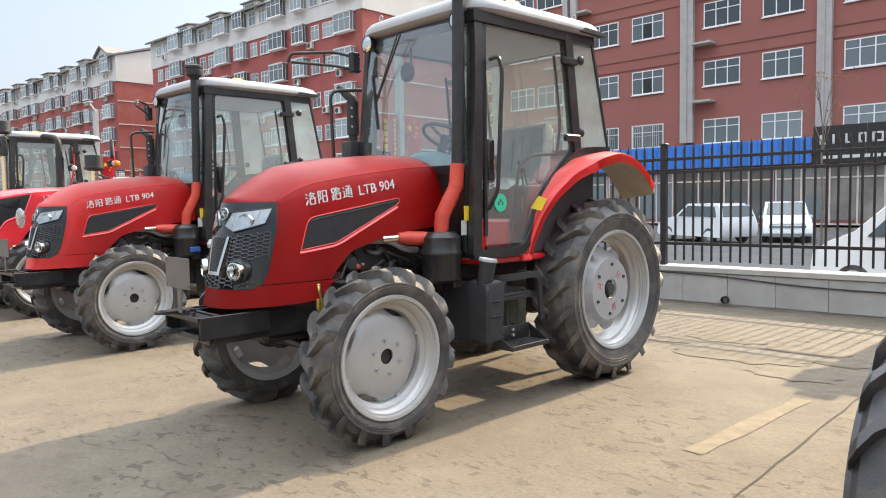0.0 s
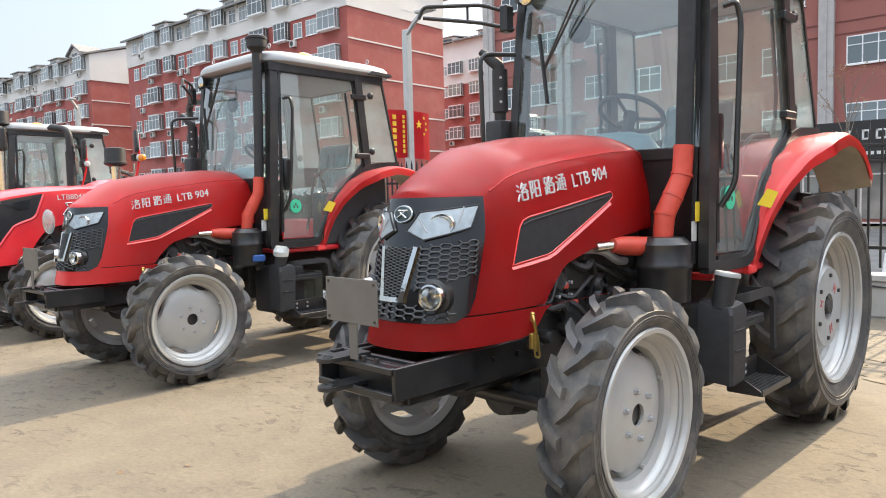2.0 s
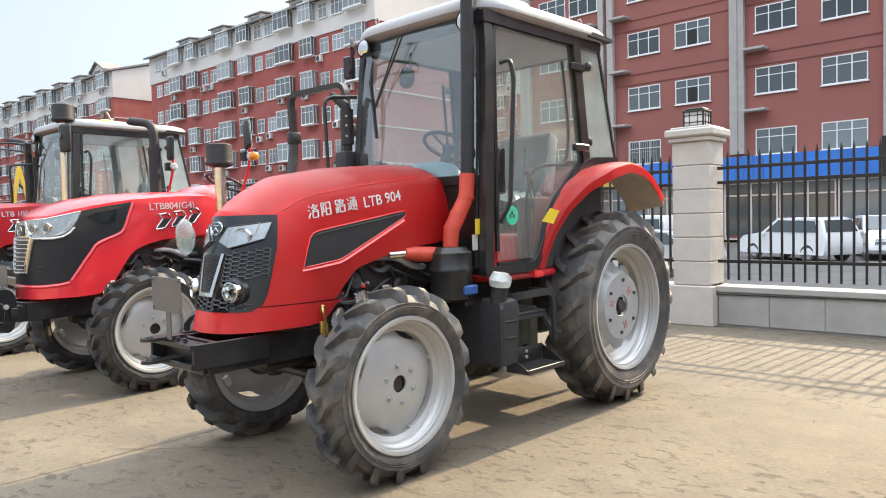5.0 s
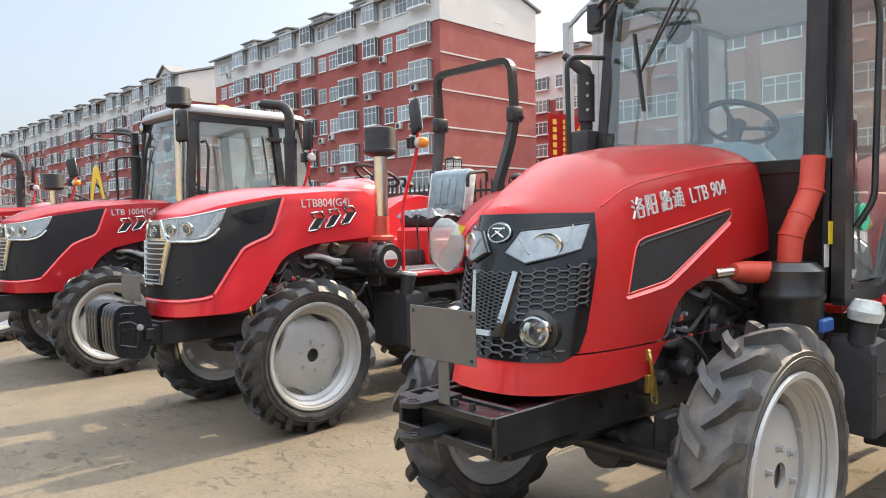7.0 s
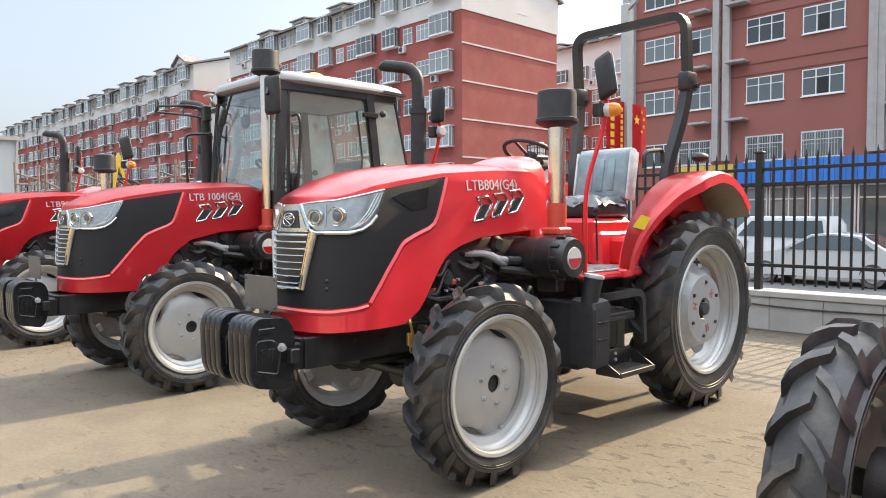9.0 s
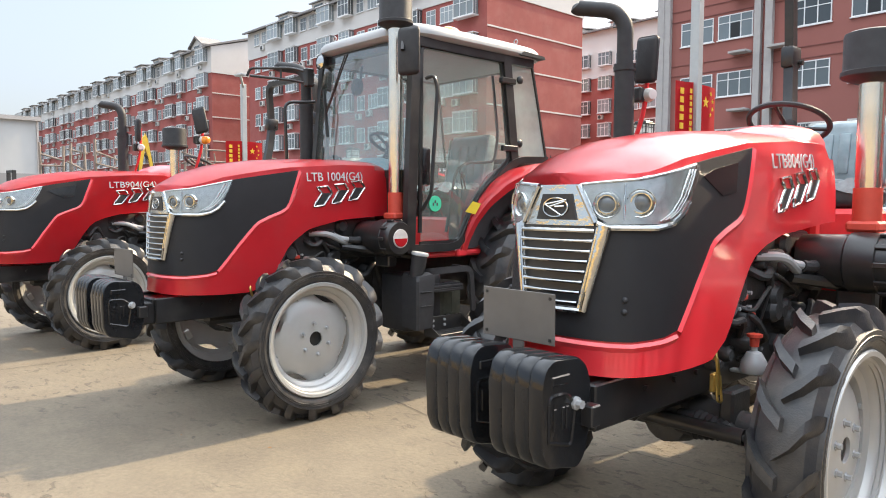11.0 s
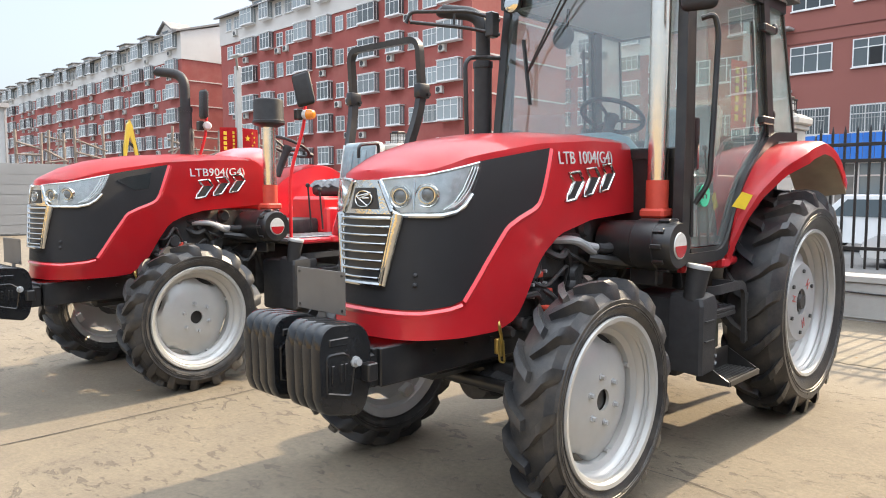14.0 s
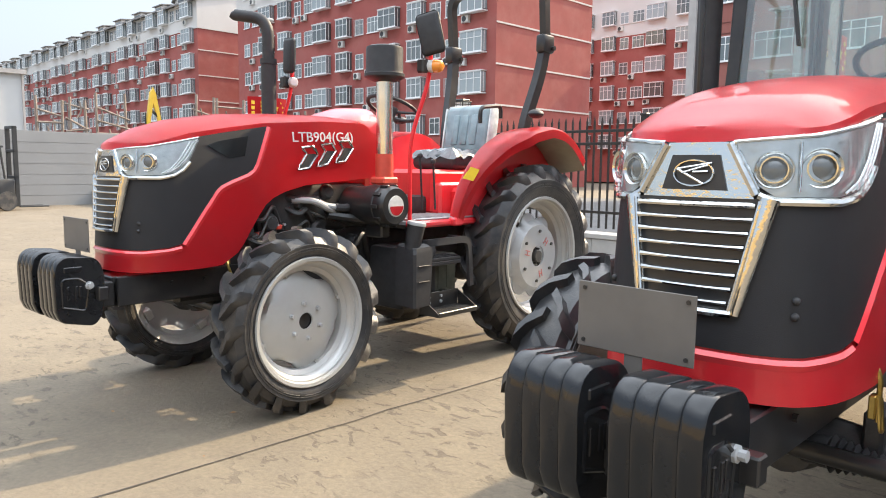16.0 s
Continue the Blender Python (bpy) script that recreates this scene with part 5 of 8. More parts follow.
# ---- the two bonnet styles ----
def plate(t, x, y, z, w, h, foot):
    bm = BM()
    box(bm, (x - w / 2, y, z), (x + w / 2, y + 0.004, z + h), 0.0015)
    p = part("blank_plate", bm, M_PLATE, t, "blank grey number plate")
    bm = BM()
    box(bm, (x - 0.025, y + 0.005, foot), (x + 0.025, y + 0.012, z + h * 0.5), 0.001)
    part("plate_bracket", bm, M_PLATE, p)
    for sx in (-1, 1):
        for zz in (0.1, 0.9):
            bm = BM()
            lathe(bm, [(0, -0.003), (0.006, -0.003), (0.006, 0.001)], 8, Matrix.Translation((x + sx * w * 0.44, y, z + h * zz)) @ Matrix.Rotation(math.pi / 2, 4, 'Z'))
            part("plate_screw", bm, M_BLK, p)


def bonnet_round(t):
    """Rounded red bonnet with black honeycomb nose."""
    b = BON_A
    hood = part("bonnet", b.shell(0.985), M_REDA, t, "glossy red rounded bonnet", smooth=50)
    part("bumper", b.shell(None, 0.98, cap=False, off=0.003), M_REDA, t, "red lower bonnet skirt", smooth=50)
    bm = BM()
    b.patch(bm, [(-0.43, 1.472), (-0.42, 1.3), (-0.385, 1.06), (-0.36, 0.995), (-0.30, 0.962), (0.30, 0.962), (0.36, 0.995), (0.385, 1.06), (0.42, 1.3), (0.43, 1.472)], 0.006)
    nose = part("nose_panel", bm, M_NOSE, t, "glossy black nose panel", smooth=50)
    for f in (lambda p: p, flip):
        bm = BM()
        b.patch(bm, f([(0.10, 1.412), (0.385, 1.437), (0.335, 1.345), (0.13, 1.297), (0.04, 1.335)]), 0.016, 0.012)
        lamp = part("headlight", bm, M_LAMP, nose, "clear angular headlight", smooth=50)
        bm = BM()
        b.patch(bm, f([(0.105, 1.408), (0.38, 1.432), (0.332, 1.348), (0.132, 1.302), (0.048, 1.335)]), 0.021, 0.003)
        part("lens", bm, M_LENS, lamp).visible_shadow = False
        bm = BM()
        pos = f([(0.2, 1.36)])[0]
        m = Matrix.Translation(b.at(*pos, 0.0)) @ Matrix.Rotation(-math.pi / 2 + pos[0] * 2.2, 4, 'Z')
        lathe(bm, [(0, 0.010), (0.012, 0.012), (0.014, 0.004), (0.034, 0.009), (0.036, 0.015), (0.039, 0.010), (0.053, 0.018), (0.056, 0.012), (0.058, 0.0)], 24, m @ Matrix.Diagonal((1, 1, 0.8, 1)))
        part("reflector", bm, M_CHR, lamp, "chrome bowl reflector")
        bm = BM()
        b.strip(bm, f([(0.27, 1.365), (0.30, 1.43)]), 0.004, 0.018, False, 3)
        part("lamp_rib", bm, M_DISC, lamp)
        bm = BM()
        b.strip(bm, f([(0.10, 1.385), (0.14, 1.33)]), 0.004, 0.018, False, 3)
        part("lamp_rib", bm, M_DISC, lamp)
        bm = BM()
        b.strip(bm, f([(0.10, 1.412), (0.385, 1.437), (0.335, 1.345), (0.13, 1.297), (0.04, 1.335)]), 0.004, 0.017, True, 4)
        part("lamp_surround", bm, M_BLKM, lamp)
        bm = BM()
        hex_mesh(bm, b, f([(0.11, 1.27), (0.395, 1.30), (0.375, 1.15), (0.25, 1.13), (0.10, 1.08)]), 0.028, 0.0035, 0.012)
        part("side_grille", bm, M_BLK, nose, "black honeycomb side grille")
        bm = BM()
        pos = f([(0.205, 1.07)])[0]
        m = Matrix.Translation(b.at(*pos, 0.0)) @ Matrix.Rotation(-math.pi / 2 + pos[0] * 1.5, 4, 'Z')
        lathe(bm, [(0.055, -0.03), (0.058, 0.035), (0.054, 0.05), (0.047, 0.052), (0.044, 0.04)], 28, m)
        fog = part("fog_lamp", bm, M_CHR, nose, "round chrome-rimmed fog lamp")
        bm = BM()
        lathe(bm, [(0.046, 0.04), (0.03, 0.046), (0, 0.049)], 24, m)
        part("lens", bm, M_LENS, fog).visible_shadow = False
        bm = BM()
        lathe(bm, [(0.046, 0.038), (0.03, 0.012), (0.01, 0.004), (0, 0.02)], 24, m)
        part("reflector", bm, M_CHR, fog)
        bm = BM()
        lathe(bm, [(0.075, -0.02), (0.072, 0.012), (0.058, 0.02)], 28, m)
        part("fog_surround", bm, M_BLK, fog)
    bm = BM()
    hex_mesh(bm, b, [(-0.085, 1.265), (0.085, 1.265), (0.05, 1.06), (-0.05, 1.06)], 0.016, 0.0025, 0.012)
    hex_mesh(bm, b, [(-0.12, 1.035), (0.12, 1.035), (0.3, 1.02), (0.28, 0.975), (-0.28, 0.975), (-0.3, 1.02)], 0.03, 0.0035, 0.012)
    part("grille", bm, M_BLK, nose, "fine black honeycomb grille")
    bm = BM()
    for s in (1, -1):
        b.patch(bm, [(s * u, z) for u, z in ((0.088, 1.272), (0.108, 1.268), (0.07, 1.062), (0.045, 1.062))][::s], 0.020, 0.014)
    b.patch(bm, [(-0.07, 1.042), (0.07, 1.042), (0.072, 1.062), (-0.072, 1.062)], 0.020, 0.014)
    part("grille_trim", bm, M_CHR, nose, "pale V-shaped grille trim")
    bm = BM()
    m = Matrix.Translation(b.at(0, 1.405, 0.008)) @ Matrix.Rotation(-math.pi / 2, 4, 'Z') @ Matrix.Diagonal((1, 0.056, 0.034, 1))
    lathe(bm, [(0, 0.006), (0.9, 0.006), (1.0, 0.0), (1, -0.004)], 28, m)
    part("badge", bm, M_BADGE, nose, "oval dark and chrome maker's badge")
    bm = BM()
    ring = [b.at(0.056 * math.cos(2 * math.pi * k / 28), 1.405 + 0.034 * math.sin(2 * math.pi * k / 28), 0.014) for k in range(28)]
    sweep(bm, ring, 0.004, 6, closed=True)
    for (u, z), (v, w) in (((-0.03, 1.42), (0.035, 1.42)), ((0.03, 1.425), (-0.03, 1.388)), ((-0.012, 1.41), (0.03, 1.388))):
        sweep(bm, [b.at(u, z, 0.016), b.at(v, w, 0.016)], 0.0045, 6)
    part("badge_ring", bm, M_CHR, nose)
    # flank
    bm = BM()
    rec = [(-0.325, 1.176), (-0.20, 1.192), (-0.085, 1.207), (-0.05, 1.218), (0.42, 1.435), (0.45, 1.455), (0.45, 1.474), (0.43, 1.481), (-0.21, 1.378), (-0.25, 1.365), (-0.272, 1.338)]
    side = [(y2s(b, y), z) for y, z in rec]
    b.patch(bm, flip(side), 0.004)
    part("side_vent", bm, M_BLKM, t, "long black vent on the bonnet flank", smooth=50)
    bm = BM()
    b.patch(bm, side, 0.004)
    vent = part("side_vent", bm, M_BLKM, t, "long black vent on the bonnet flank", smooth=50)
    flange = [(y2s(b, y), z) for y, z in ((-0.335, 1.168), (-0.20, 1.183), (-0.085, 1.198), (-0.04, 1.212), (0.43, 1.43))]
    for sg, f in ((1, lambda p: p), (-1, flip)):
        bm = BM()
        b.strip(bm, f(side), 0.0035, 0.003, True, 4)
        b.hand = sg
        b.bevel(bm, [(sg * u, z) for u, z in flange], (0.0, 0.012, 0.022), (0.0, 0.009, -0.002))
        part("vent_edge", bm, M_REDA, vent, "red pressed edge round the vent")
    b.hand = 1
    lip = [(y2s(b, y), z) for y, z in ((-0.255, 1.345), (-0.2, 1.362), (0.42, 1.462))]
    for f in (lambda p: p, flip):
        bm = BM()
        b.strip(bm, f(lip), 0.005, 0.004, False, 6)
        part("vent_lip", bm, M_BLK, vent)
    for s in (1, -1):
        bm = BM()
        pts = [(s * y2s(b, y), z) for y, z in ((-0.46, 1.492), (-0.345, 1.538), (-0.2, 1.58), (0.1, 1.631), (0.47, 1.677), (0.77, 1.70), (0.83, 1.685), (0.868, 1.635))]
        b.strip(bm, pts, 0.0035, 0.0, False, 6)
        part("bonnet_crease", bm, M_REDD, hood)
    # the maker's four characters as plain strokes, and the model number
    side_b = [(0.40, 0.04, 0.40, 0.46), (0.88, 0.04, 0.88, 0.46), (0.40, 0.46, 0.88, 0.46), (0.40, 0.04, 0.88, 0.04)]   # a square mouth
    cross = [(0.58, 1.0, 0.36, 0.68), (0.5, 0.88, 0.9, 0.88), (0.9, 0.88, 0.36, 0.46), (0.5, 0.76, 0.98, 0.46)]
    glyphs = [
        [(0.06, 0.92, 0.2, 0.8), (0.0, 0.64, 0.16, 0.54), (0.0, 0.04, 0.22, 0.4)] + cross + side_b,
        [(0.08, 0.0, 0.08, 0.98), (0.08, 0.96, 0.34, 0.96), (0.34, 0.96, 0.22, 0.6), (0.22, 0.6, 0.36, 0.34), (0.36, 0.34, 0.1, 0.3), (0.5, 0.02, 0.5, 0.96), (0.92, 0.02, 0.92, 0.96), (0.5, 0.94, 0.92, 0.94), (0.5, 0.5, 0.92, 0.5), (0.5, 0.06, 0.92, 0.06)],
        [(0.04, 0.96, 0.34, 0.96), (0.04, 0.96, 0.04, 0.64), (0.34, 0.96, 0.34, 0.64), (0.04, 0.64, 0.34, 0.64), (0.18, 0.64, 0.18, 0.08), (0.04, 0.44, 0.04, 0.06), (0.18, 0.36, 0.34, 0.36), (0.0, 0.04, 0.36, 0.12)] + cross + side_b,
        [(0.06, 0.9, 0.18, 0.76), (0.0, 0.56, 0.18, 0.56), (0.16, 0.56, 0.14, 0.14), (0.0, 0.06, 0.16, 0.16), (0.16, 0.14, 0.98, 0.0), (0.36, 0.94, 0.88, 0.94), (0.88, 0.94, 0.64, 0.78), (0.36, 0.72, 0.36, 0.14), (0.92, 0.72, 0.92, 0.14), (0.36, 0.72, 0.92, 0.72), (0.36, 0.54, 0.92, 0.54), (0.36, 0.36, 0.92, 0.36), (0.64, 0.72, 0.64, 0.14)],
    ]
    for sg, g, y0 in [(sg, g, y0) for sg in (1, -1) for g, y0 in zip(glyphs, (-0.268, -0.185, -0.083, 0.0))]:
        bm = BM()
        for a, c, d, e in g:
            p = [b.at(sg * y2s(b, y0 + 0.07 * u), 1.443 + 0.157 * (y0 + 0.268) + 0.076 * v + 0.011 * u, 0.003) for u, v in ((a, c), (d, e))]
            sweep(bm, p, 0, flat=(0.0034, 0.0034))
        part("white_mark", bm, M_WHT, t, "white painted character", smooth=0)
    side_text(t, "model_number", "LTB 904", 0.088, y2s(b, 0.118), 1.503, 0.155, b, off=0.004, aspect=1.0, label="white model number LTB 904")
    latch(t, 0.335, -0.215, 0.89)
    # hitch frame at the nose
    bm = BM()
    for s in (1, -1):
        box(bm, (s * 0.235 - 0.01, -0.94, 0.70), (s * 0.235 + 0.01, -0.5, 0.83), 0.004)
    box(bm, (-0.235, -0.95, 0.70), (0.235, -0.935, 0.73), 0.003)
    box(bm, (-0.235, -0.95, 0.80), (0.235, -0.90, 0.83), 0.004)
    box(bm, (-0.235, -0.82, 0.76), (0.235, -0.80, 0.83), 0.004)
    box(bm, (-0.235, -0.93, 0.695), (0.235, -0.7, 0.705), 0.002)
    for z in (0.815, 0.70):
        poly = [(-0.05, -0.85), (0.05, -0.85)] + [(0.045 * math.cos(a), -1.03 + 0.045 * math.sin(a)) for a in [-math.pi * k / 10 for k in range(11)]]
        prism(bm, [(x - 0.05, y) for x, y in poly], 'z', z + 0.02, z + 0.036)
        ring = [Vector((-0.05 + 0.018 * math.cos(2 * math.pi * k / 16), -1.03 + 0.018 * math.sin(2 * math.pi * k / 16), z + 0.037)) for k in range(16)]
        sweep(bm, ring, 0.004, 6, closed=True)
    for x in (0.04, 0.12):
        lathe(bm, [(0, 0), (0.012, 0), (0.012, 0.02), (0, 0.022)], 6, Matrix.Translation((x, -0.92, 0.83)) @ Matrix.Rotation(-math.pi / 2, 4, 'Y'))
    part("tow_frame", bm, M_BLK, t, "black steel tow frame with two tongues")
    plate(t, 0.025, -0.965, 0.985, 0.325, 0.178, 0.84)
    # air intake with orange duct, and the far-side exhaust
    bm = BM()
    sweep(bm, [(0.535, 0.81, 1.68), (0.545, 0.82, 2.2), (0.55, 0.83, 2.86)], 0.043, 14)
    sweep(bm, [(0.57, 0.87, 1.1), (0.58, 0.91, 2.0), (0.56, 0.95, 2.66)], 0, flat=(0.012, 0.04))
    part("intake_pipe", bm, M_BLKM, t, "black intake pipe along the cab pillar")
    bm = BM()
    lathe(bm, [(0, -0.03), (0.04, -0.03), (0.05, 0.0), (0.085, 0.03), (0.092, 0.07), (0.09, 0.10), (0.098, 0.105), (0.098, 0.125), (0.07, 0.14), (0, 0.145)], 24, Matrix.Translation((0.55, 0.83, 2.84)) @ Matrix.Rotation(-math.pi / 2, 4, 'Y'))
    part("pre_cleaner", bm, M_BLKM, t, "bowl-shaped intake pre-cleaner")
    bm = BM()
    duct = [(0.535, 0.81, 1.71), (0.53, 0.80, 1.56), (0.505, 0.75, 1.45), (0.48, 0.71, 1.36), (0.475, 0.70, 1.24)]
    sweep(bm, duct, [0.05, 0.051, 0.053, 0.053, 0.05], 14)
    for i in range(1, 4):
        a, c = Vector(duct[i]), (Vector(duct[i + 1]) - Vector(duct[i - 1])).normalized() * 0.006
        sweep(bm, [a - c, a + c], 0.056, 14)
    part("intake_duct", bm, M_DUCT, t, "orange-red intake duct")
    bm = BM()
    sweep(bm, [(0.42, 0.62, 1.2), (0.38, 0.48, 1.21), (0.36, 0.41, 1.215)], [0.05, 0.048, 0.034], 14)
    part("air_hose", bm, M_DUCT, t, "red air hose")
    bm = BM()
    sweep(bm, [(0.36, 0.42, 1.215), (0.33, 0.3, 1.21)], 0.024, 12)
    part("metal_pipe", bm, M_STEEL, t, "bare metal pipe")
    bm = BM()
    lathe(bm, [(0, 0.0), (0.1, 0.0), (0.13, 0.02), (0.135, 0.18), (0.142, 0.19), (0.142, 0.21), (0.135, 0.22), (0.135, 0.31), (0.1, 0.345), (0, 0.35)], 28, Matrix.Translation((0.485, 0.69, 0.90)) @ Matrix.Rotation(-math.pi / 2, 4, 'Y'))
    box(bm, (0.55, 0.72, 0.86), (0.58, 0.8, 0.97), 0.01)
    can = part("air_filter", bm, M_BLK, t, "black air filter canister")
    bm = BM()
    for z in (1.02, 1.08, 1.12):
        box(bm, (0.603, 0.665, z), (0.609, 0.672, z + 0.02))
        box(bm, (0.603, 0.69, z), (0.609, 0.70, z + 0.02))
    part("filter_clip", bm, M_DISC, can)
    bm = BM()
    x, y = -0.725, 0.86
    box(bm, (x - 0.068, y - 0.08, 1.50), (x + 0.068, y + 0.08, 1.955), 0.02, 2)
    sweep(bm, [(x, y, 1.94), (x, y, 2.03)], 0.036, 12)
    sweep(bm, [(x, y, 2.01), (x, y, 2.275)], 0.05, 14)
    sweep(bm, [(x, y, 2.25), (x - 0.005, y - 0.005, 2.30), (x - 0.05, y - 0.03, 2.345), (x - 0.105, y - 0.06, 2.40)], [0.040, 0.040, 0.036, 0.022], 12)
    sweep(bm, [(x + 0.02, y + 0.05, 1.6), (-0.4, 0.8, 1.4)], 0.04, 10)
    part("exhaust", bm, M_BLKM, t, "matt black exhaust stack with slanted tip")
    for z in (2.07, 2.15, 2.22):
        bm = BM()
        lathe(bm, [(0, 0.004), (0.009, 0.004), (0.009, -0.004)], 8, Matrix.Translation((x + 0.036, y - 0.036, z)) @ Matrix.Rotation(-math.pi / 4, 4, 'Z'))
        part("guard_bolt", bm, M_DISC, t)
    bm = BM()
    box(bm, (0.60, 0.80, 1.32), (0.605, 0.86, 1.42), 0)
    part("sticker", bm, M_YEL, t, "yellow and white sticker")
    bm = BM()
    box(bm, (0.59, 0.78, 1.22), (0.594, 0.83, 1.32), 0)
    part("sticker", bm, M_WHT, t)


def weights(t):
    """Front counterweights: two banks of ribbed black plates."""
    for x0 in (-0.27, 0.035):
        n = 4
        for k in range(n):
            bm = BM()
            x = x0 + 0.0555 * k
            poly = [(-1.172, 0.68), (-1.15, 0.62), (-0.99, 0.585), (-0.955, 0.62), (-0.93, 0.72), (-0.93, 0.86), (-0.95, 0.915), (-0.99, 0.945), (-1.12, 0.955), (-1.16, 0.93), (-1.178, 0.87)]
            A = arc_pts_2(poly, 0.03)
            def ring(sc, xx):
                return [bm.verts.new((xx, -1.05 + (y + 1.05) * sc, 0.765 + (z - 0.765) * sc)) for y, z in A]
            rs = [ring(0.965, x), ring(0.985, x + 0.003), ring(1.0, x + 0.009), ring(1.0, x + 0.046), ring(0.985, x + 0.052), ring(0.965, x + 0.0555)]
            for P, Q in zip(rs, rs[1:]):
                for j in range(len(A)):
                    bm.faces.new((P[j], P[(j + 1) % len(A)], Q[(j + 1) % len(A)], Q[j]))
            bm.faces.new(rs[0])
            bm.faces.new(rs[-1][::-1])
            part("counterweight", bm, M_BLKG, t, "ribbed glossy black counterweight plate")
        bm = BM()
        xe = x0 + 0.0555 * n - 0.002
        # raised outline, handle slot and cast bars on the outer cheek
        sweep(bm, [(xe, y, z) for y, z in arc_pts_2([(-1.14, 0.70), (-1.03, 0.67), (-1.01, 0.80), (-1.06, 0.84), (-1.14, 0.84)], 0.02)], 0.007, 6, closed=True)
        box(bm, (xe - 0.004, -1.13, 0.87), (xe + 0.006, -1.04, 0.90), 0.004)
        for y in (-1.12, -1.08, -1.06):
            box(bm, (xe - 0.004, y, 0.73), (xe + 0.006, y + 0.014, 0.80), 0.002)
        part("cast_mark", bm, M_BLKG, t, "raised casting marks")
    bm = BM()
    box(bm, (-0.2, -1.05, 0.66), (0.2, -0.6, 0.80), 0.01)
    box(bm, (-0.3, -0.98, 0.72), (0.3, -0.93, 0.79), 0.005)
    part("weight_carrier", bm, M_BLK, t, "black weight carrier")
    bm = BM()
    lathe(bm, [(0, 0.03), (0.014, 0.03), (0.014, 0.012), (0.022, 0.01), (0.022, 0.0)], 8, Matrix.Translation((0.255, -1.01, 0.80)))
    part("carrier_bolt", bm, M_DISC, t, "bare bolt end")


def arc_pts_2(pts, rad):
    out = arc_pts([(0, y, z) for y, z in pts + pts[:1]], rad)
    return [(p.y, p.z) for p in out[:-1]]


def filter_and_boot(t):
    """Glass-bowl fuel filter with a red knob, and the ribbed boot of the front drive shaft."""
    bm = BM()
    up = Matrix.Translation((0.315, 0.13, 0.755)) @ Matrix.Rotation(-math.pi / 2, 4, 'Y')
    lathe(bm, [(0, -0.03), (0.05, -0.03), (0.056, -0.015), (0.05, 0.02), (0.03, 0.055), (0.012, 0.062), (0.012, 0.085), (0, 0.085)], 16, up)
    box(bm, (0.22, 0.11, 0.715), (0.34, 0.15, 0.73), 0.004)
    flt = part("fuel_filter", bm, M_DISC, t, "grey metal fuel filter with red knob")
    bm = BM()
    lathe(bm, [(0, 0.08), (0.018, 0.08), (0.02, 0.115), (0.032, 0.12), (0.032, 0.132), (0, 0.135)], 12, up)
    part("filter_knob", bm, M_DUCT, flt, "red plastic knob")
    bm = BM()
    prof = [(0, 0.0), (0.05, 0.0), (0.052, 0.07)]
    for k in range(7):
        r = 0.062 - 0.004 * k
        prof += [(r - 0.012, 0.075 + 0.022 * k), (r, 0.086 + 0.022 * k)]
    lathe(bm, prof + [(0.024, 0.235), (0.02, 0.32), (0, 0.32)], 18, Matrix.Translation((0.12, -0.115, 0.53)))
    part("shaft_boot", bm, M_BLKM, t, "ribbed black rubber boot", smooth=25)


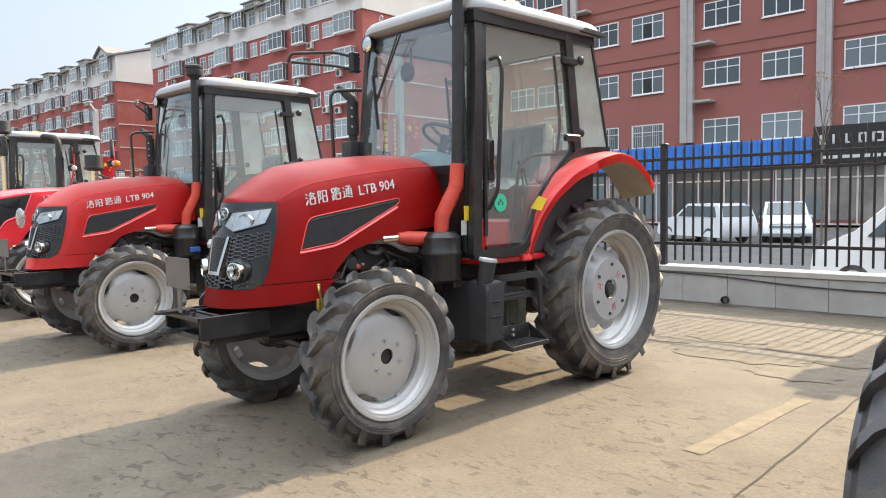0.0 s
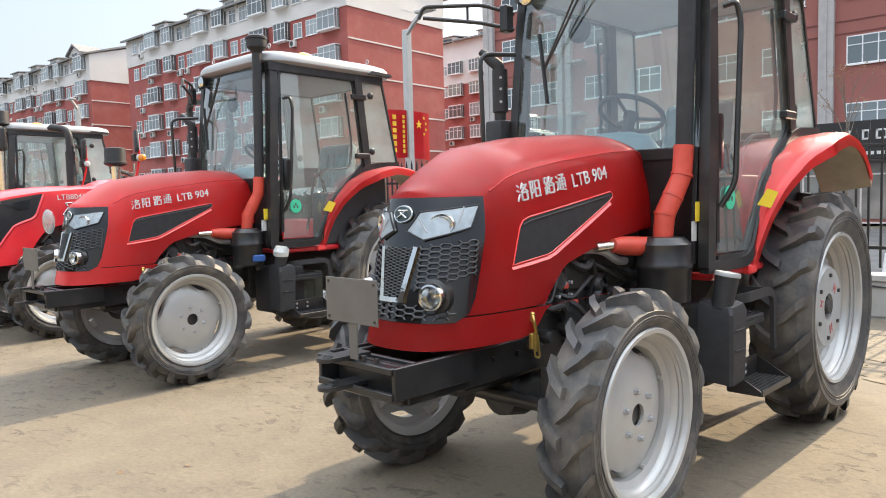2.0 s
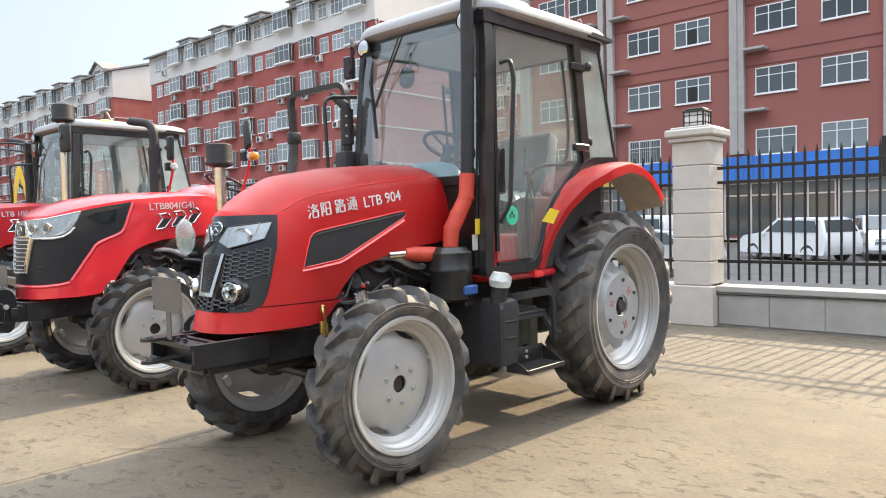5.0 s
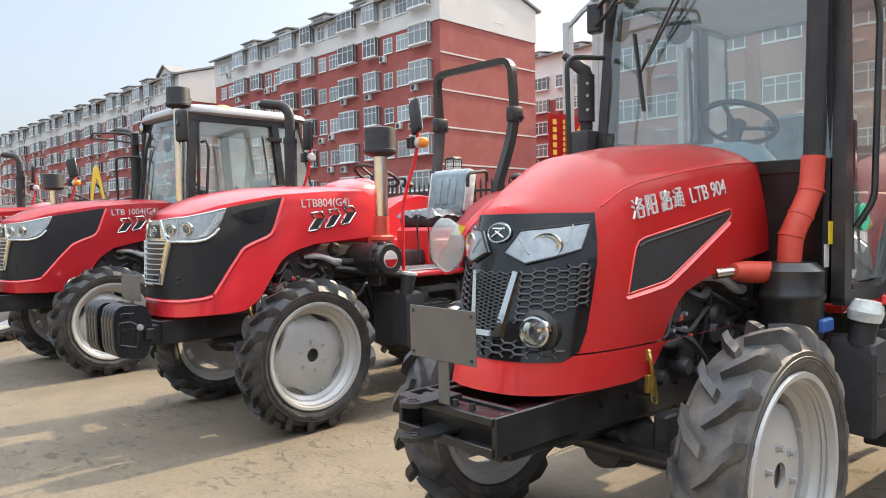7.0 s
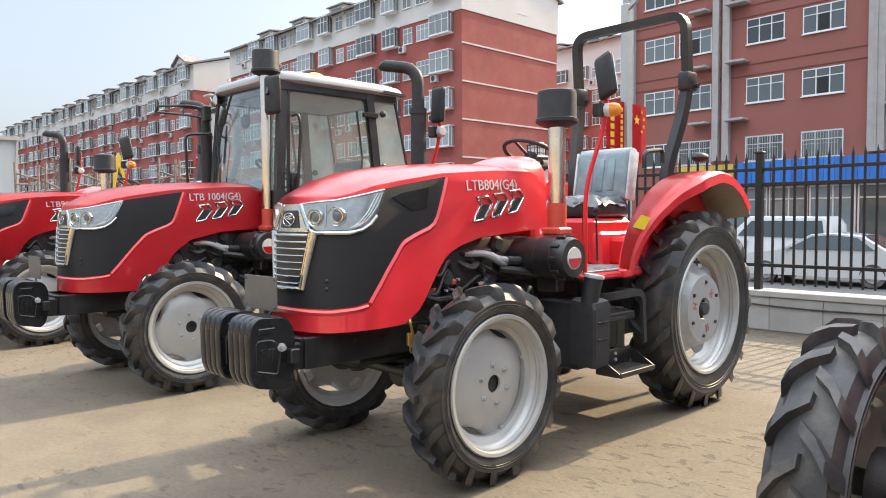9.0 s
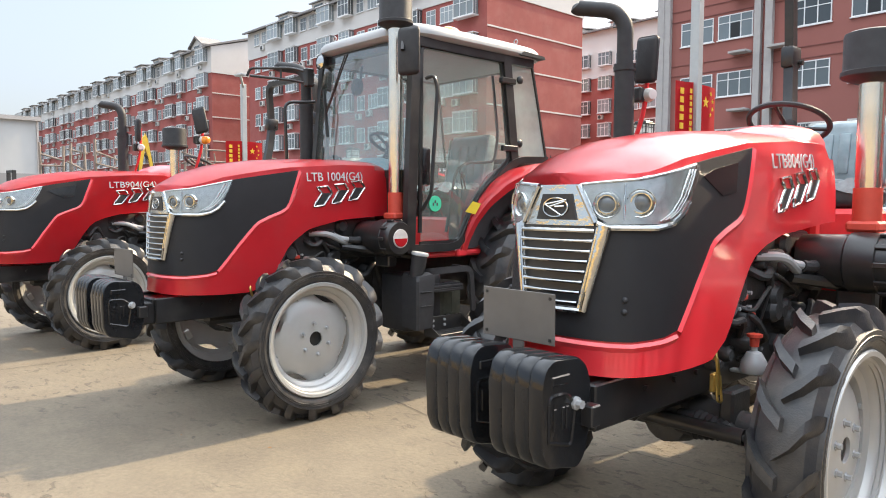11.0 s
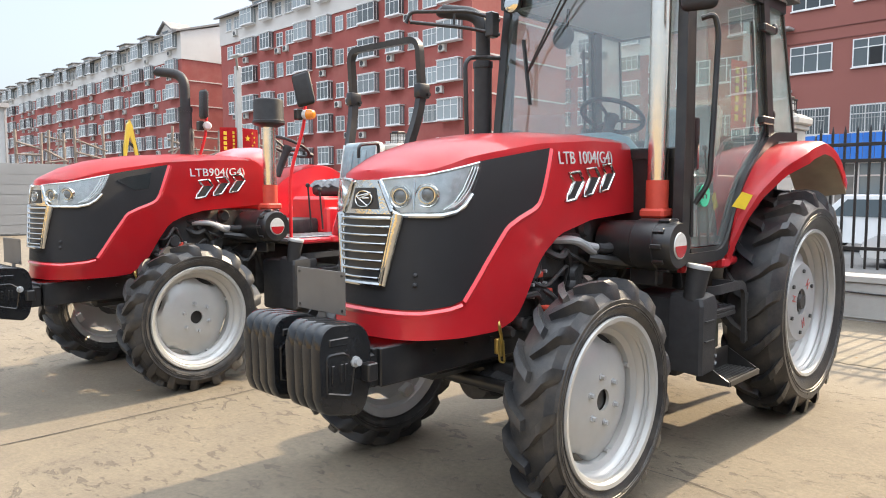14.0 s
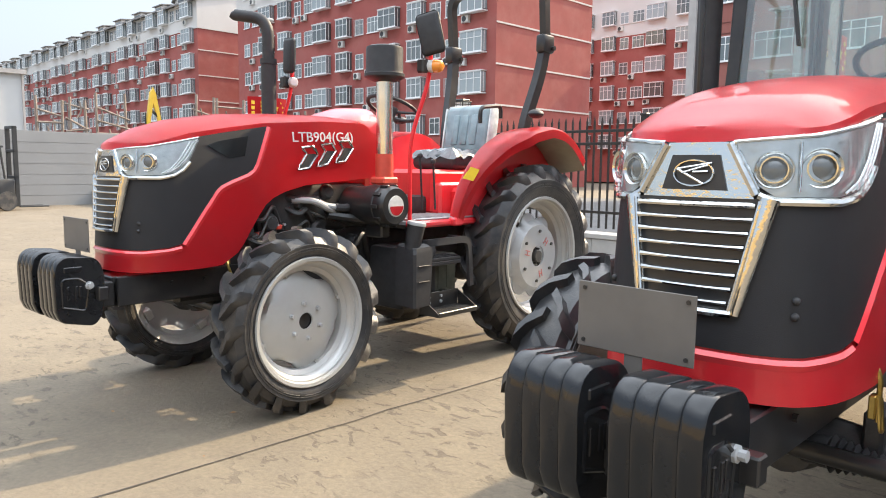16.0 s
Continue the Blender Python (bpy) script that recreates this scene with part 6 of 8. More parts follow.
def bonnet_angular(t, number, b):
    """Angular red bonnet with black flanks, chrome grille and long headlights."""
    filter_and_boot(t)
    hood = part("bonnet", b.shell(), M_RED, t, "glossy red angular bonnet", smooth=40)
    edge_yz = [(-0.50, 0.985), (-0.36, 1.145), (-0.235, 1.275), (-0.205, 1.298), (-0.134, 1.33), (-0.03, 1.368), (0.005, 1.39), (0.028, 1.425), (0.06, 1.505), (0.118, 1.648)]
    if b is BON_C:
        edge_yz = [(y - 0.045 - 0.055 * min(1.0, max(0.0, (z - 0.985) / 0.3)), z) for y, z in edge_yz]
    edge_sz = [(y2s(b, y), z) for y, z in edge_yz]
    panel = [(0.0, 0.962), (0.30, 0.958), (0.43, 0.968)] + edge_sz + [(0.56, 1.562), (0.3, 1.508), (0.0, 1.488)]
    for f in (lambda p: p, flip):
        bm = BM()
        b.patch(bm, f(panel), 0.004)
        sp = part("side_panel", bm, M_SIDE, t, "matt black perforated side panel", smooth=40)
        bm = BM()
        if b is BON_C:   # a glossy plate drawn in place of a reflection under the panel's upper edge
            b.patch(bm, f([(0.66, 1.525), (0.74, 1.55), (0.93, 1.585), (0.90, 1.47), (0.80, 1.455)]), 0.007, 0.006)
            part("panel_flap", bm, M_NOSE, sp)
            bm = BM()
        sg = 1 if f([(1, 0)])[0][0] > 0 else -1
        b.hand = sg
        low = [(0.0, 0.955), (0.30, 0.951), (0.43, 0.961)]
        b.bevel(bm, [(sg * u, z) for u, z in low + [(edge_sz[0][0] - 0.004, edge_sz[0][1] - 0.012)]], (0.0, 0.012, 0.03), (0.004, 0.012, 0.0))
        b.bevel(bm, [(sg * u, z) for u, z in edge_sz], (0.0, 0.016, 0.036), (0.004, 0.012, 0.0))
        b.hand = 1
        part("panel_moulding", bm, M_RED, sp, "red sloping edge round the black panel", smooth=25)
        bm = BM()
        for z in (1.06, 1.10):
            p = b.at(*f([(0.27, z)])[0], 0.004)
            bmesh.ops.create_uvsphere(bm, u_segments=10, v_segments=6, radius=0.011, matrix=Matrix.Translation(p))
        part("panel_stud", bm, M_BLKM, sp)
        lamp_o = [(0.10, 1.486), (0.30, 1.502), (0.60, 1.560), (0.565, 1.495), (0.525, 1.437), (0.485, 1.398), (0.44, 1.372), (0.37, 1.357), (0.20, 1.357), (0.155, 1.389)]
        bm = BM()
        b.patch(bm, f(lamp_o), 0.010, 0.012)
        lamp = part("headlight", bm, M_LAMP, t, "long clear headlight with twin projectors", smooth=40)
        bm = BM()
        b.patch(bm, f(lamp_o), 0.027, 0.012)
        part("lens", bm, M_LENS, lamp, smooth=40).visible_shadow = False
        bm = BM()
        for s0, z0, r in ((0.197, 1.422, 0.045), (0.308, 1.427, 0.048)):
            s_, z_ = f([(s0, z0)])[0]
            m = Matrix.Translation(b.at(s_, z_, 0.006)) @ Matrix.Rotation(-math.pi / 2 + s_ * 1.9, 4, 'Z')
            lathe(bm, [(r * 0.62, 0.002), (r * 0.66, 0.014), (r * 0.74, 0.014), (r * 0.78, 0.006), (r * 0.9, 0.012), (r, 0.016), (r * 1.05, 0.010), (r * 1.08, -0.004)], 28, m)
        part("projector_ring", bm, M_CHR, lamp)
        bm = BM()
        for s0, z0, r in ((0.197, 1.422, 0.045), (0.308, 1.427, 0.048)):
            s_, z_ = f([(s0, z0)])[0]
            m = Matrix.Translation(b.at(s_, z_, 0.006)) @ Matrix.Rotation(-math.pi / 2 + s_ * 1.9, 4, 'Z')
            lathe(bm, [(r * 0.64, 0.004), (r * 0.45, 0.011), (0, 0.015)], 20, m)
        part("projector", bm, M_PROJ, lamp, "dark round projector lens")
        bm = BM()
        for d in (0.0, 0.02, 0.04):
            b.strip(bm, f([(0.375 + d, 1.366 + d * 0.2), (0.425 + d, 1.395 + d * 0.2), (0.475 + d, 1.447 + d * 0.1), (0.515 + d, 1.505), (0.545 + d * 0.9, 1.545)]), 0.0035, 0.018, False, 5)
        b.strip(bm, f([(0.165, 1.359), (0.20, 1.344), (0.37, 1.343), (0.445, 1.358), (0.495, 1.386), (0.54, 1.43)]), 0.012, 0.008, False, 6)
        b.strip(bm, f([(0.10, 1.492), (0.30, 1.508), (0.60, 1.565)]), 0.006, 0.010, False, 5)
        b.strip(bm, f([(0.115, 1.469), (0.165, 1.374)]), 0.004, 0.018, False, 5)
        b.strip(bm, f([(0.255, 1.489), (0.252, 1.369)]), 0.003, 0.018, False, 5)
        part("lamp_trim", bm, M_CHR, lamp, "chrome lamp brow")
        # vent marks behind the panel
        for k in range(3):
            s0 = y2s(b, 0.235 + 0.15 * k)
            z0 = 1.392 + 0.022 * k
            q = [(s0 - 0.012, z0), (s0 + 0.075, z0 + 0.012), (s0 + 0.148, z0 + 0.10), (s0 + 0.112, z0 + 0.148), (s0 + 0.022, z0 + 0.137), (s0 + 0.06, z0 + 0.098)]
            bm = BM()
            b.strip(bm, f(q), 0.009, 0.004, True, 3)
            vent = part("side_vent", bm, M_CHR, t, "chrome arrow-shaped vent surround")
            bm = BM()
            b.patch(bm, f([(s0, z0 + 0.004), (s0 + 0.07, z0 + 0.013), (s0 + 0.138, z0 + 0.10), (s0 + 0.065, z0 + 0.10)]), 0.005, 0.006)
            part("vent_mesh", bm, M_BLKM, vent)
    # grille
    G = [(-0.195, 1.349), (0.195, 1.349), (0.13, 1.058), (-0.13, 1.058)]
    bm = BM()
    b.patch(bm, G, 0.010, 0.01)
    gr = part("grille", bm, M_BLK, t, "black grille with chrome bars")
    bm = BM()
    b.strip(bm, [(-0.16, 1.332), (0.16, 1.332)], 0.008, 0.018, False, 8)
    b.strip(bm, [(-0.125, 1.058), (0.125, 1.058)], 0.012, 0.018, False, 8)
    for s in (1, -1):
        leg = [b.at(s * (0.192 - 0.062 * k / 10), 1.349 - 0.295 * k / 10, 0.008) for k in range(11)]
        sweep(bm, leg, [0.026 - 0.011 * k / 10 for k in range(11)], 12)
        b.strip(bm, [(s * 0.172, 1.344), (s * 0.118, 1.058)], 0.006, 0.022, False, 8)
        b.strip(bm, [(s * 0.16, 1.359), (s * 0.092, 1.489)], 0.012, 0.012, False, 6)
    part("grille_frame", bm, M_CHR, gr, "tapered chrome grille frame", smooth=40)
    bm = BM()
    for k in range(7):
        z = 1.297 - 0.0355 * k
        w = 0.13 + (0.19 - 0.13) * (z - 1.058) / 0.29 - 0.022
        pts = [b.at(-w + 2 * w * j / 8, z, 0.020) for j in range(9)]
        sweep(bm, pts, [0.0085, 0.006, 0.0055, 0.0055, 0.0055, 0.0055, 0.0055, 0.006, 0.0085], 8)
        part("grille_bar", bm, M_CHR, gr, "bright horizontal grille bar")
        bm = BM()
    b.patch(bm, [(-0.155, 1.349), (-0.085, 1.492), (0.085, 1.492), (0.155, 1.349)], 0.012, 0.02)
    em = part("emblem_block", bm, M_CHR, gr, "chrome emblem surround", smooth=40)
    bm = BM()
    b.patch(bm, [(-0.09, 1.369), (-0.067, 1.459), (0.067, 1.459), (0.09, 1.369)], 0.017, 0.012)
    part("emblem_plate", bm, M_BLK, em)
    bm = BM()
    ring = [b.at(0.054 * math.cos(2 * math.pi * k / 24), 1.412 + 0.033 * math.sin(2 * math.pi * k / 24), 0.021) for k in range(24)]
    sweep(bm, ring, 0.003, 6, closed=True)
    for (u, z), (v, w) in (((-0.045, 1.422), (0.05, 1.438)), ((-0.045, 1.422), (0.03, 1.384)), ((-0.03, 1.412), (0.04, 1.432)), ((0.0, 1.414), (0.04, 1.416))):
        sweep(bm, [b.at(u, z, 0.022), b.at(v, w, 0.022)], 0.0035, 6)
    part("emblem", bm, M_CHR, em)
    side_text(t, "model_number", number, 0.088, y2s(b, 0.17), 1.572, 0.04, b, aspect=0.97 if " " in number else 1.03, label="white model number on the bonnet flank")
    latch(t, 0.335, -0.265, 0.81)
    weights(t)
    plate(t, -0.042, -0.95, 0.95, 0.33, 0.175, 0.72)
    # engine air filter across the bay, seen from its end
    bm = BM()
    lathe(bm, [(0, 0.0), (0.12, 0.0), (0.125, 0.2), (0.135, 0.21), (0.135, 0.33), (0.128, 0.335), (0.128, 0.40), (0.115, 0.425), (0.07, 0.425), (0.07, 0.41), (0, 0.41)], 32, Matrix.Translation((0.27, 0.74, 1.165)))
    fil = part("air_filter", bm, M_BLK, t, "black cylindrical air filter")
    bm = BM()
    box(bm, (-0.02, 0.128, -0.012), (0.04, 0.142, 0.012), 0.003)
    rib = None
    for k in range(10):
        m = Matrix.Translation((0.62, 0.74, 1.165)) @ Matrix.Rotation(2 * math.pi * k / 10, 4, 'X')
        rib = shared("filter_rib", rib, fil, m) if rib else part("filter_rib", bm, M_BLK, fil, loc=m)
    bm = BM()
    lathe(bm, [(0, 0.429), (0.066, 0.429), (0.07, 0.42)], 28, Matrix.Translation((0.27, 0.74, 1.165)))
    part("filter_label", bm, M_WHT, fil, "round white and red label")
    bm = BM()
    prism(bm, [(0.74 + 0.06 * math.cos(a), 1.165 + 0.06 * math.sin(a)) for a in [math.pi + math.pi * k / 12 for k in range(13)]], 'x', 0.70, 0.702)
    part("label_print", bm, M_TAIL, fil)
    bm = BM()
    sweep(bm, arc_pts([(0.27, 0.42, 1.2), (0.33, 0.46, 1.16), (0.34, 0.54, 1.15)], 0.04), 0.02, 10)
    part("air_pipe", bm, M_DISC, t, "short grey air pipe")
    bm = BM()
    sweep(bm, arc_pts([(0.34, 0.53, 1.15), (0.36, 0.6, 1.14), (0.36, 0.68, 1.16)], 0.04), 0.028, 10)
    sweep(bm, arc_pts([(0.2, 0.2, 1.22), (0.28, 0.3, 1.2), (0.28, 0.43, 1.2)], 0.05), 0.028, 10)
    part("rubber_hose", bm, M_BLKM, t, "black rubber hose")
    bm = BM()
    sweep(bm, [(0.3, 0.5, 1.1), (0.56, 0.98, 1.02), (0.56, 1.0, 0.92)], 0.03, 8)
    box(bm, (0.42, 0.72, 0.95), (0.58, 0.8, 1.04), 0.01)
    part("filter_bracket", bm, M_BLK, t)


def chrome_stack(t, x, y, z0, z1):
    """Polished intake pipe with a black drum pre-cleaner."""
    bm = BM()
    sweep(bm, [(x, y, z0 + 0.16), (x, y, z1)], 0.054, 20)
    for k in (0.3, 0.62):
        zc = z0 + (z1 - z0) * k
        sweep(bm, [(x, y, zc), (x, y, zc + 0.008)], 0.0565, 20)
    p = part("intake_pipe", bm, M_STEEL, t, "polished steel intake pipe")
    bm = BM()
    sweep(bm, [(x, y, z0), (x, y, z0 + 0.17)], 0.06, 18)
    box(bm, (x - 0.07, y - 0.07, z0 - 0.03), (x + 0.07, y + 0.07, z0 + 0.02), 0.012)
    part("rubber_boot", bm, M_DUCT, p, "red-brown rubber boot")
    bm = BM()
    lathe(bm, [(0, -0.02), (0.07, -0.02), (0.12, 0.0), (0.132, 0.01), (0.132, 0.03), (0.125, 0.034), (0.122, 0.045), (0.122, 0.185), (0.118, 0.2), (0.10, 0.208), (0, 0.21)], 28, Matrix.Translation((x, y, z1)) @ Matrix.Rotation(-math.pi / 2, 4, 'Y'))
    part("pre_cleaner", bm, M_BLKM, p, "black drum pre-cleaner")


def swan_exhaust(t, x, y, top):
    """Stack on the far side: a stout lower pipe, and a thinner neck bent outwards."""
    bm = BM()
    sweep(bm, arc_pts([(-0.3, 0.6, 1.3), (x, y, 1.36), (x, y, 1.7), (x, y, top - 0.3)], 0.12), 0.058, 16)
    sweep(bm, [(x, y, top - 0.34), (x, y, top - 0.3)], 0.064, 16)
    path = arc_pts([(x, y, top - 0.32), (x, y, top), (x - 0.24, y - 0.14, top + 0.04), (x - 0.25, y - 0.15, top + 0.06)], 0.14, 8)
    n = len(path)
    sweep(bm, path, [0.047 - 0.006 * k / n if k < n - 2 else 0.034 if k == n - 2 else 0.016 for k in range(n)], 16)
    part("exhaust", bm, M_BLKM, t, "black swan-necked exhaust stack")


def mirror_pole(t, x, y):
    """Red mirror pole with amber lamp and black mirror."""
    bm = BM()
    sweep(bm, arc_pts([(x - 0.06, y - 0.1, 1.05), (x - 0.06, y - 0.1, 1.6), (x + 0.02, y + 0.0, 2.0), (x + 0.03, y + 0.0, 2.3)], 0.15, 5), 0.014, 8)
    pole = part("mirror_pole", bm, M_REDD, t, "red tubular mirror pole")
    bm = BM()
    m = Matrix.Translation((x + 0.05, y - 0.02, 2.27)) @ Matrix.Rotation(radians(22 if x > 0 else -10), 4, 'Z') @ Matrix.Rotation(radians(-13 if x > 0 else 4), 4, 'Y')
    box(bm, (-0.08, -0.042, -0.135), (0.08, 0.0, 0.135), 0.028, 3, m)
    mir = part("mirror", bm, M_BLKM, pole, "black wing mirror")
    bm = BM()
    box(bm, (-0.065, 0.001, -0.12), (0.065, 0.004, 0.12), 0.0, m=m)
    part("mirror_glass", bm, M_MIR, mir)
    bm = BM()
    mm = Matrix.Translation((x + 0.03, y, 2.07))
    turn = mm @ Matrix.Rotation(radians(20 if x > 0 else 160), 4, 'Z')
    lathe(bm, [(0.042, 0.02), (0.042, 0.05), (0.034, 0.075), (0, 0.095)], 14, turn)
    lamp = part("indicator", bm, M_AMB, pole, "amber indicator lamp")
    bm = BM()
    lathe(bm, [(0, -0.055), (0.03, -0.05), (0.042, -0.02), (0.042, 0.0198)], 14, turn)
    part("clear_lens", bm, M_LANT, lamp, "clear half of the lamp")
    bm = BM()
    box(bm, (-0.03, -0.03, -0.045), (0.03, 0.03, 0.045), 0.01, m=mm @ Matrix.Translation((-0.03, -0.05, 0)))
    part("lamp_holder", bm, M_BLK, pole)


def open_platform(t):
    """Seat, wheel, dash and roll bar of the tractors without a cab."""
    bm = BM()
    rows = []
    for y, z, w in ((0.64, 1.735, 0.25), (0.72, 1.79, 0.265), (0.82, 1.822, 0.27), (0.99, 1.835, 0.265), (1.03, 1.80, 0.25)):
        rows.append([bm.verts.new((w * math.cos(math.pi * k / 12), y, 1.62 + (z - 1.62) * math.sin(math.pi * k / 12) ** 0.5)) for k in range(13)])
    for A, B in zip(rows, rows[1:]):
        for k in range(12):
            bm.faces.new((A[k], A[k + 1], B[k + 1], B[k]))
    bm.faces.new(rows[0])
    bm.faces.new(rows[-1])
    box(bm, (-0.26, 0.88, 1.02), (0.26, 0.97, 1.66), 0.02)
    part("cowl", bm, M_RED, t, "red instrument cowl")
    bm = BM()
    box(bm, (-0.18, 0.96, 1.2), (0.18, 1.08, 1.74), 0.05, 3)
    part("dashboard", bm, M_TEAL, t, "grey-blue dashboard")
    steering(t, (0.0, 1.18, 1.86), -25)
    seat(t, 2.04, 1.40, M_WRAP, 0.86)
    bm = BM()
    box(bm, (-0.5, 1.72, 1.05), (0.5, 2.3, 1.26), 0.03)
    box(bm, (-0.24, 1.58, 1.05), (0.24, 2.1, 1.40), 0.03)
    # the darker red carries the shade that lies on the platform
    part("seat_base", bm, M_REDD, t, "red seat platform, its shade put into a darker red")
    bm = BM()
    box(bm, (-0.17, 0.96, 1.05), (0.17, 1.62, 1.2), 0.04, 2)
    part("gear_tunnel", bm, M_IRON, t, "dark tunnel over the gearbox")
    bm = BM()
    box(bm, (0.19, 1.0, 1.052), (0.6, 1.68, 1.064), 0.004)
    for k in range(9):
        box(bm, (0.21, 1.04 + 0.07 * k, 1.064), (0.58, 1.055 + 0.07 * k, 1.069), 0)
    part("floor_mat", bm, M_DISC, t, "grey ribbed floor plate")
    for s in (1, -1):
        bm = BM()
        sweep(bm, arc_pts([(s * 0.56, 1.75, 1.75), (s * 0.56, 1.75, 1.87), (s * 0.56, 2.0, 1.90), (s * 0.56, 2.0, 1.80)], 0.05), 0.016, 8)
        part("grab_handle", bm, M_BLK, t, "black grab handle on the mudguard")
    bar = thing("roll_bar", (0, 0, 0), "black tubular roll bar", "")
    bar.parent = t
    for s in (1, -1):
        bm = BM()
        sweep(bm, arc_pts([(s * 0.43, 2.26, 1.2), (s * 0.43, 2.28, 1.75), (s * 0.49, 2.42, 2.2), (s * 0.51, 2.46, 2.45)], 0.12), 0, flat=(0.032, 0.045))
        part("roll_post", bm, M_BLK, bar)
    bm = BM()
    sweep(bm, arc_pts([(-0.51, 2.46, 2.44), (-0.51, 2.42, 2.97), (0.51, 2.42, 2.97), (0.51, 2.46, 2.44)], 0.13, 6), 0, flat=(0.03, 0.036))
    part("roll_hoop", bm, M_BLK, bar, "folding upper hoop")
    for s in (1, -1):
        bm = BM()
        box(bm, (s * 0.51 - 0.045, 2.38, 2.38), (s * 0.51 + 0.045, 2.54, 2.53), 0.02, 2)
        lathe(bm, [(0, -0.07), (0.02, -0.07), (0.02, 0.07), (0, 0.07)], 10, Matrix.Translation((s * 0.51, 2.5, 2.42)))
        part("hinge_block", bm, M_BLK, bar)
    for s in (1, -1):
        bm = BM()
        bmesh.ops.create_uvsphere(bm, u_segments=14, v_segments=8, radius=0.06, matrix=Matrix.Translation((s * 0.75, 2.2, 1.80 + 0.04)) @ Matrix.Diagonal((1, 1.2, 0.6, 1)))
        part("fender_lamp", bm, M_BLKM, t, "small black lamp on the mudguard")
    for x, y, z in ((0.3, 1.4, 1.5), (0.34, 1.5, 1.46), (-0.3, 1.4, 1.5)):
        bm = BM()
        sweep(bm, [(x, y, 1.1), (x + 0.02, y - 0.05, z)], 0.008, 6)
        lathe(bm, [(0, -0.02), (0.02, -0.01), (0.02, 0.01), (0, 0.02)], 8, Matrix.Translation((x + 0.02, y - 0.05, z)))
        part("lever", bm, M_BLKM, t, "black control lever")


def tractor(name_label, pose_m, style, number=""):
    t = thing("tractor", pose_m, name_label, "tractor", "tractors in the row")
    chassis(t, 0)
    step_box(t)
    for x in (0.68, -0.72) if style == "round" else (0.67, -0.74):
        front_wheel(t, x)
    for x in (0.68, -0.715) if style == "open" else (0.715, -0.715):
        rear_wheel(t, x, 0.3 if style == "open" else 0.35)
    if style == "round":
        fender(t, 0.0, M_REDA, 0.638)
        bonnet_round(t)
        cab(t, 1.035)
    elif style == "cab":
        fender(t, 0.06, M_RED, 0.638)
        bonnet_angular(t, number, BON_B)
        cab(t, 0.978)
        chrome_stack(t, 0.505, 0.85, 1.33, 2.73)
        swan_exhaust(t, -0.75, 0.87, 2.58)
        bm = BM()
        sweep(bm, arc_pts([(0.58, 0.95, 2.62), (0.68, 0.78, 2.66), (0.74, 0.72, 2.5)], 0.05), 0.014, 8)
        arm = part("mirror_arm", bm, M_BLK, t, "black mirror arm")
        bm = BM()
        m = Matrix.Translation((0.74, 0.80, 2.50)) @ Matrix.Rotation(radians(15), 4, 'Z')
        box(bm, (-0.09, -0.06, -0.17), (0.09, 0.0, 0.17), 0.035, 3, m)
        mir = part("mirror", bm, M_BLKM, arm, "black wing mirror")
        bm = BM()
        box(bm, (-0.07, 0.001, -0.15), (0.07, 0.004, 0.15), m=m)
        part("mirror_glass", bm, M_MIR, mir)
    else:
        fender(t, 0.08)
        bonnet_angular(t, number, BON_C)
        open_platform(t)
        chrome_stack(t, 0.51, 0.81, 1.33, 1.99)
        swan_exhaust(t, -0.78, 0.80, 2.53)
        mirror_pole(t, 0.72, 1.0)
        mirror_pole(t, -0.78, 1.0)
    return t


def at(x, y, deg):
    return Matrix.Translation((x, y, 0)) @ Matrix.Rotation(radians(deg), 4, 'Z')


t1 = tractor("red cab tractor with rounded bonnet and black honeycomb nose", at(0.057, 0.024, -4.4), "round")
t2 = copy_thing(t1, at(-3.99, 0.295, -2.25))
# a plastic bag over one headlight, a blue tag and a wrapped filler neck
bm = BM()
bmesh.ops.create_icosphere(bm, subdivisions=3, radius=1.0)
for v in bm.verts:
    k = 1 + 0.12 * noise.noise(v.co * 2.6) + 0.05 * noise.noise(v.co * 7)
    v.co = Vector((v.co.x * 0.088 * k, v.co.y * 0.04 * k, v.co.z * 0.10 * k)) + Vector((-0.185, -0.745, 1.36))
part("plastic_bag", bm, M_BAG, t2, "frosted plastic bag over a headlight", smooth=180)
bm = BM()
box(bm, (0.60, 0.66, 0.945), (0.635, 0.78, 1.005), 0.008)
part("blue_tag", bm, M_BLUE, t2, "blue tag on the air filter")
bm = BM()
sweep(bm, [(0.718, 0.887, 0.99), (0.724, 0.887, 1.03), (0.73, 0.89, 1.075)], [0.067, 0.074, 0.052], 12)
part("filler_wrap", bm, M_PLAS, t2, "white plastic wrapped round the filler neck")
t0 = copy_thing(t1, at(4.268, -0.40, -1.5))
t3 = tractor("red open tractor with roll bar and chrome grille, LTB804(G4)", at(-7.215, 0.504, -0.35), "open", "LTB804(G4)")
t4 = tractor("red cab tractor with chrome grille and black flanks, LTB1004(G4)", at(-10.316, 0.233, 0.15), "cab", "LTB 1004(G4)")
t5 = copy_thing(t3, at(-13.57, -0.07, 3.5))
t5["label"] = "red open tractor with roll bar and chrome grille, LTB904(G4)"
for o in list(t5.children):
    if o.name.startswith("model_number"):
        bpy.data.objects.remove(o)
for o in t5.children:   # seat and roll bar of this one sit farther back
    if o.name.startswith(("roll_bar", "seat", "steering_wheel")) and not o.name.startswith("seat_base"):
        o.matrix_basis = Matrix.Translation((0, 0.2, 0)) @ o.matrix_basis
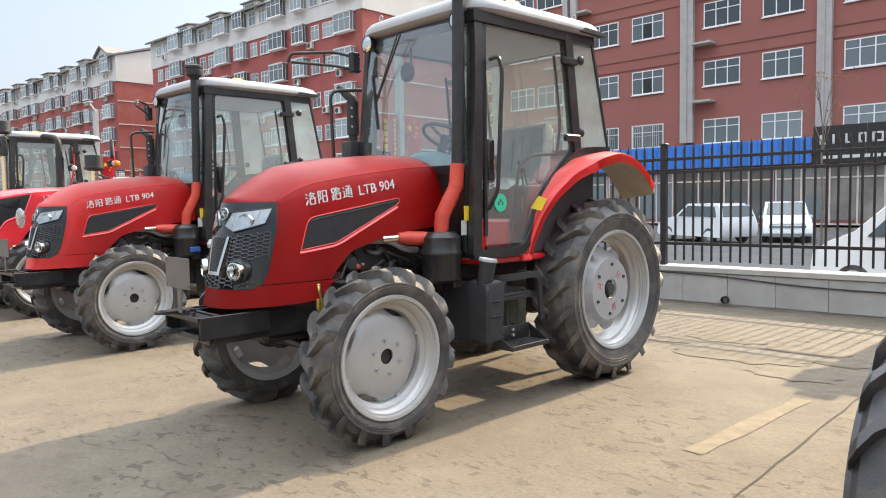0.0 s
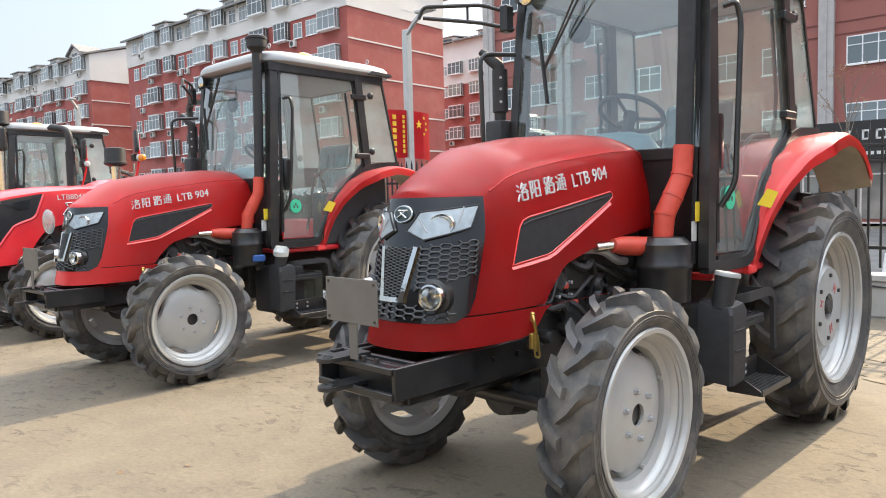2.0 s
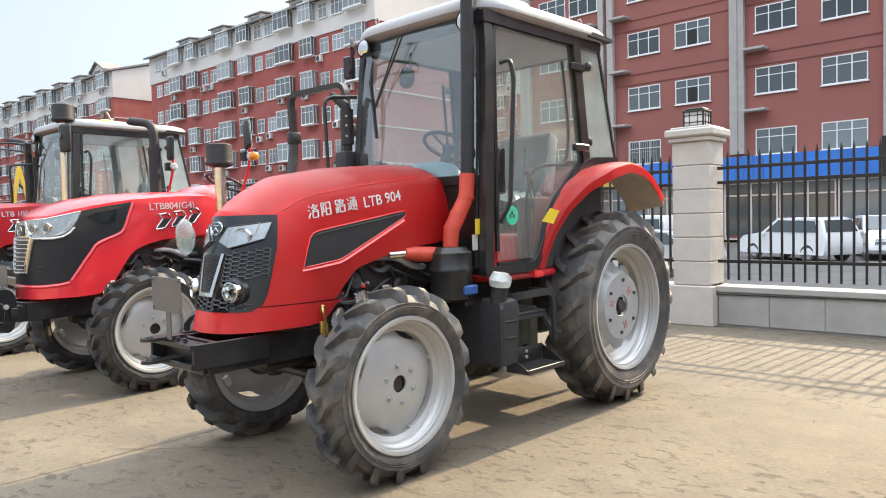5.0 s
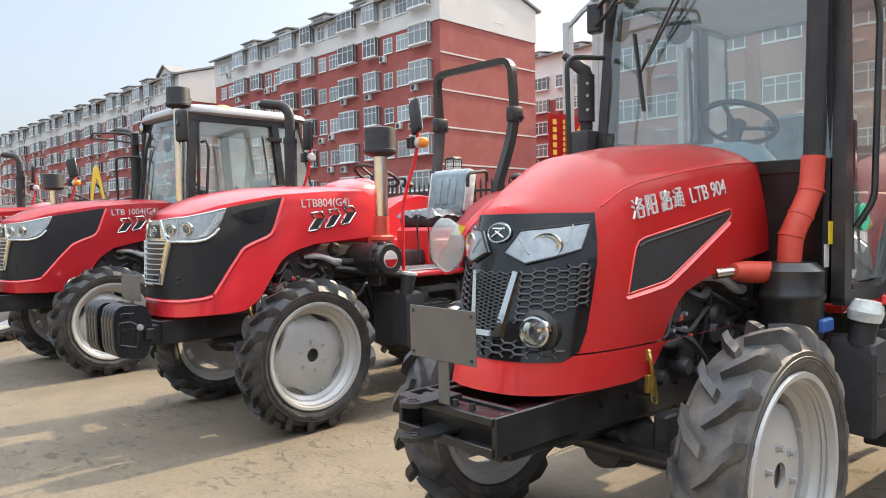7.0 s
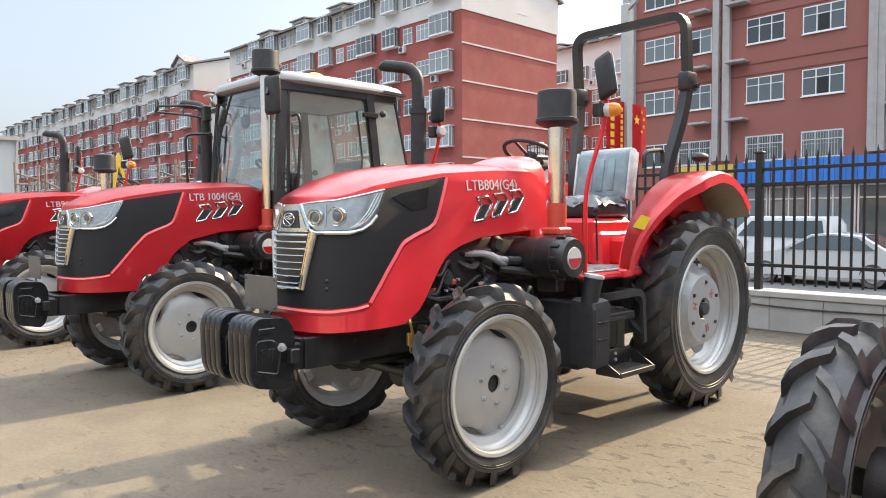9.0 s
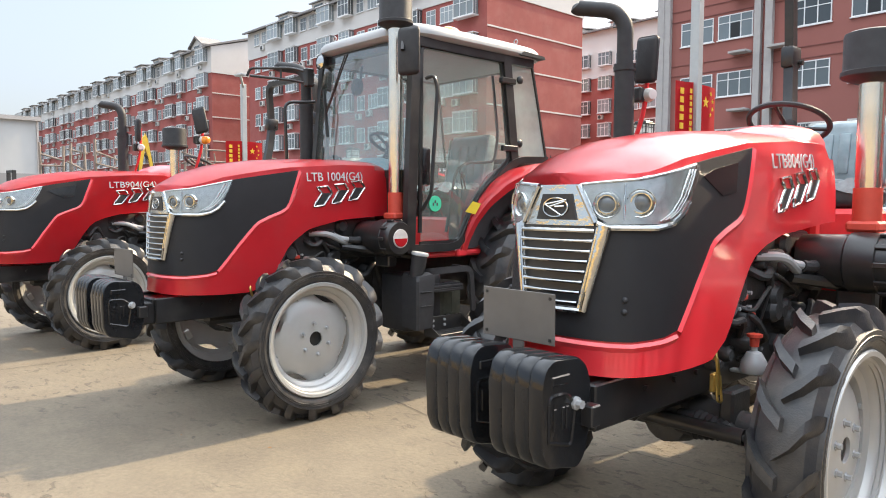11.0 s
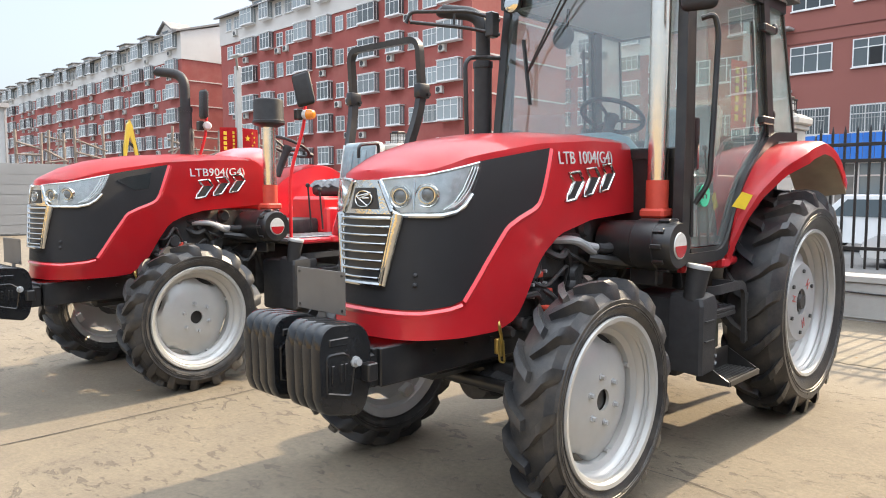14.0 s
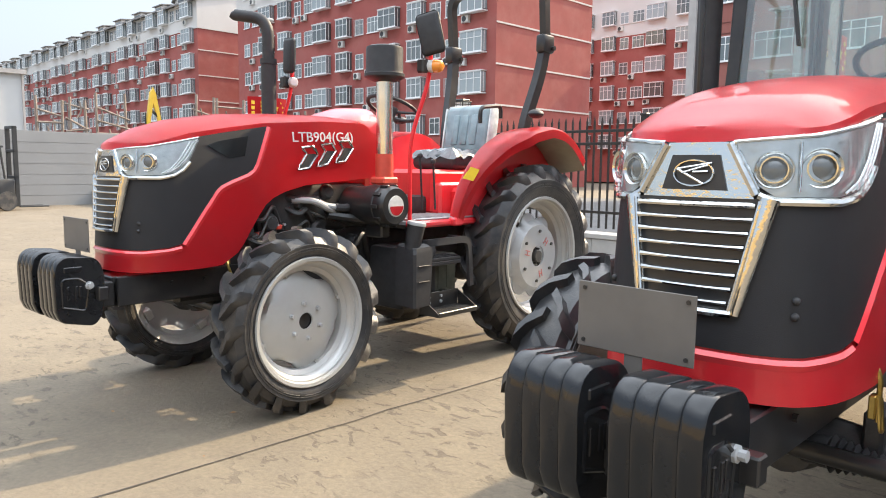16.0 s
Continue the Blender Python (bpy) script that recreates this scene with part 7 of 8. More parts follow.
for o in t3.children_recursive:   # its near mirror is turned edge-on
    if o.name.startswith("mirror") and o.parent.name.startswith("mirror_pole") and o.data.vertices[0].co.x > 0:
        o.matrix_basis = Matrix.Translation((0.77, 0.98, 0)) @ Matrix.Rotation(radians(-40), 4, 'Z') @ Matrix.Translation((-0.77, -0.98, 0))
for o in t2.children:   # its empty mirror arm is swung forwards
    if o.name.startswith("mirror_arm"):
        o.matrix_basis = Matrix.Translation((-0.63, 0.82, 0)) @ Matrix.Rotation(radians(102), 4, 'Z') @ Matrix.Translation((0.63, -0.82, 0))
for tr in (t3, t4, t5):
    for wheel in tr.children:
        for o in wheel.children:
            if o.name.startswith("tyre"):
                o.data.materials[0] = M_RUBN
side_text(t5, "model_number", "LTB904(G4)", 0.088, y2s(BON_C, 0.185), 1.562, 0.035, BON_C, aspect=1.13, label="white model number LTB904(G4)")


# ---- ground, wall and fence ----
bm = BM()
prism(bm, [(-120, 0.0), (6.57, 0.0), (6.57, -0.6), (240, -0.6), (240, -1.2), (-120, -1.2)], 'x', -260, 140)
obj("ground", bm, M_CONC, None, "worn tan concrete yard with dusty stains", "ground", kind="structure", smooth=0)
# unseen wall, added to put warm tones into chrome and black paint
bm = BM()
box(bm, (-70, -24.3, -0.6), (45, -24.0, 4.2))
obj("wall_back", bm, M_BOUNCE, None, "unseen plain ochre wall added for warm reflections", "wall", kind="structure", smooth=0)
WY = 6.39
bm = BM()
box(bm, (-60, WY + 0.02, -0.6), (16, WY + 0.30, 0.43))
wall = obj("wall_fence", bm, M_WALLP, None, "low grey panelled wall under a black fence", "wall", kind="structure", smooth=0)
bm = BM()
box(bm, (-60, WY - 0.02, 0.43), (16, WY + 0.34, 0.50), 0.006)
part("coping", bm, M_CAP, wall, "pale stone coping")
bm = BM()
box(bm, (0, WY, 0.03), (0.595, WY + 0.02, 0.425), 0.004)
first = part("panel", bm, M_WALLP, wall, smooth=0)
first.location.x = -20.0
for k in range(1, 56):
    p = shared("panel", first, wall)
    p.location.x = -20.0 + 0.6 * k
bm = BM()
lathe(bm, [(0.05, 0.0), (0.05, -0.05), (0.04, -0.05), (0.04, 0.03), (0, 0.03)], 20, Matrix.Translation((0.38, WY - 0.004, 0.09)) @ Matrix.Rotation(math.pi / 2, 4, 'Z'))
part("drain_pipe", bm, M_CABLE, wall, "dark drain hole")
bm = BM()
pts = [(-3.9, WY - 0.012, 0.40), (-1.2, WY - 0.012, 0.43), (0.3, WY - 0.012, 0.40), (1.2, WY - 0.012, 0.33), (2.2, WY - 0.012, 0.31), (3.2, WY - 0.012, 0.34), (6, WY - 0.012, 0.36)]
sweep(bm, arc_pts(pts, 0.6, 5), 0.009, 6)
obj("cable", bm, M_CABLE, None, "black cable slung along the low wall", "cable")
bm = BM()
pts = [(-10.9, WY - 0.012, 0.34), (-9.6, WY - 0.012, 0.30), (-8.2, WY - 0.012, 0.36), (-7.0, WY - 0.012, 0.31), (-5.2, WY - 0.012, 0.36), (-4.6, WY - 0.012, 0.33)]
sweep(bm, arc_pts(pts, 0.6, 5), 0.009, 6)
obj("cable", bm, M_CABLE, None, "black cable slung along the low wall", "cable")


def lantern_pillar(x):
    t = thing("gate_pillar", (x, WY + 0.14, 0), "pale stone-clad pillar with a lantern on top", "pillar", "pillars along the fence")
    bm = BM()
    box(bm, (-0.28, -0.27, 0.0), (0.28, 0.27, 0.5), 0.01)
    box(bm, (-0.22, -0.22, 0.5), (0.22, 0.22, 2.30), 0.006)
    part("shaft", bm, M_PILLAR, t)
    for k in range(6):
        bm = BM()
        z = 0.51 + 0.3 * k
        box(bm, (-0.235, -0.235, z), (0.235, 0.235, z + 0.288), 0.006)
        part("stone", bm, M_PILLAR, t)
    bm = BM()
    box(bm, (-0.27, -0.27, 2.30), (0.27, 0.27, 2.36), 0.01)
    box(bm, (-0.31, -0.31, 2.36), (0.31, 0.31, 2.46), 0.02)
    box(bm, (-0.25, -0.25, 2.46), (0.25, 0.25, 2.49), 0.01)
    part("capital", bm, M_PILLAR, t)
    bm = BM()
    box(bm, (-0.16, -0.16, 2.51), (0.16, 0.16, 2.69), 0.004)
    lan = part("lantern", bm, M_LANT, t, "square frosted lantern with dark lattice")
    bm = BM()
    for sx in (-1, 1):
        for sy in (-1, 1):
            box(bm, (sx * 0.165 - 0.012, sy * 0.165 - 0.012, 2.49), (sx * 0.165 + 0.012, sy * 0.165 + 0.012, 2.70))
    for z in (2.49, 2.69):
        box(bm, (-0.19, -0.19, z), (0.19, 0.19, z + 0.02), 0.003)
    box(bm, (-0.15, -0.15, 2.71), (0.15, 0.15, 2.745), 0.012)
    for z in (2.55, 2.64):
        for s in (-1, 1):
            box(bm, (-0.165, s * 0.166 - 0.004, z), (0.165, s * 0.166 + 0.004, z + 0.01))
            box(bm, (s * 0.166 - 0.004, -0.165, z), (s * 0.166 + 0.004, 0.165, z + 0.01))
    for u in (-0.07, 0.07):
        for s in (-1, 1):
            box(bm, (u - 0.005, s * 0.166 - 0.004, 2.5), (u + 0.005, s * 0.166 + 0.004, 2.7))
            box(bm, (s * 0.166 - 0.004, u - 0.005, 2.5), (s * 0.166 + 0.004, u + 0.005, 2.7))
    part("lattice", bm, M_BLK, lan)
    lan.matrix_basis = Matrix.Translation((0, 0, 2.49)) @ Matrix.Diagonal((0.75, 0.75, 0.95, 1)) @ Matrix.Translation((0, 0, -2.49))
    return t


PILLARS = [2.78, -4.10, -11.04, -17.95]
for x in PILLARS:
    p = lantern_pillar(x)
    if x < -10:   # slimmer and lower than the first two
        p.matrix_basis = Matrix.Translation((x - 0.06, WY + 0.2, 0)) @ Matrix.Diagonal((0.8, 0.8, 0.94, 1))


def fence_bay(x0, x1):
    t = thing("fence", ((x0 + x1) / 2, WY + 0.14, 0), "black steel picket fence on the low wall", "fence", "bays of the fence")
    h = (x1 - x0) / 2
    for z in (0.80, 1.78, 1.96):
        bm = BM()
        box(bm, (-h, -0.018, z - 0.02), (h, 0.018, z + 0.02), 0.003)
        part("rail", bm, M_FENCE, t)
    n = int(round((x1 - x0) / 0.125))
    bm = BM()
    box(bm, (-0.012, -0.012, 0.57), (0.012, 0.012, 2.10))
    sweep(bm, [(0, 0, 2.10), (0, 0, 2.17)], [0.015, 0.002], 6)
    src = None
    for k in range(1, n):
        x = -h + (x1 - x0) * k / n
        if src is None:
            src = part("picket", bm, M_FENCE, t, loc=(x, 0, 0), smooth=0)
        else:
            shared("picket", src, t, (x, 0, 0))


def fence_post(x):
    bm = BM()
    box(bm, (-0.04, -0.04, 0.5), (0.04, 0.04, 2.15), 0.004)
    box(bm, (-0.05, -0.05, 2.15), (0.05, 0.05, 2.18), 0.006)
    obj("fence_post", bm, M_FENCE, None, "black square steel fence post", "post", "posts of the fence", loc=(x, WY + 0.14, 0))


for a, b in zip(PILLARS, PILLARS[1:]):
    m = (a + b) / 2 + (0.12 if a > 2 else -0.02)
    fence_bay(b + 0.25, m - 0.04)
    fence_bay(m + 0.04, a - 0.25)
    fence_post(m)
fence_bay(3.03, 6.1)

# street behind the fence
bm = BM()
box(bm, (-120, WY + 2.2, -0.6), (80, 40, -0.588))
obj("road", bm, M_STREET, None, "grey asphalt street behind the fence", "road", kind="structure", smooth=0)

# joints and marks in the yard
def joint(x0, y0, x1, y1, w=0.012, wob=0.0):
    bm = BM()
    n = max(2, int(math.hypot(x1 - x0, y1 - y0) / 0.25))
    d = Vector((x1 - x0, y1 - y0, 0)).normalized()
    nn = Vector((-d.y, d.x, 0))
    rows = []
    for k in range(n + 1):
        t = k / n
        p = Vector((x0 + (x1 - x0) * t, y0 + (y1 - y0) * t, 0.004)) + nn * wob * (noise.noise((x0 + 3 * t * n * 0.3, y0, 7.1)))
        ww = w * (0.6 + 0.8 * abs(noise.noise((k * 0.7, x0, y0))))
        rows.append((bm.verts.new(p + nn * ww / 2), bm.verts.new(p - nn * ww / 2)))
    for A, B in zip(rows, rows[1:]):
        bm.faces.new((A[0], A[1], B[1], B[0]))
    return bm


for a in ((2.37, -12, 2.79, 6.35, 0.014, 0.03), (-5.2, -12, -4.85, 6.35, 0.010, 0.03), (-12.57, -12, -12.5, 6.35, 0.013, 0.03), (-20.1, -12, -20.1, 6.2, 0.012, 0.03), (-27.6, -12, -27.6, 6.2, 0.012, 0.03), (-60, -4.2, 10, -4.2, 0.012, 0.03)):
    obj("slab_joint", joint(*a), M_JOINT, None, "dark joint between concrete slabs", "joint", kind="structure", smooth=0)


def blot(cx, cy, rx, ry, seed, z=0.005, n=40, rough=0.35):
    """A flat patch with a ragged edge."""
    bm = BM()
    vs = []
    for k in range(n):
        a = 2 * math.pi * k / n
        r = 1 + rough * noise.noise((2.2 * math.cos(a) + seed, 2.2 * math.sin(a), seed)) + 0.5 * rough * noise.noise((7 * math.cos(a) + seed, 7 * math.sin(a), 3.3))
        vs.append(bm.verts.new((cx + rx * r * math.cos(a), cy + ry * r * math.sin(a), z)))
    bm.faces.new(vs)
    return bm


for k, (x, y, rx, ry) in enumerate(((1.55, 3.55, 0.55, 0.22), (2.15, 3.15, 0.34, 0.2), (1.2, 4.25, 0.4, 0.16), (1.95, 4.1, 0.36, 0.14), (2.35, 3.75, 0.2, 0.12), (0.7, 3.9, 0.3, 0.12), (-9.65, 4.3, 0.5, 0.2), (-10.3, 4.7, 0.35, 0.15))):
    obj("damp_stain", blot(x, y, rx, ry, k * 1.7 + 0.4), M_STAIN, None, "dark damp stain on the concrete", "stain", kind="structure", smooth=0)
obj("damp_stain", blot(-7.45, 0.53, 0.15, 0.11, 5.1), M_STAIN, None, "dark oily spot on the concrete", "stain", kind="structure", smooth=0)
for a in ((2.25, 0.95, 2.42, 2.45, 0.15),):
    obj("worn_line", joint(a[0], a[1], a[2], a[3], a[4], 0.03), M_PAINTLINE, None, "worn yellowish painted line on the concrete", "line", kind="structure", smooth=0)
for a in ((-9.72, 0.88, -8.63, 0.78, 0.008, 0.12), (-5.1, -0.5, -4.32, 0.15, 0.008, 0.12), (-3.33, 0.95, -2.93, 0.9, 0.006, 0.08), (-7.98, 1.2, -6.75, 1.22, 0.007, 0.12)):
    obj("crack", joint(*a), M_JOINT, None, "thin crack in the concrete", "crack", kind="structure", smooth=0)
# dry leaf scraps and grit
rng = random.Random(11)
bm = BM()
for k in range(420):
    x, y = rng.uniform(-17, 4.5), rng.uniform(-2.6, 5.9)
    if rng.random() < 0.35:
        y = rng.uniform(4.6, 6.2)
    s, a = rng.uniform(0.006, 0.022), rng.uniform(0, 6.28)
    c, d = math.cos(a) * s, math.sin(a) * s
    vs = [bm.verts.new((x + u * c - v * d, y + u * d + v * c, 0.006 + h * s)) for u, v, h in ((-1, 0, 0.1), (0, -0.45, 0.35), (1.1, 0, 0.15), (0, 0.5, 0.05))]
    bm.faces.new((vs[0], vs[1], vs[2]))
    bm.faces.new((vs[0], vs[2], vs[3]))
obj("leaf_litter", bm, M_LEAF, None, "scattered dry leaf scraps on the concrete", "litter", kind="stuff", smooth=0)


# ---- buildings ----
def lattice(bm, xs, zs, y0, y1):
    """Bars on a grid as one connected body: xs and zs are the (from, to) spans of the uprights and the rails."""
    bx = sorted({v for a in xs for v in a})
    bz = sorted({v for a in zs for v in a})
    vs = {(x, z): bm.verts.new((x, y0, z)) for x in bx for z in bz}
    made = []
    for x0, x1 in zip(bx, bx[1:]):
        for z0, z1 in zip(bz, bz[1:]):
            cx, cz = (x0 + x1) / 2, (z0 + z1) / 2
            if any(a < cx < b for a, b in xs) or any(a < cz < b for a, b in zs):
                made.append(bm.faces.new((vs[x0, z0], vs[x1, z0], vs[x1, z1], vs[x0, z1])))
    for v in list(vs.values()):
        if not v.link_faces:
            bm.verts.remove(v)
    r = bmesh.ops.extrude_face_region(bm, geom=made)
    bmesh.ops.translate(bm, verts=[v for v in r["geom"] if isinstance(v, bmesh.types.BMVert)], vec=(0, y1 - y0, 0))


def window_set(w, h, kind, glass):
    """The parts of one window, front in the xz plane facing -y, origin at the lower left corner."""
    f = 0.07
    d = 0.75 if kind == "bay" else 0.06
    n = 3 if w > 1.9 else 2
    fr = BM()
    lattice(fr, [((w - f) * k / n, (w - f) * k / n + f) for k in range(n + 1)], [(0, f), (h * 0.66, h * 0.66 + f * 0.8), (h - f, h)], -d, -d + 0.05)
    out = []
    pn, sill = BM(), BM()
    if kind == "bay":
        box(pn, (0.02, -d + 0.03, f), (w - 0.02, -0.01, h - f))
        box(sill, (-0.06, -d - 0.06, -0.12), (w + 0.06, 0, -0.002))
        top = BM()
        box(top, (-0.06, -d - 0.06, h + 0.002), (w + 0.06, 0, h + 0.1))
        out.append(("bay_top", top, M_WFR))
        for x in (0, w - 0.05):
            side = BM()
            box(side, (x, -d * 0.5, f), (x + 0.05, -d * 0.5 + 0.06, h - f))
            out.append(("bay_mullion", side, M_WFR))
    else:
        box(pn, (f * 0.5, -0.035, f * 0.5), (w - f * 0.5, 0.0, h - f * 0.5))
        box(sill, (-0.08, -0.12, -0.07), (w + 0.08, 0.0, -0.005))
    if kind == "cage":
        bars = BM()
        lattice(bars, [(0.08 + 0.17 * k, 0.105 + 0.17 * k) for k in range(int(w / 0.17))], [(-0.02, 0.01), (h * 0.5, h * 0.5 + 0.03), (h - 0.03, h)], -0.30, -0.275)
        out.append(("window_grille", bars, M_CAGE))
    return [("window", fr, M_WFR), ("pane", pn, glass), ("sill", sill, M_WFR)] + out


WSRC = {}


def window(parent, m, w, h, kind, glass=None):
    glass = glass or M_PANE
    key = (round(w, 2), round(h, 2), kind, glass.name)
    if key not in WSRC:
        kit = window_set(w, h, kind, glass)
        a = part("window", kit[0][1], kit[0][2], parent, loc=m, smooth=0)
        WSRC[key] = [a] + [part(nm, bm, mt, a, smooth=0) for nm, bm, mt in kit[1:]]
        return a
    src = WSRC[key]
    a = shared("window", src[0], parent, m)
    for o in src[1:]:
        shared(o.name.split(".")[0], o, a)
    return a


ACSRC = []


def air_conditioner(parent, p, rot=0.0):
    m = Matrix.Translation(p) @ Matrix.Rotation(rot, 4, 'Z')
    if not ACSRC:
        bm = BM()
        box(bm, (0, -0.42, 0), (0.95, -0.04, 0.68), 0.03)
        box(bm, (0.05, -0.45, -0.06), (0.1, 0.05, 0.0))
        box(bm, (0.85, -0.45, -0.06), (0.9, 0.05, 0.0))
        a = part("air_conditioner", bm, M_AC, parent, "white outdoor air-conditioner unit", loc=m, smooth=0)
        bm = BM()
        lathe(bm, [(0.0, 0.02), (0.27, 0.02), (0.29, 0.0)], 20, Matrix.Translation((0.38, -0.42, 0.34)) @ Matrix.Rotation(-math.pi / 2, 4, 'Z'))
        b = part("fan_grille", bm, M_FORK, a)
        ACSRC.extend((a, b))
        return
    a = shared("air_conditioner", ACSRC[0], parent, m)
    shared("fan_grille", ACSRC[1], a)


# red-brown block across the street
BY = 46.0
bB = thing("office_block", (0, BY, 0), "red-brown rendered block with grey pilasters and shops below", "building")
bm = BM()
box(bm, (-36.4, 0, -0.6), (60, 14, 22.0))
part("wall", bm, M_BRK, bB, smooth=0)
bm = BM()
box(bm, (-36.7, -0.3, 22.0), (60, 14.2, 22.5))
part("roof", bm, M_PILA, bB, smooth=0)
SH = 4.02
for x0, x1 in ((-36.45, -35.4), (-28.95, -28.5), (-28.2, -27.7), (-18.95, -18.0), (-9.95, -9.1), (-0.6, 0.3), (9, 9.9)):
    bm = BM()
    box(bm, (x0, -0.35, 5.2), (x1, 0.0, 22.0))
    if x1 - x0 > 0.6:
        c = (x0 + x1) / 2
        box(bm, (c - 0.06, -0.42, 5.2), (c + 0.06, -0.35, 22.0))
    part("pilaster", bm, M_PILA, bB, smooth=0)
WIN_X = [-34.6, -31.7, -26.6, -22.9, -17.35, -13.35, -8.45, -4.6, 1.2, 5.0]
for r in range(4):
    for i, x in enumerate(WIN_X):
        z = 5.05 + SH * r
        kind = "cage" if (r == 0 and i in (2, 3, 1)) else "flat"
        w = window(bB, Matrix.Translation((x, -0.003, z)), 2.55, 1.72, kind)
        if (r, i) in ((1, 3), (2, 1), (2, 3)):
            # near-black plate paints in the unlit room behind an open sash
            bm = BM()
            box(bm, (0.95, -0.05, 0.1), (1.6, -0.036, 1.1))
            part("open_sash", bm, M_PANEO, w, smooth=0)
for x in (-18.4, -28.3):
    for z in (7.9, 11.9, 15.9):
        for a, b in ((0.5, 1.9), (-2.2, -0.9)) if x < -20 else ((0.5, 1.9),):
            bm = BM()
            box(bm, (x + a, -0.9, z), (x + b, 0.0, z + 0.16), 0.02)
            part("ledge", bm, M_PILA, bB, smooth=0)
for z in (6.95 + SH, 7.7 + SH, 6.95 + 2 * SH, 7.7 + 2 * SH):
    bm = BM()
    box(bm, (-35.4, -0.05, z), (60, 0.0, z + 0.05))
    part("wall_groove", bm, M_GROOVE, bB, smooth=0)


def sign_band(x0, x1, z0, z1, material, label, n):
    t = thing("shop_sign", ((x0 + x1) / 2, BY - 0.55, 0), label, "sign", "shop signs")
    h = (x1 - x0) / 2
    bm = BM()
    box(bm, (-h, 0.05, z0), (h, 0.5, z1))
    part("sign_box", bm, M_PILA, t, smooth=0)
    w = 2 * h / n
    bm = BM()
    box(bm, (0.015, 0, z0), (w - 0.015, 0.05, z1), 0.01)
    src = None
    for k in range(n):
        m = Matrix.Translation((-h + w * k, 0, 0))
        src = part("panel", bm, material, t, loc=m, smooth=0) if src is None else (shared("panel", src, t, m), src)[1]
    return t


sign_band(-24.6, -10.1, 3.35, 5.0, M_SIGNB, "blue shop sign of upright panels", 22)
sign_band(-31.5, -27.2, 3.35, 4.9, M_SIGNY, "yellow shop sign of upright panels", 6)
sign_band(-27.1, -24.7, 3.35, 4.95, M_SIGNB, "blue shop sign of upright panels", 4)
ks = sign_band(-10.0, 2.0, 3.3, 5.6, M_SIGNK, "black shop sign with plain white marks", 4)
bm = BM()
for k, w in enumerate((0.35, 0.12, 0.3, 0.32, 0.5, 0.4)):
    x = -5.6 + 0.72 * k
    box(bm, (x, -0.04, 4.45), (x + 0.12, 0.0, 5.05))
    box(bm, (x, -0.04, 4.45), (x + w, 0.0, 4.56))
    if k > 2:
        box(bm, (x + w, -0.04, 4.45), (x + w + 0.1, 0.0, 5.05))
        box(bm, (x, -0.04, 4.94), (x + w, 0.0, 5.05))
for k in range(7):
    box(bm, (-5.4 + 0.55 * k, -0.04, 3.55), (-5.0 + 0.55 * k, 0.0, 3.75))
part("white_marks", bm, M_WHT, ks, smooth=0)
# shopfronts
rng = random.Random(3)
x = -34.0
while x < 14:
    w = rng.uniform(2.6, 3.6)
    t = thing("shopfront", (x, BY, 0), "glazed shopfront with pale frame", "shopfront", "shopfronts")
    bm = BM()
    box(bm, (0.1, -0.06, -0.3), (w - 0.1, -0.01, 3.2))
    part("shop_window", bm, M_PANE if rng.random() < 0.6 else M_SHOP, t, smooth=0)
    bm = BM()
    for xx in (0.05, w * 0.5, w - 0.15):
        box(bm, (xx, -0.12, -0.6), (xx + 0.1, -0.02, 3.25))
    for z in (-0.6, 2.35, 3.15):
        box(bm, (0.05, -0.11, z), (w - 0.05, -0.03, z + 0.1))
    part("shop_frame", bm, M_TRIM, t, smooth=0)
    x += w


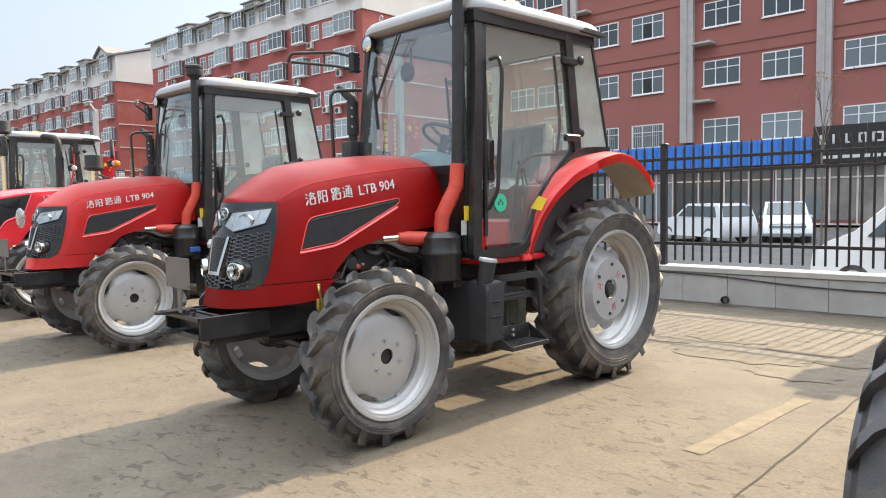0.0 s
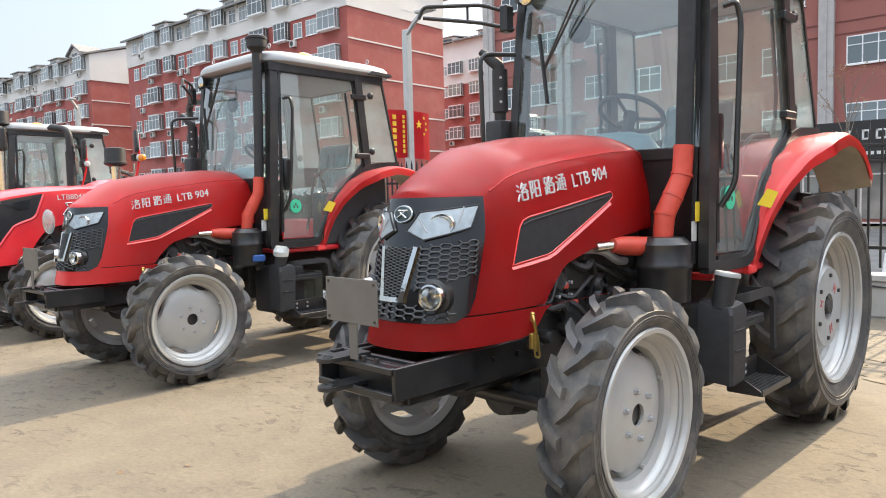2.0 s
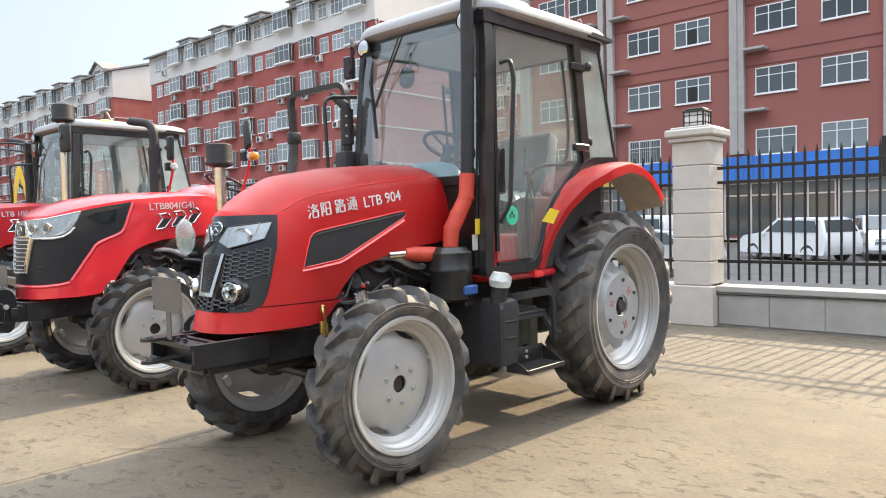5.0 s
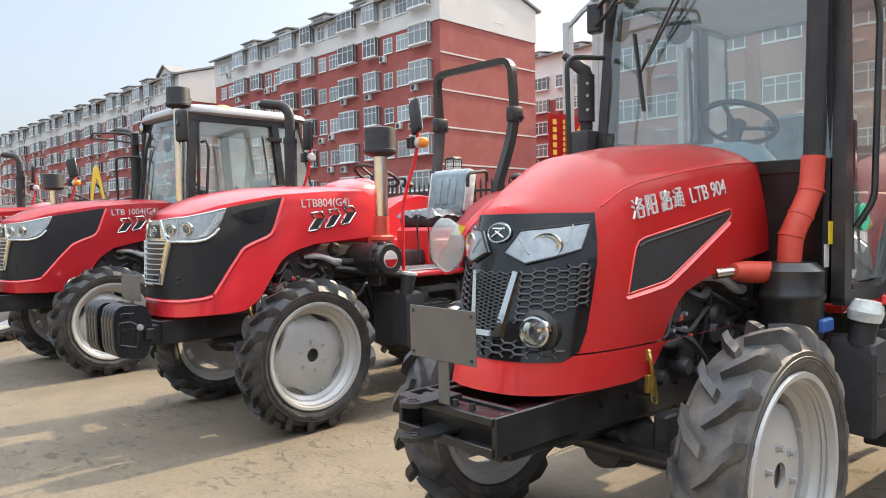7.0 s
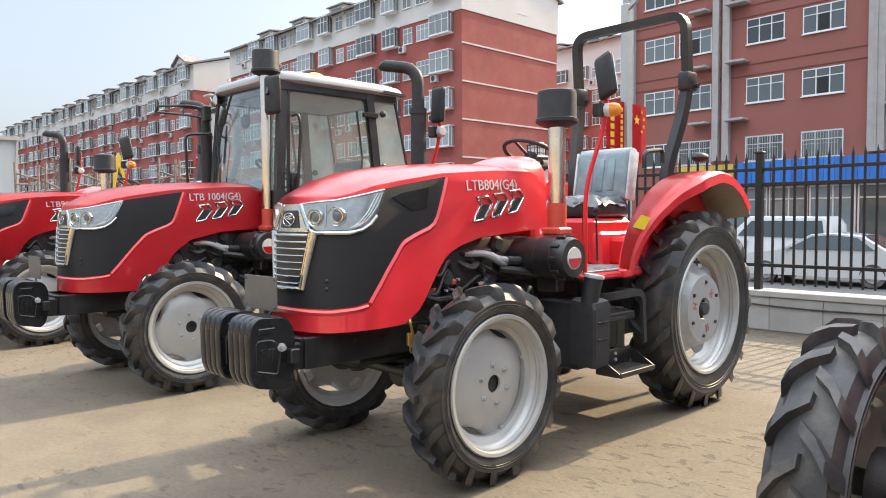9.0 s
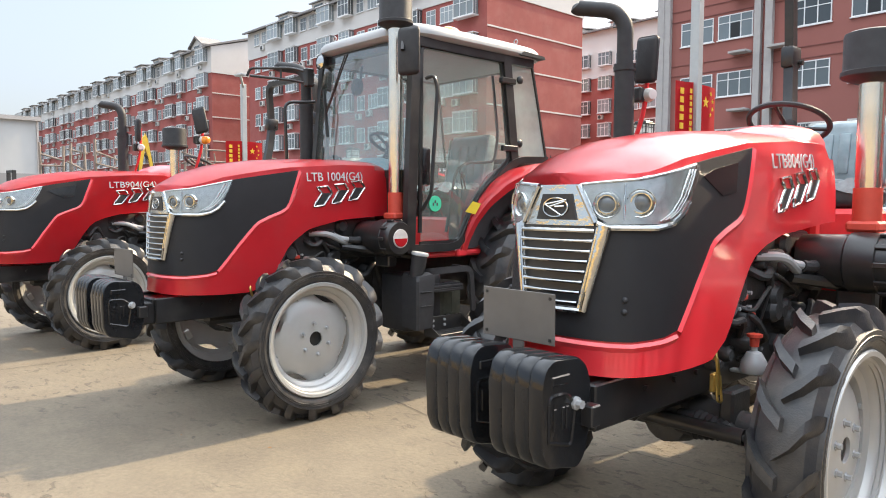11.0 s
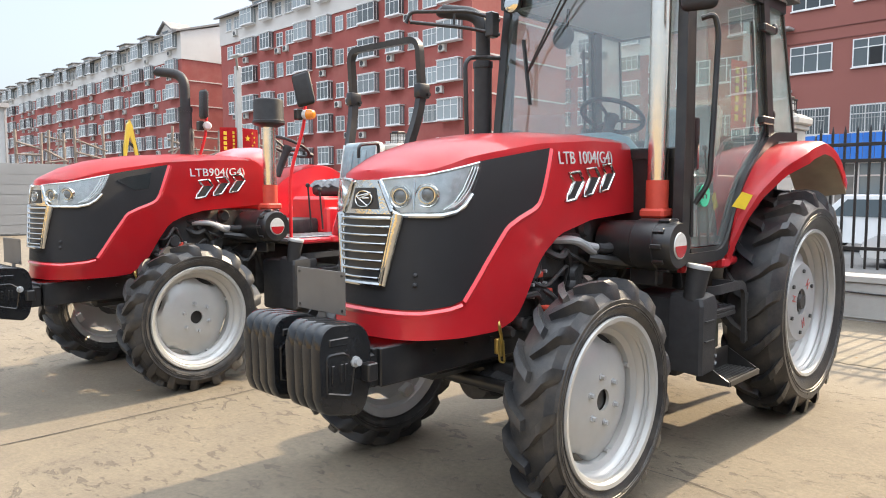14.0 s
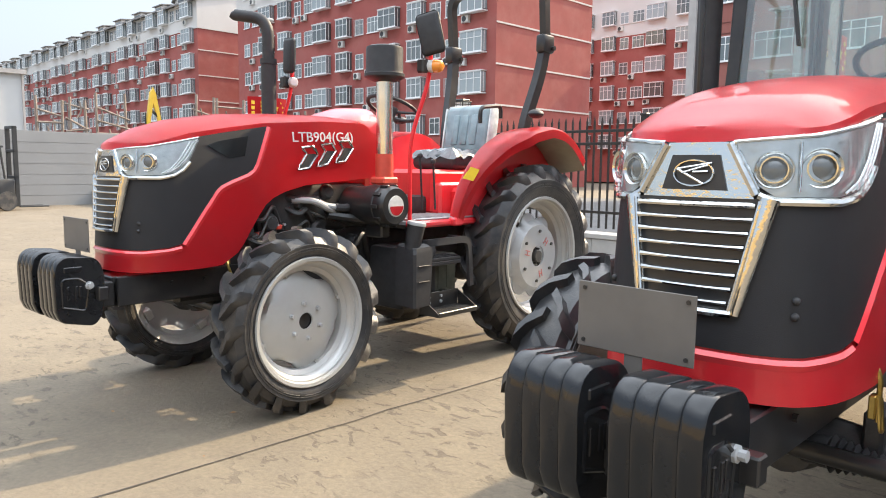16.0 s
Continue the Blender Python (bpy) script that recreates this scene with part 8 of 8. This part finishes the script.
# apartment blocks with red lower floors and a white top
def apartments(x0, x1, y, floors, fh, white_from, eave, depth, seed, label, tower=None):
    t = thing("apartment_block", (x0, y, 0), label, "building", "apartment blocks")
    L = x1 - x0
    bm = BM()
    box(bm, (0, 0, -0.6), (L, depth, white_from))
    part("wall", bm, M_ABR, t, smooth=0)
    bm = BM()
    box(bm, (-0.1, -0.1, white_from), (L + 0.1, depth + 0.1, eave))
    prism(bm, [(-0.1, eave), (depth + 0.1, eave), (depth * 0.5, eave + 2.2)], 'x', L - 0.1, L + 0.1)
    part("upper_wall", bm, M_AWH, t, smooth=0)
    bm = BM()
    prism(bm, [(-0.9, eave - 0.15), (depth * 0.5, eave + 2.4), (depth + 0.9, eave - 0.15), (depth + 0.9, eave + 0.1), (depth * 0.5, eave + 2.75), (-0.9, eave + 0.1)], 'x', -0.3, L + 0.35)
    part("roof", bm, M_RTILE, t, smooth=0)
    for k in range(2, floors, 1):
        bm = BM()
        z = fh * k - 0.35
        if z < white_from - 1:
            box(bm, (L, 0.0, z), (L + 0.08, depth, z + 0.16))
            part("wall_band", bm, M_TRIM, t, smooth=0)
    rng = random.Random(seed)
    x = 1.2
    kinds = []
    while x < L - 3.2:
        kind, w = (("bay", 2.9), ("flat", 2.0), ("flat", 1.5), ("bay", 2.2))[len(kinds) % 4]
        kinds.append((x, kind, w))
        x += w + (0.7 if len(kinds) % 4 else 1.9)
    for f in range(1, floors + 1):
        for x, kind, w in kinds:
            z = fh * f + 0.95
            if z + 1.7 > eave - 0.3:
                continue
            h = 2.0 if kind == "bay" else 1.7
            kk = kind
            if kind == "flat" and rng.random() < 0.25:
                kk = "cage"
            window(t, Matrix.Translation((L - x - w, -0.012 if z < white_from else -0.112, z)), w, h, kk, M_PANEA)
            if rng.random() < 0.32:
                air_conditioner(t, (L - x - w - 0.2 + rng.uniform(-0.4, 0.3), 0, z - 1.0 + rng.uniform(-0.15, 0.2)))
    # a gable at the near end, low dormers with dark windows along the rest
    for k in range(max(2, int(L / 8.5))):
        x = L - 6.2 - 8.5 * k
        if x < 4:
            break
        bm = BM()
        if k == 0:
            prism(bm, [(x, eave - 0.4), (x + 4.4, eave - 0.4), (x + 4.4, eave + 0.5), (x + 2.2, eave + 1.7), (x, eave + 0.5)], 'y', -0.5, 3.0)
        else:
            box(bm, (x + 0.6, -0.3, eave - 0.3), (x + 3.6, 2.2, eave + 0.85))
        d = part("dormer", bm, M_AWH, t, smooth=0)
        bm = BM()
        if k == 0:
            prism(bm, [(x - 0.4, eave + 0.35), (x + 2.2, eave + 1.8), (x + 4.8, eave + 0.35), (x + 4.8, eave + 0.6), (x + 2.2, eave + 2.1), (x - 0.4, eave + 0.6)], 'y', -0.9, 3.2)
        else:
            prism(bm, [(-0.6, eave + 0.855), (3.2, eave + 1.2), (3.2, eave + 1.4), (-0.6, eave + 1.0)], 'x', x + 0.3, x + 3.9)
        part("dormer_roof", bm, M_RTILE, d, smooth=0)
        bm = BM()
        f = -0.505 if k == 0 else -0.305
        box(bm, (x + 1.1, f - 0.03, eave - 0.15), (x + 3.1, f + 0.02, eave + 0.6))
        part("dormer_window", bm, M_PANE, d, smooth=0)
    if tower:
        window(t, Matrix.Translation((L + 0.01, depth * 0.55, white_from + 1.2)) @ Matrix.Rotation(math.pi / 2, 4, 'Z'), 1.5, 1.7, "flat")
    return t


apartments(-104, -55.3, 49.7, 6, 3.85, 22.3, 26.1, 15.7, 5, "six-storey apartment block, red below and white above", True)
apartments(-234, -112.7, 47.9, 6, 3.73, 21.5, 25.5, 16.0, 9, "long apartment block, red below and white above")
apartments(-96, -52.0, 92.0, 7, 3.73, 21.5, 29.0, 16.0, 12, "farther apartment block, red below and white above")

# panel wall and white building at the far end of the yard
bm = BM()
for k in range(7):
    box(bm, (-41.62, -40, 0.46 * k), (-41.5, 40, 0.46 * k + 0.445))
box(bm, (-41.7, -40, -0.6), (-41.6, 40, 3.25))
obj("wall_far", bm, M_PANWALL, None, "grey horizontal-panel boundary wall", "wall", kind="structure", smooth=0)
wb = thing("workshop_building", (-70, 4, 0), "plain pale grey clad workshop building", "building")
bm = BM()
box(bm, (-30, -60, 0), (0, 9.0, 7.8))
part("wall", bm, M_WHB, wb, smooth=0)
bm = BM()
for k in range(8):
    box(bm, (0, 8.9 - 7.0 * k, 0), (0.1, 9.05 - 7 * k, 7.8))
box(bm, (-30, -60, 7.8), (0.3, 9.2, 8.1))
part("trim", bm, M_PILA, wb, smooth=0)


# lamp poles with banners
def lamp_pole(x, y, flags=True):
    t = thing("street_lamp", (x, y, 0), "grey square lamp pole with a long arm", "street lamp", "lamp poles")
    bm = BM()
    box(bm, (-0.13, -0.13, -0.6 if x > -41 and y > 6.4 else 0), (0.13, 0.13, 7.6), 0.02)
    part("pole", bm, M_POLE, t)
    bm = BM()
    sweep(bm, [(0, 0, 7.45), (1.0, -0.6, 7.62), (2.0, -1.2, 7.7)], 0, flat=(0.05, 0.06))
    part("arm", bm, M_POLE, t)
    bm = BM()
    box(bm, (1.75, -1.4, 7.62), (2.5, -1.1, 7.72), 0.02)
    part("lamp_head", bm, M_POLE, t)
    if flags:
        for s in (-1, 1):
            b = thing("banner", Matrix.Translation((x, y, 0)) @ Matrix.Rotation(math.pi / 2, 4, 'Z'), "red banner with yellow print" if s < 0 else "red flag with yellow stars", "banner", "banners on the lamp poles")
            bm = BM()
            rows = []
            for k in range(9):
                u = 0.12 + 0.95 * k / 8
                dy = 0.05 * math.sin(u * 5 + s)
                rows.append((bm.verts.new((s * u, dy, 3.05 - 0.1 * u)), bm.verts.new((s * u, dy * 0.5, 4.75 - 0.05 * u))))
            for A, B in zip(rows, rows[1:]):
                bm.faces.new((A[0], B[0], B[1], A[1]))
            bmesh.ops.solidify(bm, geom=bm.faces[:], thickness=0.008)
            part("cloth", bm, M_FLAG, b)
            if s < 0:
                for c, w, n in ((0.34, 0.05, 8), (0.8, 0.085, 6)):
                    for k in range(n):
                        bm = BM()
                        z = 3.2 + 1.4 * k / n
                        box(bm, (s * c - w, -0.075, z), (s * c + w, -0.055, z + 0.95 / n))
                        part("print_bar", bm, M_STAR, b, smooth=0)
            else:
                for cx, cz, r in ((0.45, 4.25, 0.16), (0.72, 4.5, 0.06), (0.82, 4.3, 0.06), (0.82, 4.08, 0.06), (0.72, 3.92, 0.06)):
                    pts = [(cx + (r if k % 2 == 0 else r * 0.4) * math.sin(math.pi * k / 5), cz + (r if k % 2 == 0 else r * 0.4) * math.cos(math.pi * k / 5)) for k in range(10)]
                    bm = BM()
                    prism(bm, pts, 'y', -0.075, -0.055)
                    part("star", bm, M_STAR, b, smooth=0)
    return t


lamp_pole(-15.9, 15.5)
lamp_pole(-40.0, 14.5)


# ---- parked vehicles ----
def car(m, label, L, W, H, prof, glass, paint, wheel_r=0.33, group="parked cars"):
    """A parked car: prof is the side outline (x along, z), glass the side window outline."""
    t = thing("car", m, label, "car", group)
    bm = BM()
    secs = [(-1.0, 0.80), (-0.96, 0.95), (-0.6, 1.0), (0.6, 1.0), (0.96, 0.95), (1.0, 0.80)]
    rings = []
    zb = min(z for _, z in prof)
    for u, sc in secs:
        ring = []
        for x, z in prof:
            k = max(0.0, (z - 0.9) / max(0.2, H - 0.9))
            yy = u * W / 2 * (1 - 0.16 * k)
            ring.append(bm.verts.new((x * (0.97 + 0.03 * sc), yy, zb + (z - zb) * (0.9 + 0.1 * sc))))
        rings.append(ring)
    n = len(prof)
    for A, B in zip(rings, rings[1:]):
        for j in range(n):
            bm.faces.new((A[j], A[(j + 1) % n], B[(j + 1) % n], B[j]))
    bm.faces.new(rings[0])
    bm.faces.new(rings[-1][::-1])
    part("body", bm, paint, t, smooth=40)
    for s in (1, -1):
        bm = BM()
        A = []
        for x, z in glass:
            k = max(0.0, (z - 0.9) / max(0.2, H - 0.9))
            A.append((x, s * (W / 2 * (1 - 0.16 * k) + 0.006), z))
        pane(bm, A if s < 0 else A[::-1], 0.02)
        part("side_window", bm, M_CARG, t, smooth=0)
        for fx in (-0.31, 0.31):
            bm = BM()
            lathe(bm, [(0, 0.04), (wheel_r * 0.62, 0.05), (wheel_r * 0.66, 0.09), (wheel_r * 0.95, 0.1), (wheel_r, 0.06), (wheel_r, -0.1), (0, -0.1)], 24, Matrix.Translation((fx * L, s * (W / 2 - 0.1), wheel_r)) @ Matrix.Rotation(s * math.pi / 2, 4, 'Z'))
            w = part("wheel", bm, M_RUB, t)
            bm = BM()
            lathe(bm, [(0, 0.055), (wheel_r * 0.2, 0.06), (wheel_r * 0.6, 0.056), (wheel_r * 0.62, 0.04)], 20, Matrix.Translation((fx * L, s * (W / 2 - 0.1), wheel_r)) @ Matrix.Rotation(s * math.pi / 2, 4, 'Z'))
            part("rim", bm, M_RIM, w)
        bm = BM()
        box(bm, (L * 0.16, s * (W / 2 + 0.02) - 0.09, 0.98), (L * 0.16 + 0.12, s * (W / 2 + 0.02) + 0.09, 1.12), 0.03, 2)
        part("wing_mirror", bm, paint, t)
    return t


def glass_band(t, x0, z0, x1, z1, w0, w1):
    """A windscreen plate across the car."""
    bm = BM()
    d = Vector((z1 - z0, 0, -(x1 - x0))).normalized() * 0.012
    if d.z < 0:
        d = -d
    pane(bm, [Vector((x0, -w0, z0)) + d, Vector((x0, w0, z0)) + d, Vector((x1, w1, z1)) + d, Vector((x1, -w1, z1)) + d], 0.02)
    part("windscreen", bm, M_CARG, t, smooth=0)


SEDAN = [(-2.25, 0.30), (-2.28, 0.62), (-2.2, 0.92), (-1.75, 1.0), (-1.1, 1.40), (-0.4, 1.47), (0.2, 1.43), (1.0, 0.98), (1.9, 0.86), (2.2, 0.68), (2.27, 0.4), (2.2, 0.25), (-2.2, 0.25)]
SEDAN_G = [(-1.45, 1.0), (-1.0, 1.34), (-0.4, 1.40), (0.15, 1.36), (0.8, 0.99)]
SUV = [(-2.2, 0.35), (-2.25, 0.75), (-2.15, 1.1), (-1.95, 1.58), (-1.6, 1.68), (0.2, 1.68), (0.95, 1.12), (1.95, 0.98), (2.2, 0.75), (2.25, 0.4), (2.15, 0.28), (-2.15, 0.28)]
SUV_G = [(-1.85, 1.12), (-1.65, 1.55), (0.1, 1.58), (0.7, 1.13)]
VAN = [(-2.1, 0.35), (-2.15, 0.8), (-2.1, 1.6), (-1.9, 1.9), (0.7, 1.92), (1.35, 1.3), (1.85, 1.08), (2.1, 0.85), (2.15, 0.4), (2.05, 0.3), (-2.05, 0.3)]
VAN_G = [(-1.95, 1.15), (-1.85, 1.75), (0.6, 1.75), (1.1, 1.2)]


def cpose(x, y, deg):
    return Matrix.Translation((x, y, -0.588 if y > 7 else 0.0)) @ Matrix.Rotation(radians(deg), 4, 'Z')


c = car(cpose(-11.6, 19.5, 180), "white saloon car parked behind the fence", 4.5, 1.8, 1.47, SEDAN, SEDAN_G, M_CARS)
glass_band(c, 1.0, 0.99, 0.22, 1.42, 0.72, 0.6)
glass_band(c, -1.72, 1.0, -1.12, 1.39, 0.72, 0.6)
c = car(cpose(-15.0, 24.5, 178), "white minivan parked behind the fence", 4.3, 1.75, 1.92, VAN, VAN_G, M_CARW)
glass_band(c, 1.33, 1.31, 0.74, 1.86, 0.72, 0.62)
c = car(cpose(-9.3, 27.7, 150), "white estate car parked across the street", 4.5, 1.8, 1.68, SUV, SUV_G, M_CARW)
glass_band(c, 0.93, 1.14, 0.24, 1.64, 0.74, 0.64)
glass_band(c, -2.13, 1.12, -1.94, 1.56, 0.74, 0.64)
c = car(cpose(-6.7, 30.0, -70), "white people carrier parked nose towards the fence", 4.6, 1.85, 1.72, SUV, SUV_G, M_CARW)
glass_band(c, 0.93, 1.14, 0.24, 1.64, 0.76, 0.66)
glass_band(c, 2.235, 0.62, 2.16, 0.80, 0.7, 0.66)
c = car(cpose(1.7, 13.2, 172), "white hatchback van parked close behind the fence", 4.3, 1.8, 1.92, VAN, VAN_G, M_CARW)
glass_band(c, 1.33, 1.31, 0.74, 1.86, 0.76, 0.66)


# forklift at the far end of the yard
fk = thing("forklift", cpose(-39.0, 3.4, 95), "dark forklift truck parked by the far wall", "forklift")
bm = BM()
box(bm, (-1.2, -0.6, 0.3), (1.0, 0.6, 1.1), 0.08, 2)
box(bm, (-1.3, -0.55, 0.5), (-0.8, 0.55, 1.3), 0.1, 2)
part("body", bm, M_FORK, fk)
bm = BM()
for x, s in ((-0.7, 1), (-0.7, -1), (0.7, 1), (0.7, -1)):
    sweep(bm, [(x, s * 0.5, 1.0), (x * 0.85, s * 0.45, 2.15)], 0.04, 8)
box(bm, (-0.7, -0.5, 2.15), (0.7, 0.5, 2.22), 0.02)
part("overhead_guard", bm, M_FORK, fk)
bm = BM()
for s in (1, -1):
    box(bm, (1.05, s * 0.35 - 0.05, 0.15), (1.2, s * 0.35 + 0.05, 2.9), 0.01)
    box(bm, (1.2, s * 0.3 - 0.06, 0.1), (2.2, s * 0.3 + 0.06, 0.15), 0.01)
for z in (0.3, 1.1, 2.0, 2.8):
    box(bm, (1.05, -0.4, z), (1.15, 0.4, z + 0.1), 0.01)
part("mast", bm, M_FORK, fk)
bm = BM()
for x in (-0.8, 0.7):
    for s in (1, -1):
        bm2 = BM()
        lathe(bm2, [(0, 0.09), (0.2, 0.1), (0.32, 0.09), (0.34, 0.0), (0.32, -0.09), (0, -0.09)], 20, Matrix.Translation((x, s * 0.55, 0.34)) @ Matrix.Rotation(math.pi / 2, 4, 'Z'))
        part("wheel", bm2, M_RUB, fk)
bm.free()

# machines behind the far wall
ex = thing("excavator", (-46, 14, 0), "yellow digger arm showing over the wall", "excavator")
bm = BM()
prism(bm, [(-0.2, 1.2), (0.25, 1.2), (0.55, 3.6), (1.25, 5.2), (1.1, 5.5), (0.8, 5.35), (0.2, 3.8)], 'x', -0.22, 0.22)
boom = part("boom", bm, M_MACH, ex, smooth=0)
bm = BM()
prism(bm, [(0.9, 5.05), (1.15, 5.6), (1.5, 5.3), (2.45, 3.1), (2.25, 3.0), (1.5, 4.3)], 'x', -0.17, 0.17)
part("dipper_arm", bm, M_MACH, ex, smooth=0)
bm = BM()
prism(bm, [(2.1, 3.2), (2.6, 3.2), (2.75, 2.6), (2.3, 2.1), (1.8, 2.4)], 'x', -0.4, 0.4)
part("bucket", bm, M_FORK, ex, smooth=0)
for a, b in (((0, 0.75, 4.5), (0, 1.9, 4.1)), ((0, -0.1, 1.6), (0, 0.15, 4.3)), ((0, 1.5, 5.2), (0, 2.5, 3.4))):
    bm = BM()
    sweep(bm, [a, b], 0.09, 8)
    part("ram", bm, M_FORK, ex, "dark hydraulic ram")
bm = BM()
box(bm, (-1.2, -1.4, 0), (1.2, 1.0, 1.5), 0.1, 2)
part("body", bm, M_MACH, ex)
rng = random.Random(21)
for x, y, h, w in ((-47, 7.6, 4.5, 1.0), (-48, 9.2, 4.9, 0.9), (-49, 11, 4.9, 1.5), (-47, 15.3, 5.0, 1.1), (-48, 17.2, 5.3, 1.5), (-47, 21, 5.0, 1.6)):
    t = thing("steel_frame", (x, y, 0), "weathered steel farm implement frame standing upright", "implement", "implements behind the wall")
    for q in (0.0, w):
        bm = BM()
        sweep(bm, [(0, q, 0), (0.1, q + rng.uniform(-0.15, 0.2), h + rng.uniform(-0.3, 0.3))], 0.075, 6)
        part("upright", bm, M_RUST, t)
    for j in range(6):
        bm = BM()
        z = h * (0.25 + 0.13 * j)
        tilt = rng.uniform(-0.6, 0.6)
        sweep(bm, [(0.1, -0.1, z), (0.1, w + 0.1, z + tilt)], 0.055, 6)
        part("brace", bm, M_RUST, t)
    for j in range(4):
        bm = BM()
        q = w * (0.1 + 0.27 * j)
        z = h * rng.uniform(0.6, 0.95)
        sweep(bm, arc_pts([(0.1, q, z), (0.1, q + 0.1, z - 0.5), (0.1, q - 0.15, z - 0.8)], 0.2), 0.045, 6)
        part("tine", bm, M_RUST, t)


# ---- the thin street tree by the black sign ----
def thin_tree(x, y, top):
    rng = random.Random(5)
    t = thing("tree", (x, y, -0.6), "thin bare street tree with a few brown leaves", "tree")
    bm = BM()
    h = top + 0.6
    sweep(bm, [(0, 0, 0), (0.02, 0.01, h * 0.3), (-0.03, 0.0, h * 0.55), (0.0, 0.02, h * 0.72)], [0.05, 0.045, 0.035, 0.025], 8)
    tips = []
    for k in range(9):
        a = 2 * math.pi * k / 9 + rng.uniform(-0.3, 0.3)
        z0 = h * rng.uniform(0.55, 0.72)
        r = rng.uniform(0.45, 0.95)
        z1 = h * rng.uniform(0.78, 1.0)
        mid = (r * 0.45 * math.cos(a), r * 0.45 * math.sin(a), z0 + (z1 - z0) * 0.6)
        end = (r * math.cos(a), r * math.sin(a), z1)
        sweep(bm, [(0, 0, z0), mid, end], [0.018, 0.012, 0.005], 6)
        for j in range(2):
            tw = (end[0] + rng.uniform(-0.25, 0.25), end[1] + rng.uniform(-0.25, 0.25), z1 + rng.uniform(-0.15, 0.2))
            sweep(bm, [mid, tw], [0.008, 0.003], 5)
            tips.append(tw)
        tips.append(end)
    part("trunk", bm, M_BARK, t, "slim grey stem and branches")
    bm = BM()
    for p in tips:
        for k in range(9):
            c = Vector(p) + Vector((rng.gauss(0, 0.09), rng.gauss(0, 0.09), rng.gauss(0, 0.09)))
            u = Vector((rng.uniform(-1, 1), rng.uniform(-1, 1), rng.uniform(-1, 1))).normalized()
            v = u.orthogonal().normalized()
            s = rng.uniform(0.025, 0.05)
            w = u.cross(v) * s * 0.15
            bm.faces.new([bm.verts.new(q) for q in (c - u * s, c + v * s * 0.5 + w, c + u * s, c - v * s * 0.5 + w)])
    part("crown", bm, M_LEAF, t, "sparse dry brown leaves", smooth=0)


thin_tree(-3.40, 25.50, 5.60)


# ---- the far surroundings, set square to the street ----
def settle(kinds, scale, deg, dx, dy, tall):
    m = Matrix.Translation((dx, dy, 1.44 - 1.44 * tall)) @ Matrix.Rotation(radians(deg), 4, 'Z') @ Matrix.Diagonal((scale, scale, tall, 1))
    for o in kinds:
        o.matrix_basis = m @ o.matrix_basis


def tops(*names):
    return [o for o in scene.objects if o.parent is None and any(o.name == n or o.name.startswith(n + ".") for n in names)]


flats = tops("apartment_block")
lamps = tops("street_lamp", "banner")
cars = tops("car")
settle(tops("office_block", "shop_sign", "shopfront"), 0.937, -2.13, -0.64, 0.11, 0.93)
settle([o for o in flats if o.location.y > 70], 0.908, -2.07, -1.16, 0.76, 0.911)
settle([o for o in lamps if o.location.x > -30], 0.966, -1.77, -0.28, 0.30, 0.966)
settle([o for o in cars if o.location.y > 16], 1.0, -0.5, 0.34, 0.22, 1.0)
settle([o for o in cars if o.location.y < 16], 1.0, 0.0, 0.25, 0.0, 1.0)
yard_end = [o for o in lamps if o.location.x < -30] + tops("wall_far", "workshop_building", "excavator", "steel_frame", "forklift")
for o in yard_end:
    low = 0.75 if o.name.startswith("wall_far") else 0.85
    o.matrix_basis = Matrix.Translation((-2.2, -0.1 if not o.name.startswith("excavator") else -1.5, 0)) @ Matrix.Diagonal((0.8, 0.8, low, 1)) @ o.matrix_basis
    if o.name.startswith("excavator"):
        o.matrix_basis = o.matrix_basis @ Matrix.Diagonal((0.5, 0.4, 0.95, 1))
    if o.name.startswith(("street_lamp", "banner")):
        o.matrix_basis = Matrix.Translation((0, 1.0, 0)) @ o.matrix_basis
